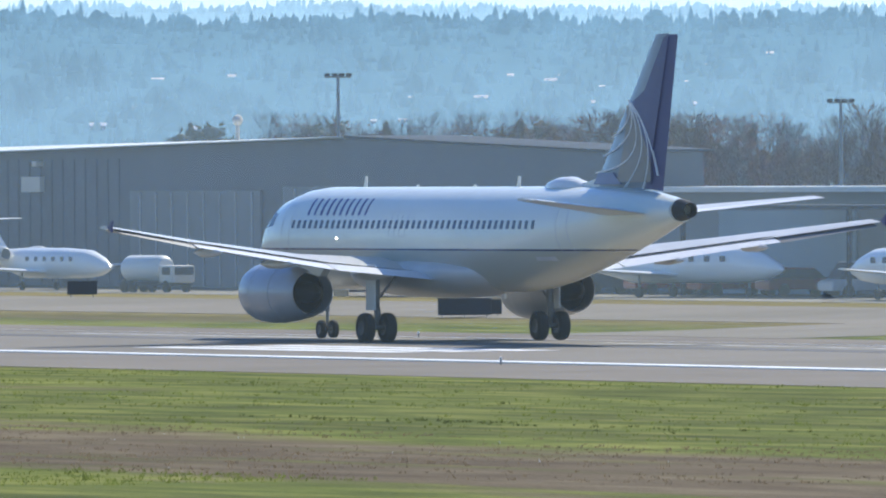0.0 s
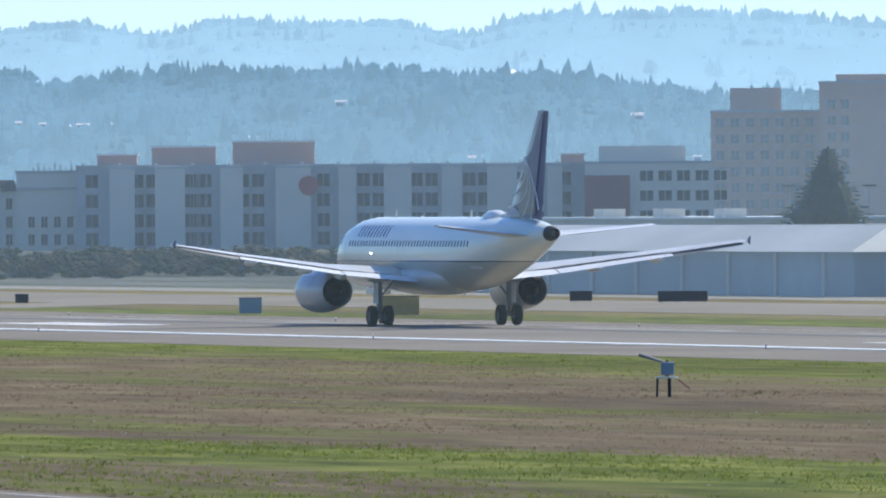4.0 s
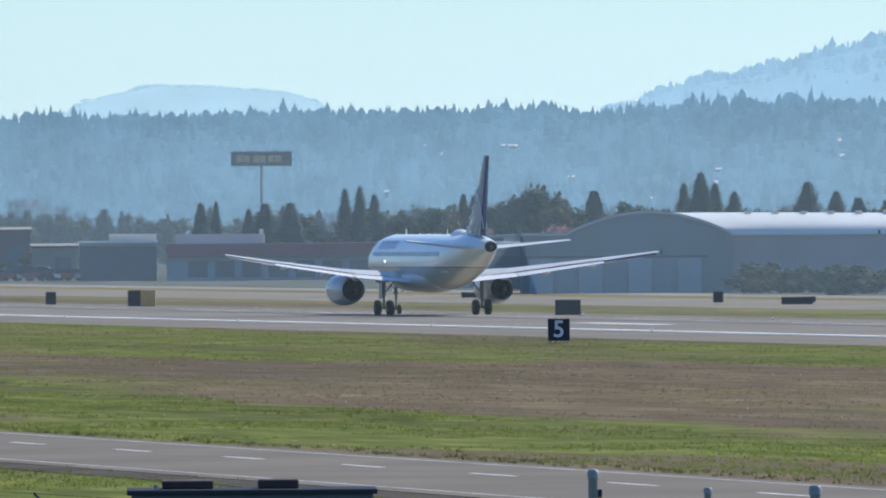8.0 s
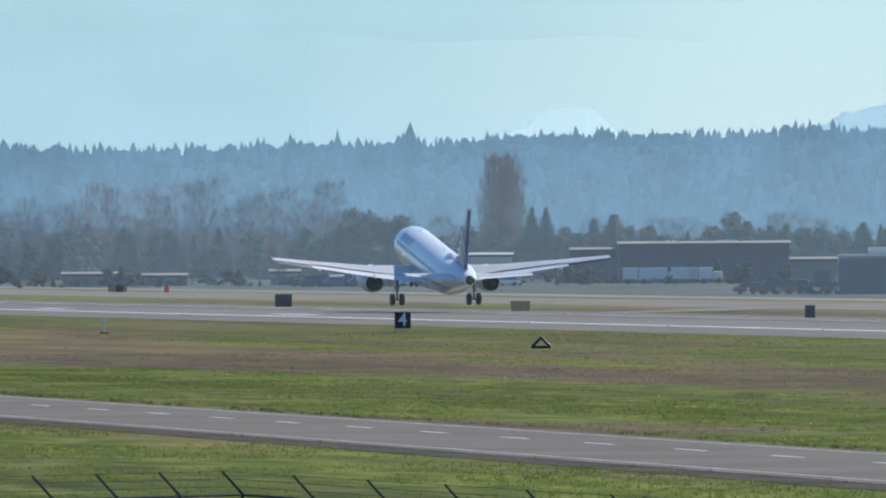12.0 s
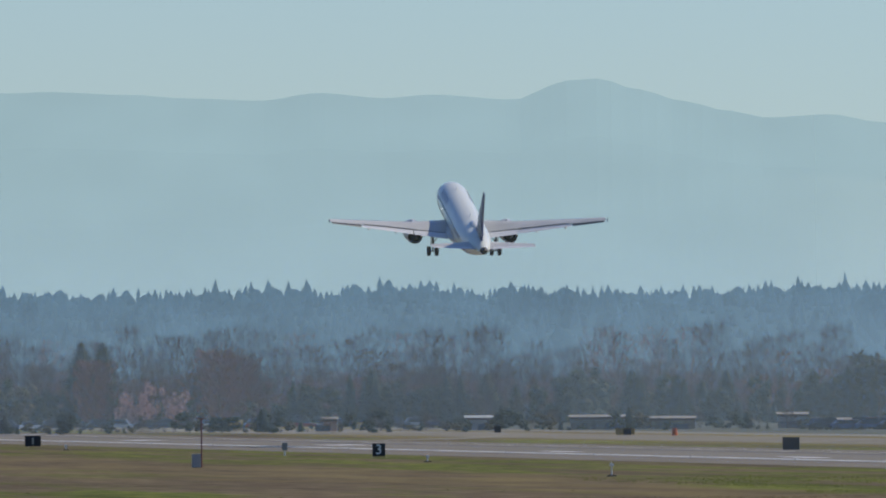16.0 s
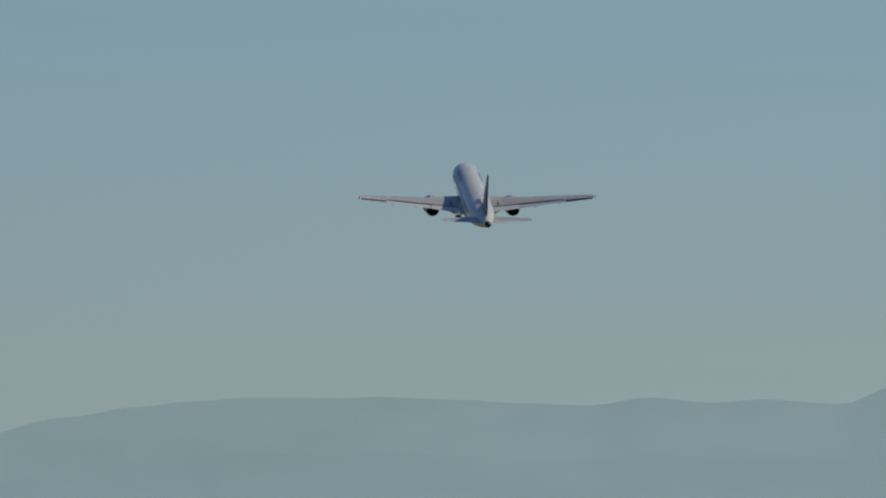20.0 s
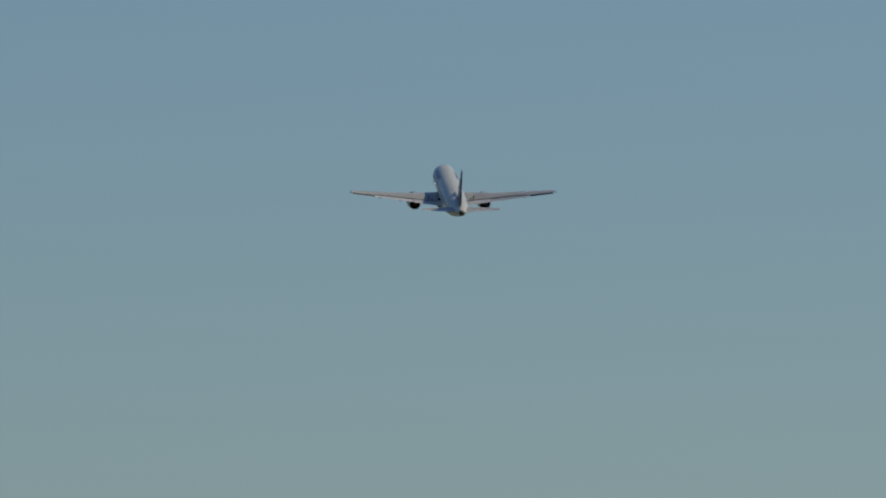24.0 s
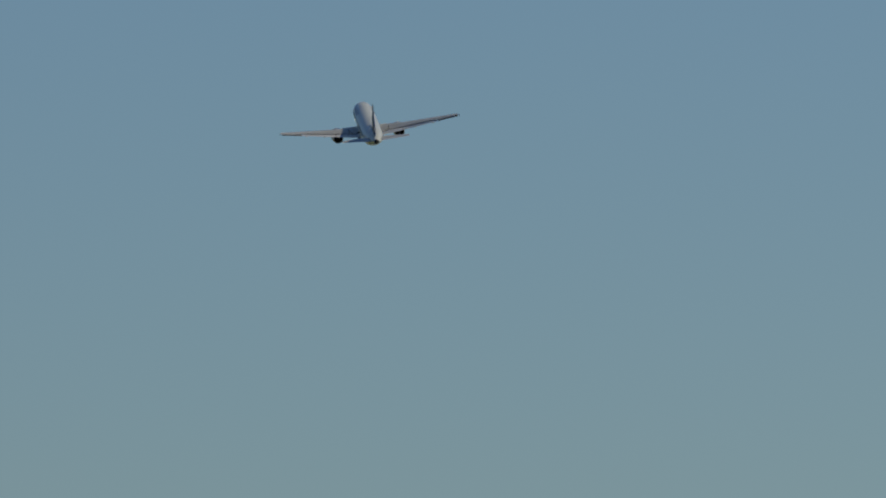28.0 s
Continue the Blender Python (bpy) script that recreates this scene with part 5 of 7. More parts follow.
for turn0, turn1, z, lab, m in ((10.825, 11.503, 5.9, "large dark brown depot with pale roof lights", m_brown_wall), (10.634, 10.82, 5.0, "dark depot with a flat roof", m_brown_wall), (10.231, 10.40, 4.3, "pale low shed with a white roof", m_cream_wall), (9.579, 9.972, 1.3, "long grey low store", m_dull_wall), (9.985, 10.186, 2.9, "open white-roofed shed beside the field", m_dull_wall), (11.51, 11.69, 3.4, "low grey shed among the trees", m_dull_wall),
                              (8.614, 8.84, 2.3, "grey roofed shed among the trees", m_dull_wall), (8.86, 9.108, 1.9, "pale roofed shed among the trees", m_dull_wall), (8.2, 8.333, 2.3, "white low container shed on the field", m_grey_wall), (7.632, 7.685, 2.2, "small pinkish kiosk beside the woods", m_pink_wall), (9.44, 9.555, 2.6, "low pale canopy shed", m_grey_wall)):
    z *= 0.72 if turn0 < 10.2 else 1
    t, half = far_block("depot", turn0, turn1, 2290 if turn0 < 11.5 else 2200, 14, z, m, lab, "depot", m_brown_wall)
    bm = bmesh.new()
    loft(bm, [[(-0.8, y, z + 0.36), (6.5, y, z + 0.72), (14, y, z + 0.36)] for y in (-half - 0.3, half + 0.3)])
    part("roof_sheet", fixed(bm), m_arch_roof if "white" in lab else m_dull_wall, t, "low-pitched roof sheet")
    for k in range(max(1, int(half / 3))):
        wall_box("doorway", t, -0.1, 0.1, -half + 1 + 5 * k, -half + 3.4 + 5 * k, 0, z * 0.6, m_blue_wall)

# roof lights and the row of white trucks before the brown depot, a round tank beside the sheds
for turn, reach, z, w in ((11.24, 2302, 6.3, 3.0), (11.275, 2298, 6.3, 2.2), (11.02, 2299, 6.3, 1.2), (11.045, 2299, 6.3, 1.0)):
    u = thing("roof_light", Matrix.Translation(spot(turn, reach, z - 0.05)) @ Matrix.Rotation(radians(90 - turn), 4, "Z"), "white roof light on the brown depot", "roof light", "roof lights")
    profile("cover", u, -0.6, 0.6, [(-w / 2, 0), (w / 2, 0), (w / 2 - 0.3, 0.5), (-w / 2 + 0.3, 0.5)], m_white_roof)
for turn, w in ((10.96, 4.4), (11.085, 4.2), (10.87, 2.4), (11.17, 2.2)):
    u = thing("box_truck", Matrix.Translation(spot(turn, 2240)) @ Matrix.Rotation(radians(90 - turn), 4, "Z"), "white box truck parked before the depot", "truck", "box trucks")
    part("cargo_box", bevelled(0, 2.2, -w / 2, w / 2, 0.7, 2.5, 0.08), m_white_roof, u)
    part("cab", bevelled(0.1, 2.1, -w / 2 - 1.5, -w / 2 - 0.1, 0.5, 1.9, 0.2), m_cream_wall, u)
    for y in (-w / 2 - 0.9, w / 2 - 0.8):
        part("wheel", bevelled(-0.05, 0.3, y - 0.4, y + 0.4, 0, 0.8, 0.15), m_dark_roof, u)
u = thing("storage_tank", Matrix.Translation(spot(10.25, 2270)), "round cream storage tank beside the sheds", "tank")
bm = bmesh.new()
spun(bm, [(0, 2.4), (2.1, 2.4), (2.45, 2.1), (2.6, 1.2), (2.65, 0.05)], 24, "z")
part("shell", fixed(bm), m_cream_wall, u, "", True)

# billboard on its pole
p = spot(12.424, 2600)
t = thing("billboard", Matrix.Translation(p) @ Matrix.Rotation(radians(90 - 12.424), 4, "Z"), "high dark billboard with yellow bars on a pole", "billboard")
wall_box("board", t, 0, 0.8, -5.5, 5.5, 17.3, 19.8, m_dark_roof)
wall_box("board_frame", t, -0.1, 0.9, -5.6, 5.6, 19.8, 20.0, m_grey_wall)
for k, w in enumerate((1.1, 1.3, 0.9, 1.4, 1.0, 1.2)):
    wall_box("lettering_bar", t, -0.12, 0, 3.4 - 1.4 * k, 3.4 - 1.4 * k + w, 18.0, 19.2, m_yellow, "yellow bar")
bm = bmesh.new()
tube(bm, (0.4, 0, 0), (0.4, 0, 17.3), 0.32, 0.26, 10)
part("pole", fixed(bm), m_post, t)

# ---- lamps and masts ----
def lamp_mast(turn, reach, hgt, heads=4):
    p = spot(turn, reach)
    t = thing("floodlight_mast", Matrix.Translation(p) @ Matrix.Rotation(radians(90 - turn), 4, "Z"), "tall pale floodlight mast with a ring of lamps", "light mast", "floodlight masts")
    bm = bmesh.new()
    tube(bm, (0, 0, 0), (0, 0, hgt), 0.2, 0.11, 10)
    part("pole", fixed(bm), m_post, t, "", True)
    for k in range(heads):
        y = -0.75 + 1.5 * k / (heads - 1)
        part("lamp_head", bevelled(-0.3, 0.15, y - 0.2, y + 0.2, hgt - 0.12, hgt + 0.12, 0.03), m_dark_roof, t)
    wall_box("cross_arm", t, -0.08, 0.08, -0.9, 0.9, hgt - 0.2, hgt - 0.1, m_post)
    return t


for turn, hgt in ((25.18, 13.2), (22.809, 12.5), (27.178, 11.2)):
    lamp_mast(turn, 1000, hgt)
bm = bmesh.new()
tube(bm, (0, 0, 0), (0, 0, 8.1), 0.09, 0.06, 8)
lot_pole = mesh_of("pole", fixed(bm), m_post)
lot_head = mesh_of("lamp_head", bevelled(-0.2, 0.2, -0.62, 0.62, 8.05, 8.2, 0.03), m_dark_roof)
for turn in (21.139, 21.37, 21.604, 21.82, 22.031, 20.93, 20.728, 20.5, 20.278, 20.05, 19.75, 19.42, 19.1):
    t = thing("street_lamp", Matrix.Translation(spot(turn, 1300)) @ Matrix.Rotation(radians(90 - turn), 4, "Z"), "slim double-headed car park lamp", "street lamp", "car park lamps")
    part("pole", lot_pole, None, t)
    part("lamp_head", lot_head, None, t)
t = thing("radio_mast", Matrix.Translation(spot(20.6, 1300)), "pale mast with aerials", "mast")
bm = bmesh.new()
tube(bm, (0, 0, 0), (0, 0, 10.4), 0.13, 0.08, 8)
part("pole", fixed(bm), m_post, t)
for z, d in ((10.2, 0.5), (9.6, 0.35), (8.9, 0.45), (8.2, 0.3)):
    wall_box("aerial", t, -0.1, 0.1, -d, d, z - 0.1, z + 0.1, m_cream_wall)

# water towers on the hill
for turn, reach, z, r in ((20.82, 4420, 54.0, 2.4), (17.98, 4420, 46.2, 3.8)):
    t = thing("water_tower", Matrix.Translation(spot(turn, reach)), "white domed water tower on the far hill", "water tower")
    bm = bmesh.new()
    spun(bm, [(z - 2.5, r * 0.96), (z - 0.6, r), (z + 0.1, r * 0.85), (z + 0.7, r * 0.5), (z + 0.95, 0.05)], 20, "z")
    part("tank", fixed(bm), m_white_roof, t, "", True)
    bm = bmesh.new()
    tube(bm, (0, 0, 0), (0, 0, z - 2.4), 0.5, 0.5, 10)
    part("stem", fixed(bm), m_cream_wall, t)
# pale houses among the hill woods
m_house = mat("pale_house_wall", (0.42, 0.46, 0.50), 0.7, 0, 0.5, 0.1, 0.2)
m_house_roof = mat("bright_house_roof", (0.58, 0.58, 0.58), 0.45, 0.1, 0.5, 0.1, 0.2)
house_dice = random.Random(4)


def crest_height(crest, turn):
    for (a, za), (b, zb) in zip(crest, crest[1:]):
        if a <= turn <= b:
            return za + (zb - za) * (turn - a) / (b - a)
    return crest[-1][1]


for _ in range(130):
    turn, k = house_dice.uniform(12.5, 27.5), house_dice.uniform(0.25, 0.72)
    reach = 3900 - 700 * k - 22
    z = (crest_height(MID_CREST, turn) - 2.5) * (1 - 1.12 * k + 0.12 * k * k) + 2.0
    w, d, hh, rise = house_dice.choice((1.0, 1.3, 1.6, 2, 2.6, 4)) * house_dice.uniform(0.8, 1.2), 4, house_dice.uniform(0.7, 1.3), house_dice.uniform(0.25, 0.8)
    t = thing("house", Matrix.Translation(spot(turn, reach, z)) @ Matrix.Rotation(radians(90 - turn), 4, "Z"), "small pale house among the hill woods", "house", "hill houses")
    wall_box("wall", t, 0, d, -w / 2, w / 2, -1.2, hh, m_house)
    bm = bmesh.new()
    loft(bm, [[(-0.4, y, hh), (d / 2, y, hh + rise), (d + 0.4, y, hh)] for y in (-w / 2 - 0.3, w / 2 + 0.3)])
    part("roof", fixed(bm), m_house_roof, t)

# ---- vehicles and parked aircraft ----
m_car = [mat(n, c, 0.25, 0.2, 1.0, 0.03, 0.06, coat=0.4) for n, c in (("white_car_paint", (0.72, 0.72, 0.72)), ("silver_car_paint", (0.42, 0.43, 0.45)), ("dark_car_paint", (0.05, 0.055, 0.07)), ("red_car_paint", (0.25, 0.04, 0.04)), ("blue_car_paint", (0.06, 0.10, 0.22)))]


def car_meshes():
    out = []
    for long, tall in ((4.4, 1.45), (4.8, 1.8)):
        bm = bmesh.new()
        side = [(-long / 2, 0.35), (-long / 2, 0.8), (-long / 2 + 0.9, 0.92), (long / 2 - 0.3, 0.95), (long / 2, 0.8), (long / 2, 0.35)]
        loft(bm, [[(x, y, z) for y, z in side] for x in (-0.85, 0.85)])
        bmesh.ops.bevel(bm, geom=bm.edges[:], offset=0.06, segments=2, affect="EDGES")
        body = mesh_of("body", fixed(bm))
        bm = bmesh.new()
        cab = [(-long / 2 + 1.0, 0.9), (-long / 2 + 1.6, tall), (long / 2 - 1.1, tall), (long / 2 - 0.45, 0.9)]
        loft(bm, [[(-0.78, cab[0][0], 0.9), (-0.62, cab[1][0], tall), (-0.62, cab[2][0], tall), (-0.78, cab[3][0], 0.9)], [(0.78, cab[0][0], 0.9), (0.62, cab[1][0], tall), (0.62, cab[2][0], tall), (0.78, cab[3][0], 0.9)]])
        cabin = mesh_of("cabin_glass", fixed(bm), m_glass)
        bm = bmesh.new()
        box(bm, -0.6, 0.6, cab[1][0] + 0.05, cab[2][0] - 0.05, tall - 0.02, tall + 0.05)
        out.append((body, cabin, mesh_of("roof_panel", fixed(bm)), long))
    bm = bmesh.new()
    spun(bm, [(-0.11, 0.05), (-0.11, 0.3), (-0.08, 0.33), (0.08, 0.33), (0.11, 0.3), (0.11, 0.05)], 14, "x")
    return out, mesh_of("wheel", fixed(bm), m_tyre)


CARS, CAR_WHEEL = car_meshes()
CAR_PAINTED = {}
car_dice = random.Random(12)


def car(x, y, turn, label_extra=""):
    k, c = car_dice.randrange(2), car_dice.randrange(5)
    body, cabin, roof, long = CARS[k]
    if (k, c) not in CAR_PAINTED:
        b, r = body.copy(), roof.copy()
        b.materials.append(m_car[c])
        r.materials.append(m_car[c])
        CAR_PAINTED[(k, c)] = b, r
    b, r = CAR_PAINTED[(k, c)]
    t = thing("car", pose(x, y, 0, 0, 0, turn), ("white", "silver", "dark", "red", "blue")[c] + " parked car on the apron", "car", "parked cars")
    part("body", b, None, t)
    part("cabin_glass", cabin, None, t)
    part("roof_panel", r, None, t)
    for dx in (-0.78, 0.78):
        for dy in (-long * 0.3, long * 0.3):
            o = part("wheel", CAR_WHEEL, None, t)
            o.location = (dx, dy, 0.33)


for k in range(16):
    car(333 + 3 * (k % 2), 789 + 3.6 * k, -10 + 24 * car_dice.random())
for k in range(34):
    p = spot(9.60 + 0.024 * k + 0.01 * car_dice.random(), 2190 + 16 * (k % 4))
    car(p.x, p.y, 70 + 40 * car_dice.random())
for k in range(10):
    p = spot(11.35 + 0.05 * k, 1800)
    car(p.x, p.y, 60 + 50 * car_dice.random())
for k in range(22):
    p = spot(6.2 + 0.09 * k, 2450)
    car(p.x, p.y, 60 + 50 * car_dice.random())
for k in range(12):
    car(340, 622 + 7.5 * k, 80 + 20 * car_dice.random())


def small_jet(x, y, turn, k=1.0, label="white parked business jet with a T-tail"):
    """A parked business jet; its nose along y."""
    t = thing("business_jet", pose(x, y, 0, 0, 0, turn) @ Matrix.Diagonal((k, k, k, 1)), label, "aircraft", "parked jets")
    bm = bmesh.new()
    rings = []
    for s, r, z in ((9.5, 0.05, 1.7), (9.2, 0.3, 1.75), (8, 0.75, 1.85), (6.5, 1.05, 2.0), (3, 1.15, 2.05), (-3, 1.15, 2.05), (-6, 0.8, 2.3), (-9, 0.3, 2.7), (-9.6, 0.08, 2.8)):
        rings.append([(r * math.sin(2 * math.pi * i / 20), s, z + r * math.cos(2 * math.pi * i / 20)) for i in range(20)])
    loft(bm, rings)
    body = part("fuselage", fixed(bm), m_white, t, "", True)
    up = (0, 0, 1)
    for s in (-1, 1):
        part("wing", foil(bmesh.new(), ((s * 0.6, 1.8, 1.35), (s * 0.6, -2.0, 1.3), 0.4, up), [((s * 8.6, -2.6, 1.95), (s * 8.6, -3.7, 1.92), 0.12, up)]), m_white, t, "", True)
        part("tailplane", foil(bmesh.new(), ((0, -9.0, 5.35), (0, -10.6, 5.35), 0.18, up), [((s * 3.7, -10.2, 5.4), (s * 3.7, -11.1, 5.4), 0.08, up)]), m_white, t, "", True)
        bm = bmesh.new()
        spun(bm, [(-3.4, 0.42), (-3.6, 0.55), (-4.6, 0.58), (-6.2, 0.36), (-6.1, 0.3), (-3.6, 0.3)], 16, "y", (s * 1.65, 0, 2.75))
        part("engine", fixed(bm), m_grey_wing, t, "", True)
        for dy in ((-1.2,) if s else ()):
            o = part("wheel", CAR_WHEEL, None, t)
            o.location = (s * 1.5, dy, 0.33)
        for j in range(6):
            wall_box("cabin_window", body, s * 1.13 - 0.03, s * 1.13 + 0.03, 5.2 - 1.3 * j, 5.6 - 1.3 * j, 2.2, 2.55, m_pane)
    o = part("wheel", CAR_WHEEL, None, t)
    o.location = (0, 6.6, 0.33)
    bm = bmesh.new()
    for a, b, r in (((0, 6.6, 0.33), (0, 6.6, 1.3), 0.07), ((1.5, -1.2, 0.33), (1.5, -1.2, 1.4), 0.08), ((-1.5, -1.2, 0.33), (-1.5, -1.2, 1.4), 0.08)):
        tube(bm, a, b, r)
    part("gear_legs", fixed(bm), m_gear, t)
    part("fin", foil(bmesh.new(), ((0, -5.6, 2.9), (0, -9.2, 2.9), 0.34, (1, 0, 0)), [((0, -8.8, 5.4), (0, -10.8, 5.4), 0.2, (1, 0, 0))]), m_white, t, "", True)
    return t


# (built once the airliner's paints exist, further down)
PARKED = [(331, 780, 182, 0.9), (330, 757, 184, 0.8), (332, 745, 186, 0.75), (330, 686, 185, 0.85), (333, 668, 200, 0.85), (334, 640, 5, 0.85), (337, 870, 200, 0.42), (338, 875.5, 205, 0.42), (337, 881, 195, 0.42)]


def tanker(x, y, turn):
    t = thing("tank_truck", pose(x, y, 0, 0, 0, turn) @ Matrix.Diagonal((0.75, 0.75, 0.75, 1)), "white tank truck with a rounded tank on the apron", "truck")
    bm = bmesh.new()
    spun(bm, [(-3.4, 0.1), (-3.3, 0.75), (-2.9, 0.98), (1.2, 0.98), (1.6, 0.75), (1.7, 0.1)], 20, "y", (0, 0, 1.75))
    part("tank", fixed(bm), m_white_roof, t, "", True)
    part("chassis", bevelled(-0.9, 0.9, -3.4, 3.6, 0.5, 0.85, 0.04), m_dark_roof, t)
    c = part("cab", bevelled(-1.0, 1.0, 2.0, 3.9, 0.7, 2.0, 0.15), m_cream_wall, t)
    wall_box("windscreen", c, -0.85, 0.85, 3.86, 3.94, 1.3, 1.85, m_glass)
    for s in (-1, 1):
        wall_box("side_window", c, s * 1.0 - 0.03, s * 1.0 + 0.03, 2.5, 3.5, 1.3, 1.85, m_glass)
        for dy in (-2.6, -1.5, 2.9):
            o = part("wheel", CAR_WHEEL, None, t)
            o.matrix_basis = Matrix.Translation((s * 0.85, dy, 0.45)) @ Matrix.Diagonal((1.5, 1.4, 1.4, 1))


tanker(330, 726, 190)

# ---- field furniture ----
def field_box(x, y, w, hgt, material, label, category="field sign", dark=True):
    t = thing("guidance_sign", pose(x, y, lie(x), 0, 0, -16), label, category, "guidance signs")
    part("sign_box", bevelled(-w / 2, w / 2, -0.13, 0.13, 0.14, 0.14 + hgt, 0.02), material, t)
    for k in range(max(2, int(w / 0.7))):
        dx = -w / 2 + 0.2 + (w - 0.4) * k / max(1, int(w / 0.7) - 1)
        bm = bmesh.new()
        tube(bm, (dx, 0, 0), (dx, 0, 0.18), 0.03, 0.03, 6)
        part("leg", fixed(bm), m_post, t)
    part("frame_top", bevelled(-w / 2 - 0.03, w / 2 + 0.03, -0.15, 0.15, 0.14 + hgt, 0.19 + hgt, 0.01), m_post if not dark else m_sign, t)
    return t


DARK_BOX, GOLD_BOX = "black-backed guidance sign beside the runway", "yellow guidance sign beside the runway"
for x, y, w, hgt, kind in ((302, 731, 2.26, 0.64, "D"), (301, 625, 2.66, 0.66, "D"), (284, 697, 2.18, 0.84, "D"), (305, 737, 2.19, 0.59, "D"), (286, 938, 1.54, 1.02, "T"), (288, 911, 2.81, 1.21, "Y"), (272, 1121, 2.04, 1.17, "D"), (283, 1045, 2.25, 1.13, "Y"), (272, 1289, 1.19, 1.40, "D"), (272, 1283, 1.34, 1.39, "Y"), (272, 1327, 0.96, 1.12, "D"), (272, 1627, 1.94, 1.39, "D"), (281, 1526, 2.13, 1.00, "Y"), (318, 882, 1.58, 0.41, "D"), (314, 929, 3.38, 0.67, "D"), (312, 945, 1.56, 0.64, "D"), (309, 1310, 2.64, 0.43, "D"), (306, 1179, 2.63, 0.57, "D"), (296, 1029, 0.97, 0.61, "D"), (310, 1190, 0.96, 0.43, "D"), (286, 1058, 2.28, 1.40, "Y"), (304, 737, 1.03, 0.56, "D"), (318, 834, 1.64, 0.49, "Y"), (318, 835, 1.82, 0.60, "Y"), (318, 709, 1.62, 0.69, "D"), (300, 624, 2.58, 0.77, "D"), (313, 2139, 1.02, 0.83, "D"), (312, 2006, 1.11, 0.78, "D"), (313, 2139, 1.02, 1.00, "D"), (324, 2316, 1.28, 1.00, "D"), (312, 2008, 2.71, 0.86, "Y"), (320, 2342, 2.97, 1.10, "Y"), (306, 2394, 2.37, 1.79, "Y"), (307, 1210, 0.88, 0.88, "D")):
    field_box(x, y, w, hgt, {"D": m_sign, "Y": m_yellow, "T": m_blue_shed}[kind], {"D": DARK_BOX, "Y": GOLD_BOX, "T": "blue-grey cabinet beside the runway"}[kind])

# propane bird scarer on its tripod
t = thing("bird_cannon", pose(164, 487, 0, 0, 0, -18), "grey gas bird scarer with a long barrel on a stand", "bird scarer")
bm = bmesh.new()
tube(bm, (-0.06, 0, 1.22), (-1.0, 0, 1.52), 0.05, 0.075, 10)
part("barrel", fixed(bm), m_post, t)
part("body", bevelled(-0.22, 0.26, -0.16, 0.16, 0.78, 1.24, 0.05), m_blue_shed, t, "blue-grey body")
part("plate", bevelled(-0.42, 0.40, -0.3, 0.3, 0.66, 0.72, 0.015), m_digit, t, "white plate")
bm = bmesh.new()
tube(bm, (0, 0, 0.7), (0, 0, 1.3), 0.05)
part("column", fixed(bm), m_dark_roof, t)
for dx, dy in ((-0.36, 0), (0.06, 0.1), (0.1, -0.2)):
    bm = bmesh.new()
    tube(bm, (dx, dy, 0), (dx * 0.95, dy, 0.68), 0.04)
    part("leg", fixed(bm), m_dark_roof, t)
bm = bmesh.new()
tube(bm, (0.40, 0, 0.62), (0.82, 0, 0.28), 0.03)
part("arm", fixed(bm), m_red_band, t)

# triangular marker frame
t = thing("triangle_marker", pose(170, 916, 0, 0, 0, -11), "black triangular marker frame on the grass", "marker")
for a, b in (((-0.62, 0, 0.1), (0.62, 0, 0.1)), ((-0.62, 0, 0.1), (0, 0, 0.72)), ((0.62, 0, 0.1), (0, 0, 0.72))):
    bm = bmesh.new()
    tube(bm, a, b, 0.09, 0.09, 8)
    part("bar", fixed(bm), m_sign, t)
bm = bmesh.new()
tube(bm, (-0.75, 0, 0.12), (-0.45, 0, 0.12), 0.05, 0.05, 8)
part("foot", fixed(bm), m_digit, t)
# small posts, a mast and marker lights in the grass
for x, y, hgt, lab in ((170, 1101, 1.1, "small white marker light on a stake"), (188, 1330, 0.7, "small white marker light on a stake"), (190, 1640, 0.7, "small white marker light on a stake")):
    t = thing("marker_light", pose(x, y, 0), lab, "marker light", "marker lights")
    bm = bmesh.new()
    tube(bm, (0, 0, 0), (0, 0, hgt), 0.06, 0.05, 8)
    part("stake", fixed(bm), m_digit, t)
    part("lamp", bevelled(-0.16, 0.16, -0.12, 0.12, hgt - 0.3, hgt - 0.1, 0.03), m_digit, t)
    part("foot", bevelled(-0.35, 0.35, -0.2, 0.2, 0, 0.12, 0.02), m_taxi, t)
t = thing("equipment_post", pose(194, 1478, 0), "weathered grey equipment post beside the runway", "post")
part("cabinet", bevelled(-0.28, 0.28, -0.2, 0.2, 0.55, 1.35, 0.05), m_post, t)
bm = bmesh.new()
tube(bm, (0, 0, 0), (0, 0, 0.6), 0.1)
part("stem", fixed(bm), m_digit, t)
t = thing("wind_mast", pose(159, 1268, 0), "thin russet mast with two small lamps and a cabinet", "mast")
bm = bmesh.new()
tube(bm, (0, 0, 0), (0, 0, 4.4), 0.07, 0.05, 8)
part("pole", fixed(bm), m_red_band, t)
part("cabinet", bevelled(-0.85, -0.1, -0.3, 0.3, 0, 1.2, 0.04), m_grey_wall, t, "grey cabinet")
wall_box("cross_arm", t, -0.42, 0.42, -0.03, 0.03, 4.3, 4.38, m_red_band)
for dx in (-0.4, 0.4):
    wall_box("lamp", t, dx - 0.07, dx + 0.07, -0.07, 0.07, 4.38, 4.55, m_digit)
t = thing("orange_marker", pose(317, 1995, lie(317)), "orange marker cone on the far grass", "marker")
bm = bmesh.new()
tube(bm, (0, 0, 0), (0, 0, 1.0), 0.45, 0.3, 10)
part("drum", fixed(bm), m_orange, t)
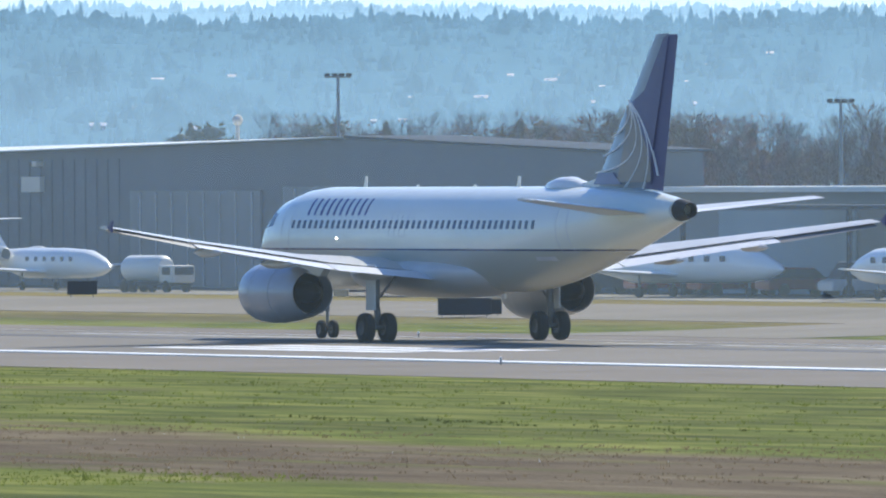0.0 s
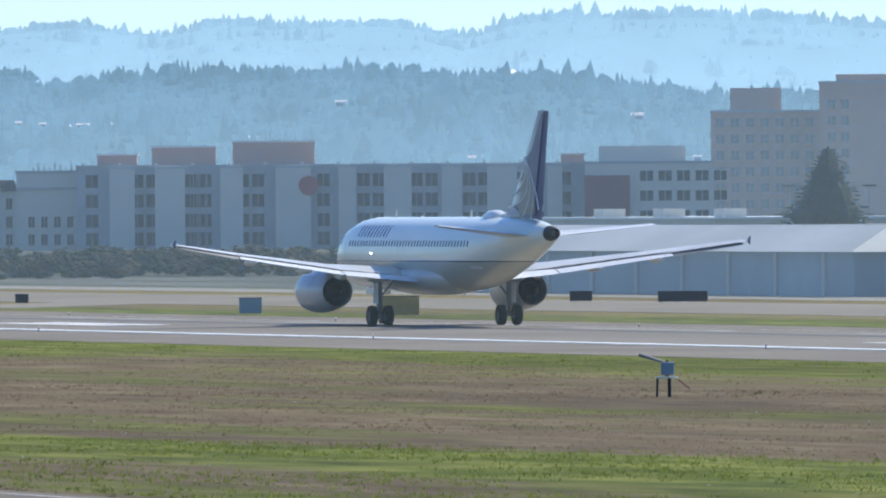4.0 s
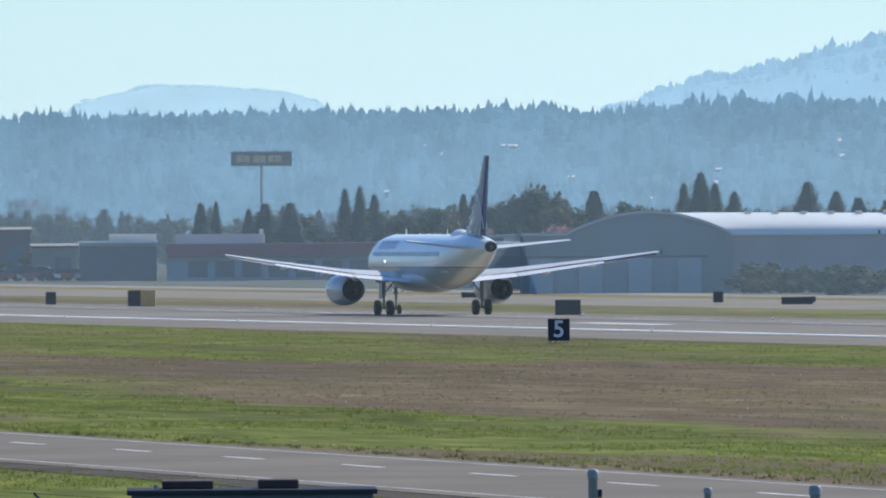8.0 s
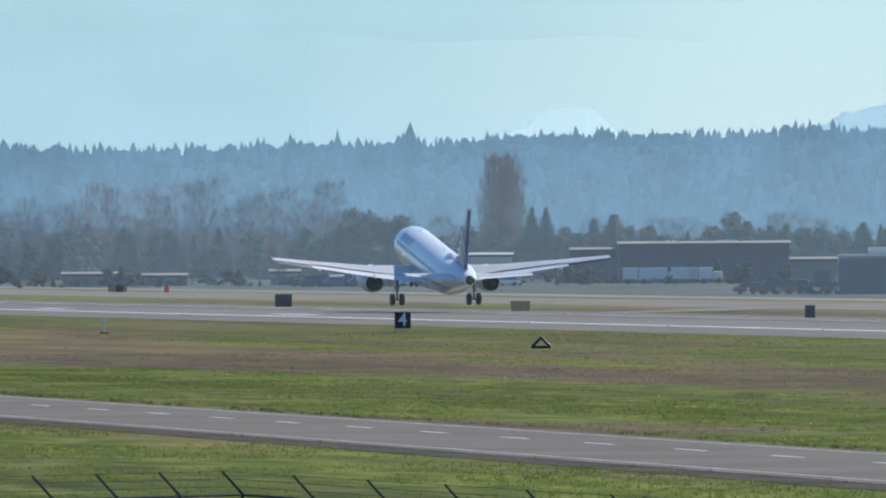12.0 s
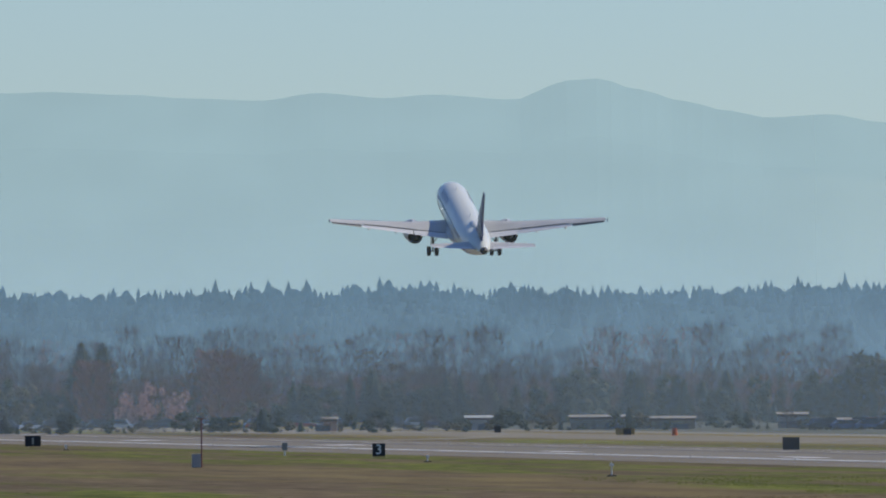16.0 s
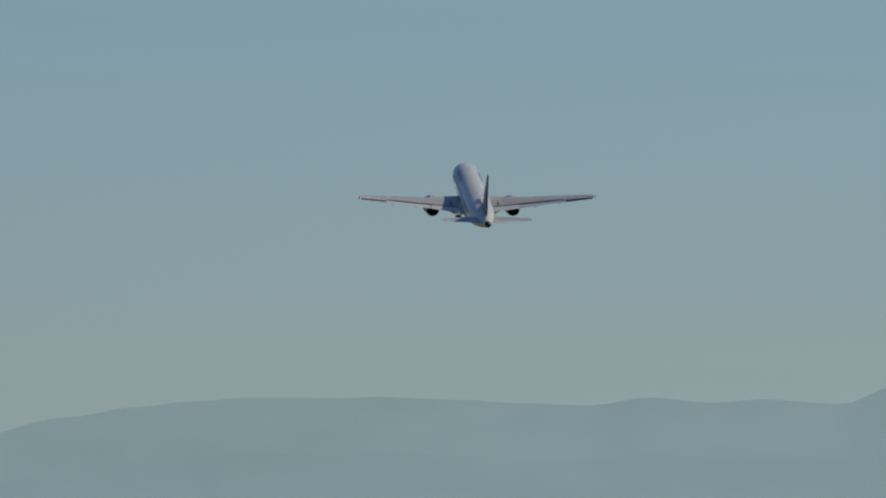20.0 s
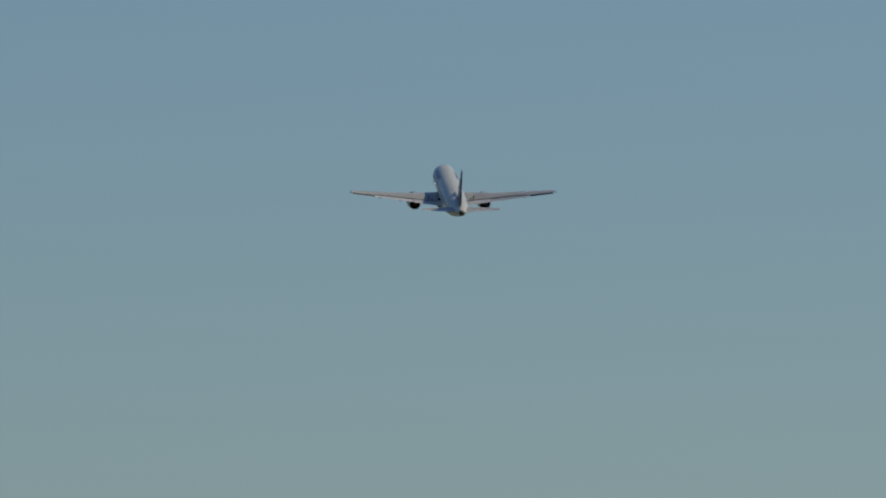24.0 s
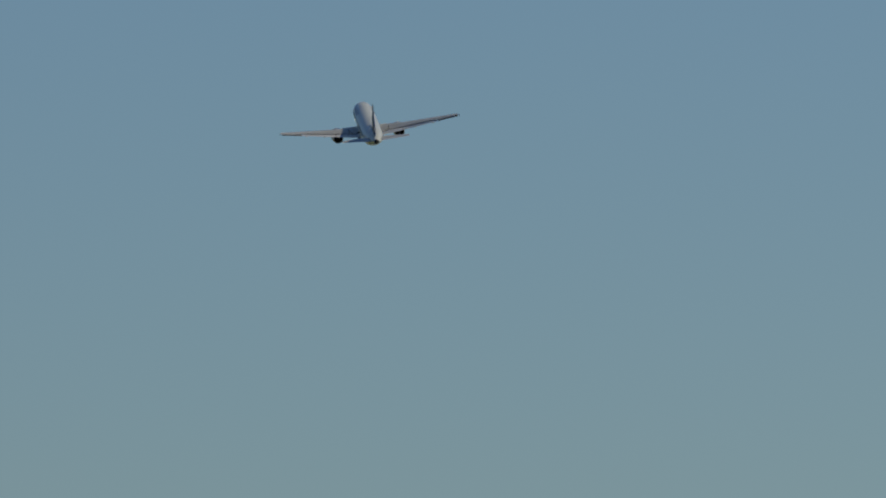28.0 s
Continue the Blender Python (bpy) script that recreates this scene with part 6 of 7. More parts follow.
t = thing("distance_sign", pose(195.5, 1722, 0, 0, 0, -6), "dark runway sign far down the runway", "runway sign", "distance signs")
part("sign_box", bevelled(-0.95, 0.95, -0.14, 0.14, 0.16, 1.44, 0.02), m_sign, t)
part("figure_bar", bevelled(-0.12, 0.12, -0.16, -0.13, 0.4, 1.2, 0.01), m_old_line, t, "pale bar")
for dx in (-0.5, 0.5):
    bm = bmesh.new()
    tube(bm, (dx, 0, 0), (dx, 0, 0.2), 0.035)
    part("leg", fixed(bm), m_post, t)

# edge lamps of the runway
lamp_stem = bmesh.new()
tube(lamp_stem, (0, 0, 0), (0, 0, 0.18), 0.035, 0.03, 8)
lamp_stem = mesh_of("stem", fixed(lamp_stem), m_post)
lamp_glass = bmesh.new()
bmesh.ops.create_icosphere(lamp_glass, subdivisions=1, radius=0.06, matrix=Matrix.Translation((0, 0, 0.22)))
lamp_glass = mesh_of("lamp_glass", lamp_glass, m_digit)
y = 330
while y < 2400:
    for x in (RUN - 27.5, RUN + 27.5):
        t = thing("runway_edge_lamp", pose(x, y, lie(x) + 0.02), "small white runway edge lamp", "runway lamp", "runway edge lamps")
        part("stem", lamp_stem, None, t)
        part("lamp_glass", lamp_glass, None, t)
    y += 61

# perimeter fence with slanted arms and barbed wire
fence = thing("perimeter_fence", pose(50, 0, 0), "wire perimeter fence with slanted arms and barbed strands", "fence")
bm = bmesh.new()
tube(bm, (0, 0, 0), (0, 0, 1.66), 0.04, 0.035, 8)
tube(bm, (0, 0, 1.64), (-0.45, 0, 2.14), 0.03, 0.024, 6)
post_mesh = mesh_of("fence_post", fixed(bm), m_dark_roof)
# the fence runs up the field to a corner, then turns back to the left
CORNER = Vector((0.2, 305.8, 0))
runs = [(CORNER, Vector((4.95, 236, 0)), 6.6), (CORNER, Vector((-16.0, 293.5, 0)), 1.95)]
for a, b, gap in runs:
    way = (b - a).normalized()
    for k in range(int((b - a).length / gap) + 1):
        o = part("fence_post", post_mesh, None, fence)
        o.location = a + way * gap * k
    for dx, z, r, name, m in ((-0.14, 1.80, 0.006, "barbed_strand", m_dark_roof), (-0.30, 1.97, 0.006, "barbed_strand", m_dark_roof), (-0.44, 2.13, 0.006, "barbed_strand", m_dark_roof), (0, 1.62, 0.03, "top_rail", m_dark_roof)):
        bm = bmesh.new()
        tube(bm, a + Vector((dx, 0, z)), b + Vector((dx, 0, z)), r, r, 6)
        part(name, fixed(bm), m, fence)
    bm = bmesh.new()
    for z in [0.25 * k for k in range(1, 7)]:
        tube(bm, a + Vector((0, 0, z)), b + Vector((0, 0, z)), 0.006, 0.006, 4)
    part("mesh_wire", fixed(bm), m_post, fence, kind="stuff")
for turn, z, w in ((13.734, 3.45, 0.085), (14.19, 3.30, 0.06), (14.617, 3.43, 0.085)):
    p = spot(turn, 50 / math.sin(radians(turn)))
    t = thing("gate_post", Matrix.Translation(p), "weathered grey steel gate post with a rounded cap", "post", "gate posts")
    bm = bmesh.new()
    tube(bm, (0, 0, 0), (0, 0, z - w), w * 0.85, w * 0.85, 12)
    part("post", fixed(bm), m_shade_grey, t)
    bm = bmesh.new()
    spun(bm, [(z - w * 1.6, w * 1.05), (z - w * 0.6, w * 1.05), (z - w * 0.2, w * 0.8), (z, 0.01)], 14, "z")
    part("cap", fixed(bm), m_post, t, "pale rounded cap", True)
    part("hinge", bevelled(w * 0.7, w * 1.5, -0.04, 0.04, z - 0.42, z - 0.30, 0.01), m_dark_roof, t)
m_rust = mat("rusty_brown_paint", (0.085, 0.06, 0.05), 0.8, 0, 6, 0.3, 0.4)
t = thing("equipment_shelter", pose(50.02, 227.95, 0, 0, 0, -12), "dark equipment shelter with two flat roof units", "shelter")
part("body", bevelled(-1.95, 1.95, -1.2, 1.2, 0, 2.72, 0.04), m_blue_wall, t)
part("roof", bevelled(-2.02, 2.02, -1.25, 1.25, 2.70, 2.78, 0.015), m_dark_roof, t)
part("roof_unit", bevelled(-1.45, -0.62, -0.5, 0.5, 2.78, 2.92, 0.03), m_rust, t, "rusty brown roof unit")
part("roof_unit", bevelled(0.1, 0.76, -0.5, 0.5, 2.78, 2.93, 0.03), m_rust, t, "rusty brown roof unit")
bm = bmesh.new()
tube(bm, (-1.55, -1.0, 2.75), (-1.55, -1.0, 2.86), 0.04)
part("roof_light", fixed(bm), m_post, t)

# ---- grass clumps and weeds ----
def dry_belt(x, y):
    """Whether a place lies in the dry brown belt of the field."""
    wander = 9 * noise.noise(Vector((x * 0.05, y * 0.012, 3)))
    far_edge = float(np.interp(y, (310, 420, 520, 620, 720, 820, 930, 1060), (161, 169, 180, 189, 165, 150, 158, 165)))
    near_edge = float(np.interp(y, (310, 370, 440, 600, 740, 830, 920), (136, 127, 116, 123, 129, 128, 112)))
    return near_edge < x + wander < far_edge


def clumps(name, x0, x1, y0, y1, n, hgt, material, label, seed, clump_of=5, zone=None):
    """Tufts of leaning blades, in loose patches. zone: only in (True) or out of (False) the dry belt."""
    rnd = random.Random(seed)
    verts, faces = [], []
    made = 0
    while made < n:
        x, y = rnd.uniform(x0, x1), rnd.uniform(y0, y1)
        if zone is not None and dry_belt(x, y) != zone:
            continue
        if noise.noise(Vector((x * 0.12, y * 0.05, seed))) + 0.25 * noise.noise(Vector((x * 0.7, y * 0.3, 2))) < rnd.uniform(-0.35, 0.25):
            continue
        made += 1
        s = hgt * rnd.uniform(0.4, 1.4)
        for _ in range(clump_of):
            a = rnd.random() * 6.283
            dx, dy = math.cos(a) * s * 0.16, math.sin(a) * s * 0.16
            ox, oy = x + rnd.uniform(-1, 1) * s * 1.3, y + rnd.uniform(-1, 1) * s * 1.3
            lx, ly = rnd.uniform(-0.5, 0.5) * s, rnd.uniform(-0.5, 0.5) * s
            h = s * rnd.uniform(0.6, 1.1)
            i = len(verts)
            verts += [(ox - dx, oy - dy, 0), (ox + dx, oy + dy, 0), (ox + lx + dx * 0.5, oy + ly, h * 0.7), (ox + lx * 1.3, oy + ly * 1.3, h)]
            faces.append((i, i + 1, i + 2, i + 3))
    me = bpy.data.meshes.new(name)
    me.from_pydata(verts, [], faces)
    me.materials.append(material)
    return tagged(part(name, me, None), label, "grass", "", "stuff")


m_blade = leafy("green_grass_blades", (0.20, 0.245, 0.06), 0.35, 0.65)
m_dry = leafy("dry_grass_blades", (0.25, 0.195, 0.125), 0.35, 0.65)
m_weed = leafy("dark_weeds", (0.10, 0.12, 0.04), 0.3, 0.55)
clumps("grass_tufts", 55, 83, 240, 640, 20000, 0.085, m_blade, "green grass tufts beside the road", 1)
clumps("grass_tufts", 98.5, 140, 290, 800, 24000, 0.085, m_blade, "green grass tufts on the airfield", 2, 5, False)
clumps("dry_grass", 105, 195, 280, 900, 24000, 0.07, m_dry, "dry brown grass tufts on the airfield", 3, 5, True)
clumps("grass_tufts", 145, 204.5, 290, 1100, 16000, 0.08, m_blade, "green grass tufts beside the runway", 4, 5, False)
clumps("verge_weeds", 97.4, 99.2, 320, 760, 900, 0.09, m_weed, "dark weeds along the road's edge", 5, 8)
clumps("field_weeds", 168.5, 170.5, 300, 520, 330, 0.09, m_weed, "dark weeds in a row across the grass", 6, 8)
clumps("verge_weeds", 83.6, 84.6, 330, 900, 400, 0.09, m_dry, "dry weeds along the road's edge", 7, 5)
clumps("field_weeds", 100, 200, 330, 1000, 110, 0.09, m_weed, "scattered dark weeds in the grass", 10, 9)
clumps("white_flowers", 100, 165, 300, 800, 330, 0.06, m_digit, "scattered tiny white flowers in the grass", 9, 2)


def hull_paint():
    """White above, a thin blue line, pale grey belly with streaks of grime."""
    m = mat("hull_paint", (0.87, 0.875, 0.745), 0.27, 0, 0.9, 0.03, 0.05, coat=0.35)
    n, l = m.node_tree.nodes, m.node_tree.links
    b = n["Principled BSDF"]
    old = b.inputs["Base Color"].links[0].from_socket
    co, sep = n.new("ShaderNodeTexCoord"), n.new("ShaderNodeSeparateXYZ")
    l.new(co.outputs["Object"], sep.inputs[0])
    ramp = n.new("ShaderNodeValToRGB")
    ramp.color_ramp.interpolation = "CONSTANT"
    e = ramp.color_ramp.elements
    e[0].position, e[0].color = 0.0, (0.60, 0.595, 0.59, 1)
    e[1].position, e[1].color = 0.565, (0.04, 0.06, 0.18, 1)
    e.new(0.577).color = (1, 1, 1, 1)
    scale = n.new("ShaderNodeMath")
    scale.operation, scale.inputs[1].default_value = "DIVIDE", 6.0
    l.new(sep.outputs["Z"], scale.inputs[0])
    l.new(scale.outputs[0], ramp.inputs["Fac"])
    mix = n.new("ShaderNodeMix")
    mix.data_type, mix.blend_type = "RGBA", "MULTIPLY"
    mix.inputs["Factor"].default_value = 1
    l.new(old, mix.inputs["A"])
    l.new(ramp.outputs["Color"], mix.inputs["B"])
    l.new(mix.outputs["Result"], b.inputs["Base Color"])
    return m


m_hull = hull_paint()
NOSE = 17.71
HULL = [(0.0, 0.06, 3.50, 3.38), (0.12, 0.34, 3.76, 3.08), (0.4, 0.64, 4.02, 2.78), (1.0, 1.02, 4.42, 2.42), (2.0, 1.44, 5.02, 2.08), (3.0, 1.69, 5.50, 1.92),
        (4.5, 1.88, 5.79, 1.82), (6.0, 1.97, 5.90, 1.77), (10, 1.975, 5.90, 1.76), (15, 1.975, 5.90, 1.76), (20, 1.975, 5.90, 1.76), (23.5, 1.975, 5.90, 1.77),
        (25.2, 1.965, 5.90, 1.90), (27, 1.92, 5.90, 2.18), (29, 1.80, 5.89, 2.60), (31, 1.60, 5.87, 3.06), (33, 1.30, 5.80, 3.55), (34.6, 0.99, 5.68, 3.95),
        (35.8, 0.74, 5.53, 4.27), (36.75, 0.54, 5.38, 4.52)]


AFT = 1.014  # the tail runs a little longer than the book length
HULL = [(s if s < NOSE else NOSE + (s - NOSE) * AFT, w, a, b) for s, w, a, b in HULL]


def aft(s):
    return s if s < 24 else NOSE + (s - NOSE) * AFT + (0.25 if s > 28.5 else 0)


def hull_at(s):
    for a, b in zip(HULL, HULL[1:]):
        if a[0] <= s <= b[0]:
            k = (s - a[0]) / (b[0] - a[0])
            return [p + (q - p) * k for p, q in zip(a, b)]
    return HULL[-1]


def hull_point(s, z, side, out=0.0):
    """On the skin at station s from the nose and height z, out metres proud; with the skin's tilt."""
    _, w, top, bot = hull_at(s)
    mid, half = (top + bot) / 2, (top + bot) / 2 - bot
    k = max(-1, min(1, (z - mid) / half))
    x = w * math.sqrt(max(0, 1 - k * k))
    return Vector((side * (x + out), NOSE - s, z)), math.asin(k)


def hull():
    bm = bmesh.new()
    rings = []
    for s, w, top, bot in HULL:
        mid, half = (top + bot) / 2, (top - bot) / 2
        rings.append([(w * math.sin(2 * math.pi * i / 48), NOSE - s, mid + half * math.cos(2 * math.pi * i / 48)) for i in range(48)])
    loft(bm, rings)
    return fixed(bm)


def foil(bm, root, tips):
    """Skins a wing through sections of (leading point, trailing point, thickness), with an aerofoil's outline."""
    rings = []
    shape = [(0, 0), (0.04, 0.36), (0.15, 0.78), (0.35, 1.0), (0.6, 0.74), (0.85, 0.28), (1, 0.03), (0.85, -0.10), (0.6, -0.36), (0.35, -0.62), (0.15, -0.56), (0.04, -0.30)]
    for lead, trail, thick, up in [root] + tips:
        lead, trail, up = Vector(lead), Vector(trail), Vector(up)
        rings.append([lead + (trail - lead) * c + up * (t * thick * 0.55) for c, t in shape])
    loft(bm, rings)
    return fixed(bm)


def st(x, s, z):
    return (x, NOSE - aft(s), z)


WINGS = []


def wing(plane, side):
    up = (0, 0, 1)
    box_s = [((1.7, 11.9, 2.75), (1.7, 17.9, 2.45), 0.85), ((6.3, 14.55, 3.05), (6.3, 18.3, 2.93), 0.52), ((11.6, 17.3, 3.72), (11.6, 19.5, 3.64), 0.31), ((16.7, 19.95, 4.42), (16.7, 21.35, 4.38), 0.15)]
    sec = [(st(side * a[0], a[1], a[2]), st(side * b[0], b[1], b[2]), t, up) for a, b, t in box_s]
    w = part("wing", foil(bmesh.new(), sec[0], sec[1:]), m_grey_wing, plane, "grey swept wing", True)
    # flaps let down for take-off
    for x0, x1, s0, s1, z0, z1, c0, c1, drop, name in ((2.0, 6.25, 17.45, 17.7, 2.62, 2.97, 1.75, 1.5, 0.27, "inboard_flap"), (6.35, 12.7, 17.65, 19.25, 2.97, 3.80, 1.45, 0.95, 0.24, "outboard_flap")):
        a = (st(side * x0, s0 + 0.35, z0 - 0.06), st(side * x0, s0 + 0.25 + c0, z0 - 0.06 - drop * c0 / 1.5), 0.14, up)
        b = (st(side * x1, s1 + 0.3, z1 - 0.04), st(side * x1, s1 + 0.2 + c1, z1 - 0.04 - drop * c1 / 1.5), 0.09, up)
        part(name, foil(bmesh.new(), a, [b]), m_flap, w, "pale lowered flap", True)
    a = (st(side * 12.8, 19.55, 3.78), st(side * 12.8, 20.35, 3.58), 0.12, up)
    b = (st(side * 16.5, 20.75, 4.33), st(side * 16.5, 21.45, 4.20), 0.08, up)
    # the aileron's shade is put into its dark grey colour
    part("aileron", foil(bmesh.new(), a, [b]), m_shade_grey, w, "aileron coloured dark grey for its shade", True)
    # dark strip in place of the shade between the wing and its lowered flaps
    for p, q, s0, s1, z0, z1 in ((2.0, 6.3, 17.75, 18.05, 2.52, 2.94), (6.3, 12.75, 18.05, 19.6, 2.94, 3.80)):
        part("flap_gap_shade", foil(bmesh.new(), (st(side * p, s0 - 0.3, z0 + 0.02), st(side * p, s0 + 0.18, z0 + 0.06), 0.06, up), [(st(side * q, s1 - 0.3, z1 + 0.01), st(side * q, s1 + 0.15, z1 + 0.05), 0.045, up)]), m_dark, w, "dark strip for the shade before the flap", True)
    # slats along the leading edge
    a = (st(side * 6.9, 14.62, 3.02), st(side * 6.9, 15.2, 3.17), 0.20, up)
    b = (st(side * 16.3, 19.55, 4.28), st(side * 16.3, 19.9, 4.40), 0.10, up)
    part("slat", foil(bmesh.new(), a, [b]), m_metal, w, "bright metal slat", True)
    for x, s, z, ln in ((4.1, 16.2, 2.42, 3.4), (8.5, 17.0, 2.92, 3.3), (11.9, 18.2, 3.40, 2.7)):
        bm = bmesh.new()
        spun(bm, [(0, 0.02), (-0.25 * ln, 0.17), (-0.55 * ln, 0.19), (-0.85 * ln, 0.10), (-ln, 0.015)], 10, "y", st(side * x, s, z))
        part("flap_fairing", fixed(bm), m_grey_wing, w, "", True)
    # upright fence at the tip
    bm = bmesh.new()
    o = side * 16.85
    out = [(21.0, 4.42), (21.2, 4.52), (21.45, 4.68), (21.5, 4.68), (21.42, 4.40), (21.46, 4.24), (21.4, 4.22), (21.2, 4.32)]
    loft(bm, [[(o - 0.035, NOSE - s, z) for s, z in out], [(o + 0.035, NOSE - s, z) for s, z in out]])
    part("wingtip_fence", fixed(bm), m_navy, w, "dark blue wingtip fence")
    WINGS.append((w, side))


def engine(plane, side):
    cx, cz, s0 = side * 5.75, 1.76, 11.25
    bm = bmesh.new()
    y = lambda s: NOSE - s0 - s
    spun(bm, [(y(0.45), 0.80), (y(0.12), 0.92), (y(0.0), 0.99), (y(0.05), 1.06), (y(0.4), 1.15), (y(1.2), 1.21), (y(2.2), 1.20), (y(3.2), 1.10), (y(4.2), 0.99), (y(4.75), 0.88), (y(4.73), 0.85), (y(3.9), 0.86)], 32, "y", (cx, 0, cz))
    e = part("engine", fixed(bm), m_nacelle, plane, "grey engine nacelle", True)
    bm = bmesh.new()
    spun(bm, [(y(0.03), 0.985), (y(-0.02), 1.0), (y(0.02), 1.045), (y(0.16), 1.088)], 32, "y", (cx, 0, cz))
    part("intake_lip", fixed(bm), m_metal, e, "polished intake lip", True)
    bm = bmesh.new()
    spun(bm, [(y(0.5), 0.78), (y(0.55), 0.02)], 32, "y", (cx, 0, cz))
    spun(bm, [(y(0.15), 0.02), (y(0.3), 0.14), (y(0.54), 0.22)], 16, "y", (cx, 0, cz))
    part("fan", fixed(bm), m_dark, e, "", True)
    bm = bmesh.new()
    spun(bm, [(y(3.9), 0.85), (y(4.0), 0.45), (y(4.9), 0.36), (y(5.35), 0.04)], 24, "y", (cx, 0, cz))
    part("exhaust_cone", fixed(bm), m_dark, e, "dark exhaust cone", True)
    bm = bmesh.new()
    prof = [(0.8, 1.15), (1.6, 1.42), (3.4, 1.52), (6.2, 0.98), (5.7, 0.65), (4.4, 0.80), (2.2, 0.95)]
    loft(bm, [[(cx - d, y(s), cz + z) for s, z in prof] for d in (-0.16, 0.16)])
    part("pylon", fixed(bm), m_white, e)
    for k in (1.25, 2.9):
        bm = bmesh.new()
        r = 1.212 if k < 2 else 1.142
        spun(bm, [(y(k), r), (y(k), r + 0.004), (y(k + 0.03), r + 0.004), (y(k + 0.03), r - 0.01)], 32, "y", (cx, 0, cz))
        part("cowl_seam", fixed(bm), m_seam, e)
    return e


def wheel_mesh(r, w):
    bm = bmesh.new()
    spun(bm, [(-w * 0.5, r * 0.52), (-w * 0.5, r * 0.8), (-w * 0.42, r * 0.94), (-w * 0.2, r), (w * 0.2, r), (w * 0.42, r * 0.94), (w * 0.5, r * 0.8), (w * 0.5, r * 0.52)], 24, "x")
    t = mesh_of("tyre", fixed(bm), m_tyre)
    bm = bmesh.new()
    spun(bm, [(-w * 0.36, 0.02), (-w * 0.4, r * 0.3), (-w * 0.46, r * 0.53), (w * 0.46, r * 0.53), (w * 0.4, r * 0.3), (w * 0.36, 0.02)], 16, "x")
    return t, mesh_of("rim", fixed(bm), m_rim)


MAIN_TYRE, MAIN_RIM = wheel_mesh(0.585, 0.43)
NOSE_TYRE, NOSE_RIM = wheel_mesh(0.38, 0.23)


def main_gear(plane, side):
    """The leg turns about its top; its parts hang from there."""
    bm = bmesh.new()
    tube(bm, (0, 0, 0), (0, 0, -1.35), 0.15, 0.14, 12)
    tube(bm, (0, 0, -1.3), (0, 0, -2.15), 0.095, 0.095, 10)
    tube(bm, (-0.5, 0, -2.13), (0.5, 0, -2.13), 0.09, 0.09, 10)
    tube(bm, (0, -0.05, -0.15), (-side * 1.15, 0.05, 0.05), 0.07, 0.06, 8)
    tube(bm, (0, 0, -1.1), (-side * 0.95, 0.0, 0.0), 0.06, 0.05, 8)
    leg = part("main_gear_leg", fixed(bm), m_gear, plane, "grey main landing gear leg", True)
    bm = bmesh.new()
    for a, b in (((0, -0.17, -1.2), (0, -0.34, -1.55)), ((0, -0.34, -1.55), (0, -0.1, -2.05))):
        tube(bm, a, b, 0.05, 0.04, 8)
    part("torque_link", fixed(bm), m_gear, leg, "", True)
    part("gear_door", bevelled(side * 0.22, side * 0.27, -0.42, 0.38, -1.45, 0.35, 0.01), m_white, leg, "white leg door")
    for dx in (-0.47, 0.47):
        for me, name in ((MAIN_TYRE, "tyre"), (MAIN_RIM, "rim")):
            o = part(name, me, None, leg, smooth=True)
            o.location = (dx, 0, -2.13)
    return leg


def nose_gear(plane):
    bm = bmesh.new()
    tube(bm, (0, 0, 0), (0, 0, -1.1), 0.11, 0.10, 10)
    tube(bm, (0, 0, -1.1), (0, 0, -1.82), 0.065, 0.065, 10)
    tube(bm, (-0.28, 0, -1.82), (0.28, 0, -1.82), 0.06, 0.06, 8)
    tube(bm, (0, 0, -0.85), (0, 0.95, 0.1), 0.05, 0.05, 8)
    leg = part("nose_gear_leg", fixed(bm), m_gear, plane, "grey nose landing gear leg", True)
    for dx in (-0.26, 0.26):
        for me, name in ((NOSE_TYRE, "tyre"), (NOSE_RIM, "rim")):
            o = part(name, me, None, leg, smooth=True)
            o.location = (dx, 0, -1.82)
        part("gear_door", bevelled(dx * 2.0 - 0.015, dx * 2.0 + 0.015, -0.9, 0.45, -0.5, 0.1, 0.008), m_white, leg, "white bay door")
    bm = bmesh.new()
    box(bm, -0.2, 0.2, 0.1, 0.2, -0.62, -0.48)
    part("taxi_light", bm, m_rim, leg)
    return leg


def strip(side, s0, s1, z0, z1, out=0.008, n=10, wide=0.03):
    """A thin proud outline on the hull's skin: a door's seam."""
    bm = bmesh.new()

    def ribbon(a, b):
        pts = []
        for i in range(n + 1):
            k = i / n
            pts.append((a[0] + (b[0] - a[0]) * k, a[1] + (b[1] - a[1]) * k))
        up = abs(b[1] - a[1]) > abs(b[0] - a[0])
        rows = []
        for s, z in pts:
            d = wide / 2
            lo, hi = ((s - d, z), (s + d, z)) if up else ((s, z - d), (s, z + d))
            rows.append([hull_point(*lo, side, -0.01)[0], hull_point(*lo, side, out)[0], hull_point(*hi, side, out)[0], hull_point(*hi, side, -0.01)[0]])
        loft(bm, rows)
    ribbon((s0, z0), (s0, z1))
    ribbon((s1, z0), (s1, z1))
    ribbon((s0, z0), (s1, z0))
    ribbon((s0, z1), (s1, z1))
    return fixed(bm)


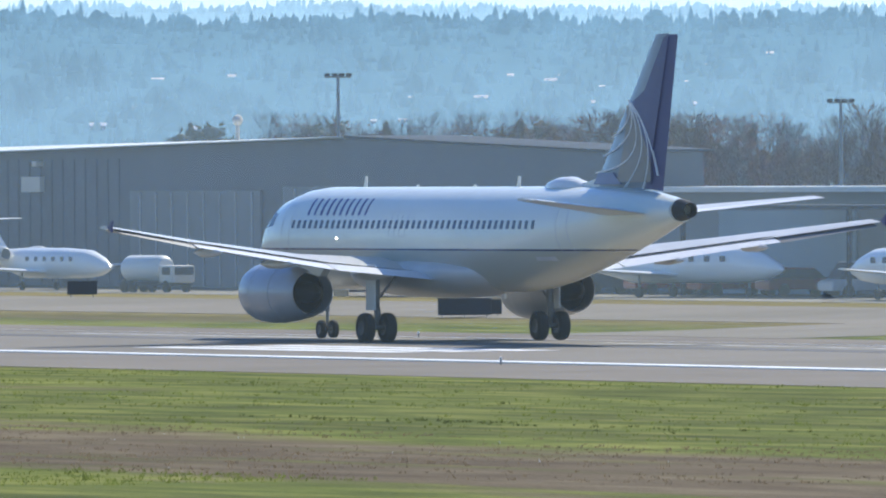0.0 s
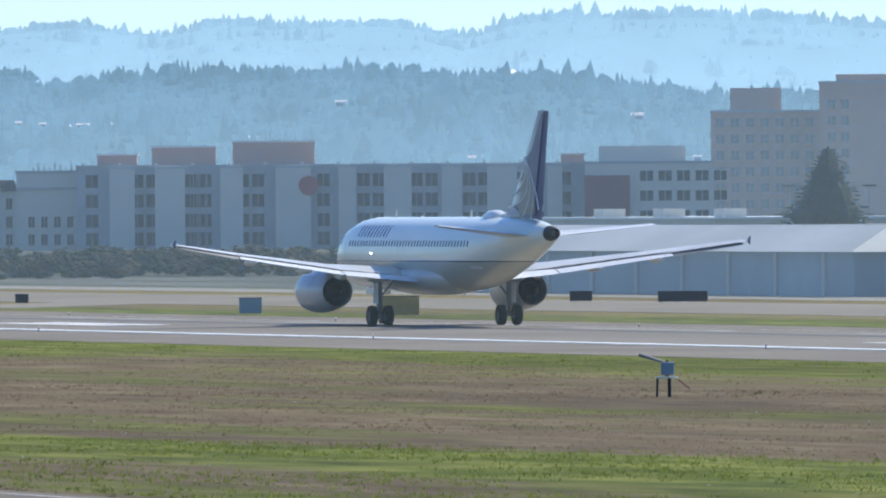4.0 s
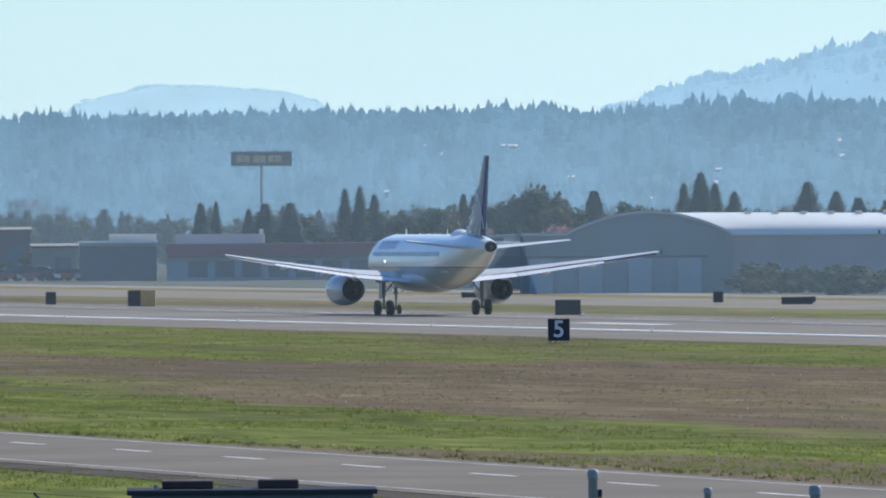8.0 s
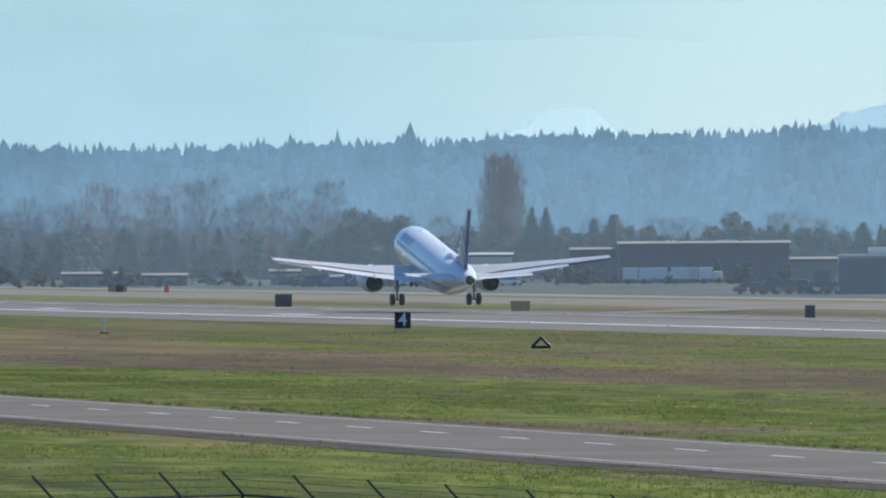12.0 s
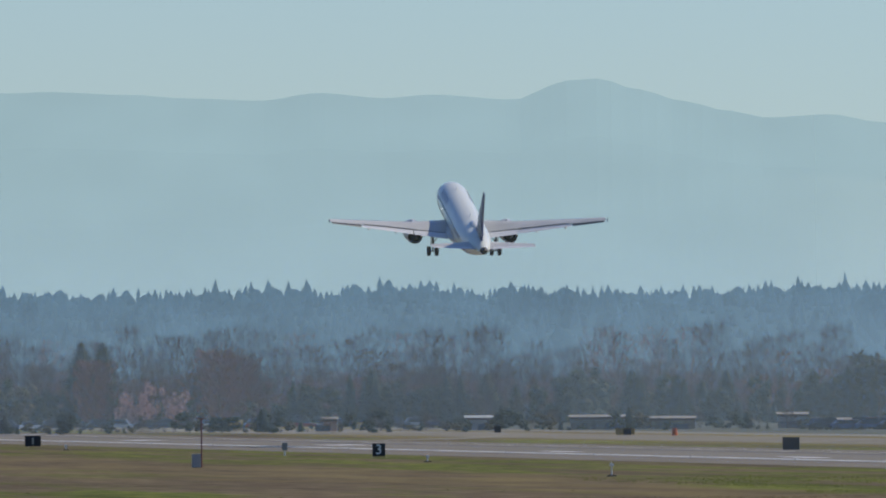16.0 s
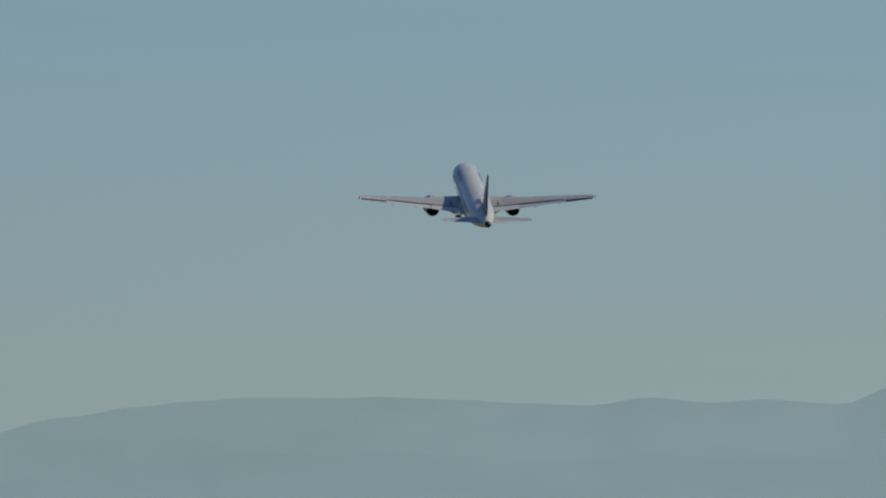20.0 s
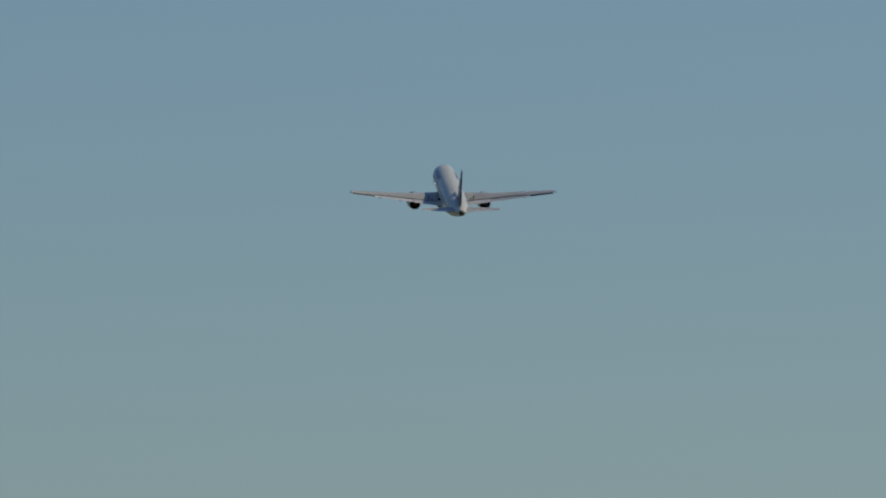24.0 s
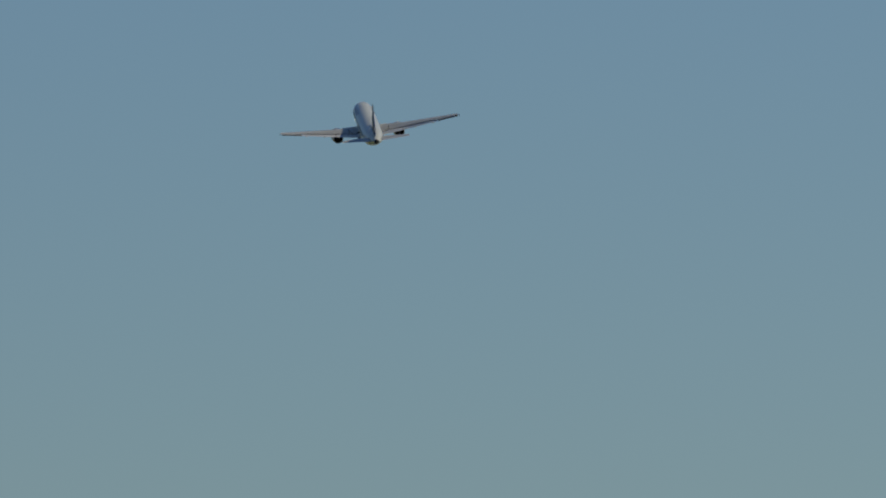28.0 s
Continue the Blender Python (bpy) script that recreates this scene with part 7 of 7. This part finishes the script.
def skin_patch(side, corners, out=0.014, n=5):
    """A thin plate laid on the hull through four corners of (station, height), bent to its skin."""
    bm = bmesh.new()

    def at(u, v):
        a = [corners[0][j] + (corners[3][j] - corners[0][j]) * u for j in (0, 1)]
        b = [corners[1][j] + (corners[2][j] - corners[1][j]) * u for j in (0, 1)]
        return [a[j] + (b[j] - a[j]) * v for j in (0, 1)]
    top = [[bm.verts.new(hull_point(*at(i / n, k / n), side, out)[0]) for k in range(n + 1)] for i in range(n + 1)]
    low = [[bm.verts.new(hull_point(*at(i / n, k / n), side, -0.02)[0]) for k in range(n + 1)] for i in range(n + 1)]
    for i in range(n):
        for k in range(n):
            bm.faces.new((top[i][k], top[i + 1][k], top[i + 1][k + 1], top[i][k + 1]))
    for i in range(n):
        for a, b in ((0, 0), (n, n)):
            bm.faces.new((top[i][a], top[i + 1][a], low[i + 1][a], low[i][a]))
            bm.faces.new((top[a][i], top[a][i + 1], low[a][i + 1], low[a][i]))
    return fixed(bm)


def airliner():
    plane = thing("airliner", pose(0, 0, 0), "white twin-engine airliner with a blue tail fin, taking off", "airliner")
    body = part("fuselage", hull(), m_hull, plane, "white fuselage with a grey belly", True)
    bm = bmesh.new()
    spun(bm, [(NOSE - 37.00, 0.44), (NOSE - 37.4, 0.38), (NOSE - 37.80, 0.29), (NOSE - 37.75, 0.24), (NOSE - 37.4, 0.2)], 20, "y", (0, 0, 4.98))
    part("tail_cone", fixed(bm), m_dark, plane, "dark exhaust at the tail's end", True)
    # belly fairing round the wing's roots
    bm = bmesh.new()
    rows = []
    for s, w, lo in ((10.4, 1.5, 2.0), (11.6, 2.05, 1.66), (13.5, 2.25, 1.52), (17, 2.3, 1.5), (19.5, 2.15, 1.55), (21.5, 1.8, 1.72), (22.8, 1.3, 1.95)):
        rows.append([(w * math.sin(a) * (1 if math.cos(a) < 0.3 else 0.97), NOSE - s, 2.55 + (2.55 - lo) * math.cos(a) * (1 if math.cos(a) < 0 else 0.7)) for a in [2 * math.pi * i / 28 for i in range(28)]])
    loft(bm, rows)
    part("belly_fairing", fixed(bm), m_grey_wing, plane, "grey belly fairing", True)
    for side in (-1, 1):
        wing(plane, side)
        engine(plane, side)
        # tailplane
        up = (0, 0, 1)
        a = (st(side * 0.75, 31.4, 4.85), st(side * 0.75, 35.2, 4.82), 0.36, up)
        b = (st(side * 6.22, 34.9, 5.42), st(side * 6.22, 36.35, 5.40), 0.14, up)
        h = part("tailplane", foil(bmesh.new(), a, [b]), m_grey_wing, plane, "grey tailplane", True)
        a = (st(side * 1.3, 34.45, 4.93), st(side * 1.3, 35.32, 4.90), 0.10, up)
        b = (st(side * 6.0, 35.92, 5.41), st(side * 6.0, 36.4, 5.39), 0.06, up)
        part("elevator", foil(bmesh.new(), a, [b]), m_flap, h, "", True)
    # cabin windows, shared by both sides
    bm = bevelled(-0.012, 0.012, -0.115, 0.115, -0.17, 0.17, 0.008)
    pane = mesh_of("cabin_window", bm, m_pane)
    s = 5.95
    while s < 28.0:
        if not (16.15 < s < 16.4 or 15.3 < s < 15.45):
            for side in (-1, 1):
                p, tilt = hull_point(s, 4.42, side, 0.0)
                o = part("cabin_window", pane, None, body)
                o.matrix_basis = Matrix.Translation(p) @ Matrix.Rotation(-side * tilt, 4, "Y")
        s += 0.533
    for side in (-1, 1):
        for s0, s1, z0, z1 in ((4.75, 5.6, 3.25, 5.15), (29.6, 30.4, 3.35, 5.1), (15.0, 15.5, 3.95, 4.95), (15.95, 16.45, 3.95, 4.95)):
            part("door", strip(side, s0, s1, z0, z1), m_seam, body, "door seam on the hull")
        part("cargo_panel", skin_patch(side, [(27.6, 3.18), (27.6, 3.02), (28.9, 3.02), (28.9, 3.18)]), m_seam, body, "small dark panel")
        # flight-deck windows
        for c in ([(2.15, 4.25), (2.3, 4.78), (2.85, 4.9), (2.8, 4.3)], [(2.9, 4.3), (2.95, 4.88), (3.5, 4.85), (3.55, 4.36)], [(1.55, 4.22), (1.95, 4.62), (2.22, 4.72), (2.08, 4.24)]):
            part("flight_deck_window", skin_patch(side, c), m_pane, body)
        # title along the hull as plain slanted bars
        x = 7.0
        lean = 0.22 * side
        for w in (0.17, 0.17, 0.18, 0.18, 0.17, 0.18, 0.16, 0.16, 0.18, 0.16):
            part("title_bar", skin_patch(side, [(x + lean, 5.44), (x, 4.78), (x + w, 4.78), (x + lean + w, 5.44)], 0.012), m_navy, body, "dark blue title bar")
            x += w + 0.42
    # fin and rudder
    up = (1, 0, 0)
    a = (st(0, 29.0, 5.7), st(0, 33.75, 5.75), 0.40, up)
    b = (st(0, 34.45, 11.72), st(0, 35.55, 11.76), 0.16, up)
    part("fin", foil(bmesh.new(), a, [b]), m_fin, plane, "blue tail fin", True)
    bm = bmesh.new()
    loft(bm, [[(x, NOSE - 27.2, 5.80), (x, NOSE - 29.8, 6.18), (x, NOSE - 30.6, 5.7)] for x in (-0.10, 0.10)])
    part("dorsal_fillet", fixed(bm), m_white, plane)
    a = (st(0, 33.3, 5.85), st(0, 34.95, 5.7), 0.34, up)
    b = (st(0, 35.25, 11.7), st(0, 36.3, 11.7), 0.17, up)
    part("rudder", foil(bmesh.new(), a, [b]), m_navy, plane, "navy rudder", True)
    # globe emblem on the fin: a tan disc sector and pale arcs, as plain shapes
    def fin_point(s, z, side, out):
        k = (z - 5.7) / 6.0
        lead, trail = 29.0 + 5.45 * k, 34.95 + 1.35 * k
        c = max(0.02, min(0.98, (s - lead) / (trail - lead)))
        thick = (0.40 - 0.24 * k) * 0.55 * float(np.interp(c, (0, 0.2, 0.6, 0.8, 1), (0.8, 1, 1, 0.8, 0.45)))
        return Vector((side * (thick + out), NOSE - aft(s), z))
    for side in (-1, 1):
        def ribbon(pts, wide, out, material, name):
            bm = bmesh.new()
            rows = []
            for (s, z), (s2, z2) in zip(pts, pts[1:] + [(2 * pts[-1][0] - pts[-2][0], 2 * pts[-1][1] - pts[-2][1])]):
                n = Vector((s2 - s, z2 - z)).normalized() * wide / 2
                rows.append([fin_point(s - n.y, z + n.x, side, -0.03), fin_point(s - n.y, z + n.x, side, out), fin_point(s + n.y, z - n.x, side, out), fin_point(s + n.y, z - n.x, side, -0.03)])
            loft(bm, rows)
            part(name, fixed(bm), material, plane, "pale globe line on the fin")
        line = lambda f: [f(i / 14) for i in range(15)]
        # arcs that fan from the crown and sweep down and forward
        bow = lambda p, q, r: line(lambda k: tuple(p[j] * (1 - k) ** 2 + 2 * q[j] * k * (1 - k) + r[j] * k * k for j in (0, 1)))
        crown = (32.35, 9.2)
        for mid, end in (((32.9, 8.3), (31.0, 7.80)), ((33.6, 7.7), (30.25, 7.08)), ((34.7, 6.7), (29.6, 6.42)), ((34.9, 7.4), (32.1, 5.85)), ((34.95, 7.8), (33.6, 5.8)), ((34.1, 8.4), (34.75, 6.3))):
            ribbon(bow(crown, mid, end), 0.055, 0.03, m_emblem, "emblem_line")
        # painted fields: the tan globe below its outer arc, navy behind it
        def arc(z):
            k = (9.25 - z) / 3.35
            return 32.15 + 2.35 * math.sin(k * 1.75) - 0.3 * k if z < 9.0 else 32.3 + (z - 9.0) * 0.79 + 0.95 * min(1.0, (z - 9.0) / 0.5)

        def lead(z):
            return 29.0 + 5.45 * (z - 5.7) / 6.0

        def field(z0, z1, a, b, out, material, name, label):
            bm = bmesh.new()
            rows = []
            for i in range(15):
                z = z0 + (z1 - z0) * i / 14
                ss = [a(z) + (b(z) - a(z)) * j / 8 for j in range(9)]
                rows.append([fin_point(s, z, side, out) for s in ss] + [fin_point(s, z, side, -0.03) for s in ss[::-1]])
            loft(bm, rows)
            part(name, fixed(bm), material, plane, label)
        field(6.05, 9.0, lambda z: lead(z) + 0.42 * (arc(z) - lead(z)), arc, 0.012, m_tan, "emblem_field", "tan globe field on the fin")
        field(5.97, 6.42, lambda z: lead(z) + 0.14, lambda z: lead(z) + 2.6 - 2.6 * (z - 5.97), 0.016, m_foot, "emblem_base", "blue foot of the globe field")
        field(5.95, 11.6, arc, lambda z: max(arc(z) + 0.05, 33.95 + (z - 5.85) * 0.30), 0.010, m_navy, "navy_field", "navy rear part of the fin")
    # dome for the aerial, blade aerials, lamps
    bm = bmesh.new()
    rows = []
    for s, w, t in ((25.6, 0.05, 0.01), (26.0, 0.42, 0.26), (26.7, 0.55, 0.40), (27.6, 0.55, 0.42), (28.4, 0.42, 0.26), (28.9, 0.05, 0.01)):
        rows.append([(w * math.sin(a), NOSE - s, 5.86 + t * max(-0.2, math.cos(a))) for a in [2 * math.pi * i / 16 for i in range(16)]])
    loft(bm, rows)
    part("aerial_dome", fixed(bm), m_white, body, "white aerial dome", True)
    for s, z, d in ((8.6, 5.88, 0.45), (22.6, 5.88, 0.42), (13.4, 5.88, 0.10), (18.6, 5.88, 0.10)):
        bm = bmesh.new()
        loft(bm, [[(x, NOSE - s, z - 0.05), (x, NOSE - s - 0.3, z - 0.05), (x, NOSE - s - 0.34, z + d), (x, NOSE - s - 0.2, z + d)] for x in (-0.02, 0.02)])
        part("blade_aerial", fixed(bm), m_white, body)
    bm = bmesh.new()
    loft(bm, [[(x, NOSE - s, z) for s, z in ((21.3, 1.8), (21.6, 1.8), (21.55, 1.5), (21.45, 1.5))] for x in (-0.02, 0.02)])
    part("blade_aerial", fixed(bm), m_white, body)
    # the lamp on the hull by the wing's root
    bm = bmesh.new()
    p, _ = hull_point(10.2, 3.86, -1, 0.0)
    bmesh.ops.create_icosphere(bm, subdivisions=2, radius=0.05, matrix=Matrix.Translation(p))
    part("wing_lamp", bm, glow("lamp_glass", (1, 0.97, 0.9), 6.0), body, "lit wing inspection lamp")
    left, right, nose = main_gear(plane, -1), main_gear(plane, 1), nose_gear(plane)
    return plane, left, right, nose


PLANE, LEG_LEFT, LEG_RIGHT, LEG_NOSE = airliner()

for x, y, turn, k in PARKED:
    small_jet(x, y, turn, k)

FLIGHT = [  # seconds, x, y, height, nose up, bank (minus: left wing low)
    (0, 246.2, 512.2, 0, 0, 0), (0.5, 246.2, 542.1, 0, 0, 0), (1, 246.2, 572.5, 0, 0, 0), (1.5, 246.2, 603.4, 0, 0, 0),
    (2, 246.2, 635.1, 0, 0, 0), (2.5, 246.2, 667.6, 0, 0, 0), (3.5, 246.2, 735.4, 0, 0, 0), (4.5, 246.2, 805.4, 0, 0, 0),
    (5.5, 246.2, 875.9, 0, 0, 0), (6.5, 246.2, 947, 0, 0, 0), (7.5, 246.2, 1020.1, 0, 0, 0), (8.6, 246.2, 1105.1, 0, 0, 0),
    (9, 246.2, 1136.9, 0, 1.2, 0), (9.6, 246.2, 1185.5, 0, 3, 0), (10.2, 246.2, 1234.6, 0, 4.5, 0), (11, 246.2, 1300.4, 0, 6.3, 0),
    (11.5, 246.2, 1342, 0.1, 7.1, 0), (12, 246.2, 1383.6, 0.68, 7.9, 0), (12.5, 246.2, 1423.9, 2.2, 8.7, 0), (13.5, 246.2, 1505.9, 5.9, 10.5, 0),
    (14.5, 246.2, 1588.4, 11.2, 12.3, 0), (15, 246.2, 1629.8, 14.4, 12.84, 0), (15.5, 246.2, 1671.3, 18.2, 13.38, 0), (16, 246.2, 1712.8, 22.7, 13.92, 0),
    (16.5, 246.2, 1754.1, 27.7, 14.46, 0), (17, 246.2, 1795.3, 33.2, 15, 0), (17.5, 246.2, 1836.9, 39.2, 15.2, 0), (18, 246.2, 1875.6, 45.6, 15.4, 0),
    (18.5, 246.2, 1913.8, 52.1, 15.6, 0), (19, 246.2, 1949.9, 58.9, 15.8, 0), (19.5, 246.2, 1989.4, 66, 15.93, 0), (20, 246.2, 2028.4, 73.2, 16.05, 0),
    (20.5, 246.2, 2064.8, 80.6, 16.18, 0), (21, 246.2, 2101.4, 88.1, 16.3, 0), (21.5, 246.2, 2140.5, 95.6, 16.21, 0), (22.5, 246.2, 2219.2, 110.3, 16.04, 0),
    (23.5, 246.2, 2298.6, 125.2, 15.86, 0), (24.5, 246.2, 2378.7, 140.2, 15.69, 0), (25.5, 246.2, 2459.5, 155.6, 15.63, 0), (26, 246.2, 2500.2, 163.1, 15.67, -0.37),
    (26.5, 246.2, 2541, 170.6, 15.7, -2.2), (27, 245.9, 2582, 178.1, 15.73, -4.2), (27.5, 245, 2623.2, 185.6, 15.77, -5.5), (28, 243.5, 2664.6, 193.1, 15.8, -6.4),
]
GEAR = [(0, 0), (17.6, 0), (18.2, 14), (19.0, 40), (20.0, 62), (21.0, 80), (22.0, 86), (28, 86)]


def motions():
    crab = lambda t: float(np.interp(t, (0, 13, 14.5, 18, 20.5, 28), (0, 0.4, 1.1, 1.9, 1.2, 0.5)))  # degrees of drift to the right in the climb
    walk(PLANE, [(t, pose(x + 20 * radians(crab(t)), y, z + 0.22, 0, 0, -crab(t)) @ pose(0, 0, 0, up, 0, 0) @ pose(0, 0, 0, 0, bank, 0)) for t, x, y, z, up, bank in FLIGHT])
    # the wings bend up as they take the weight
    for w, side in WINGS:
        walk(w, [(t, pose(side * 1.7, 0, 2.6, 0, -side * bend, 0) @ pose(-side * 1.7, 0, -2.6)) for t, bend in ((0, 0), (8.6, 0.2), (11, 0.9), (12.5, 2.0), (28, 2.0))])
    for leg, side in ((LEG_LEFT, -1), (LEG_RIGHT, 1)):
        walk(leg, [(t, pose(side * 3.795, 0, 2.51, 0, side * a, 0)) for t, a in GEAR])
    walk(LEG_NOSE, [(t, pose(0, 12.64, 2.0, a * 1.02, 0, 0)) for t, a in GEAR])


motions()
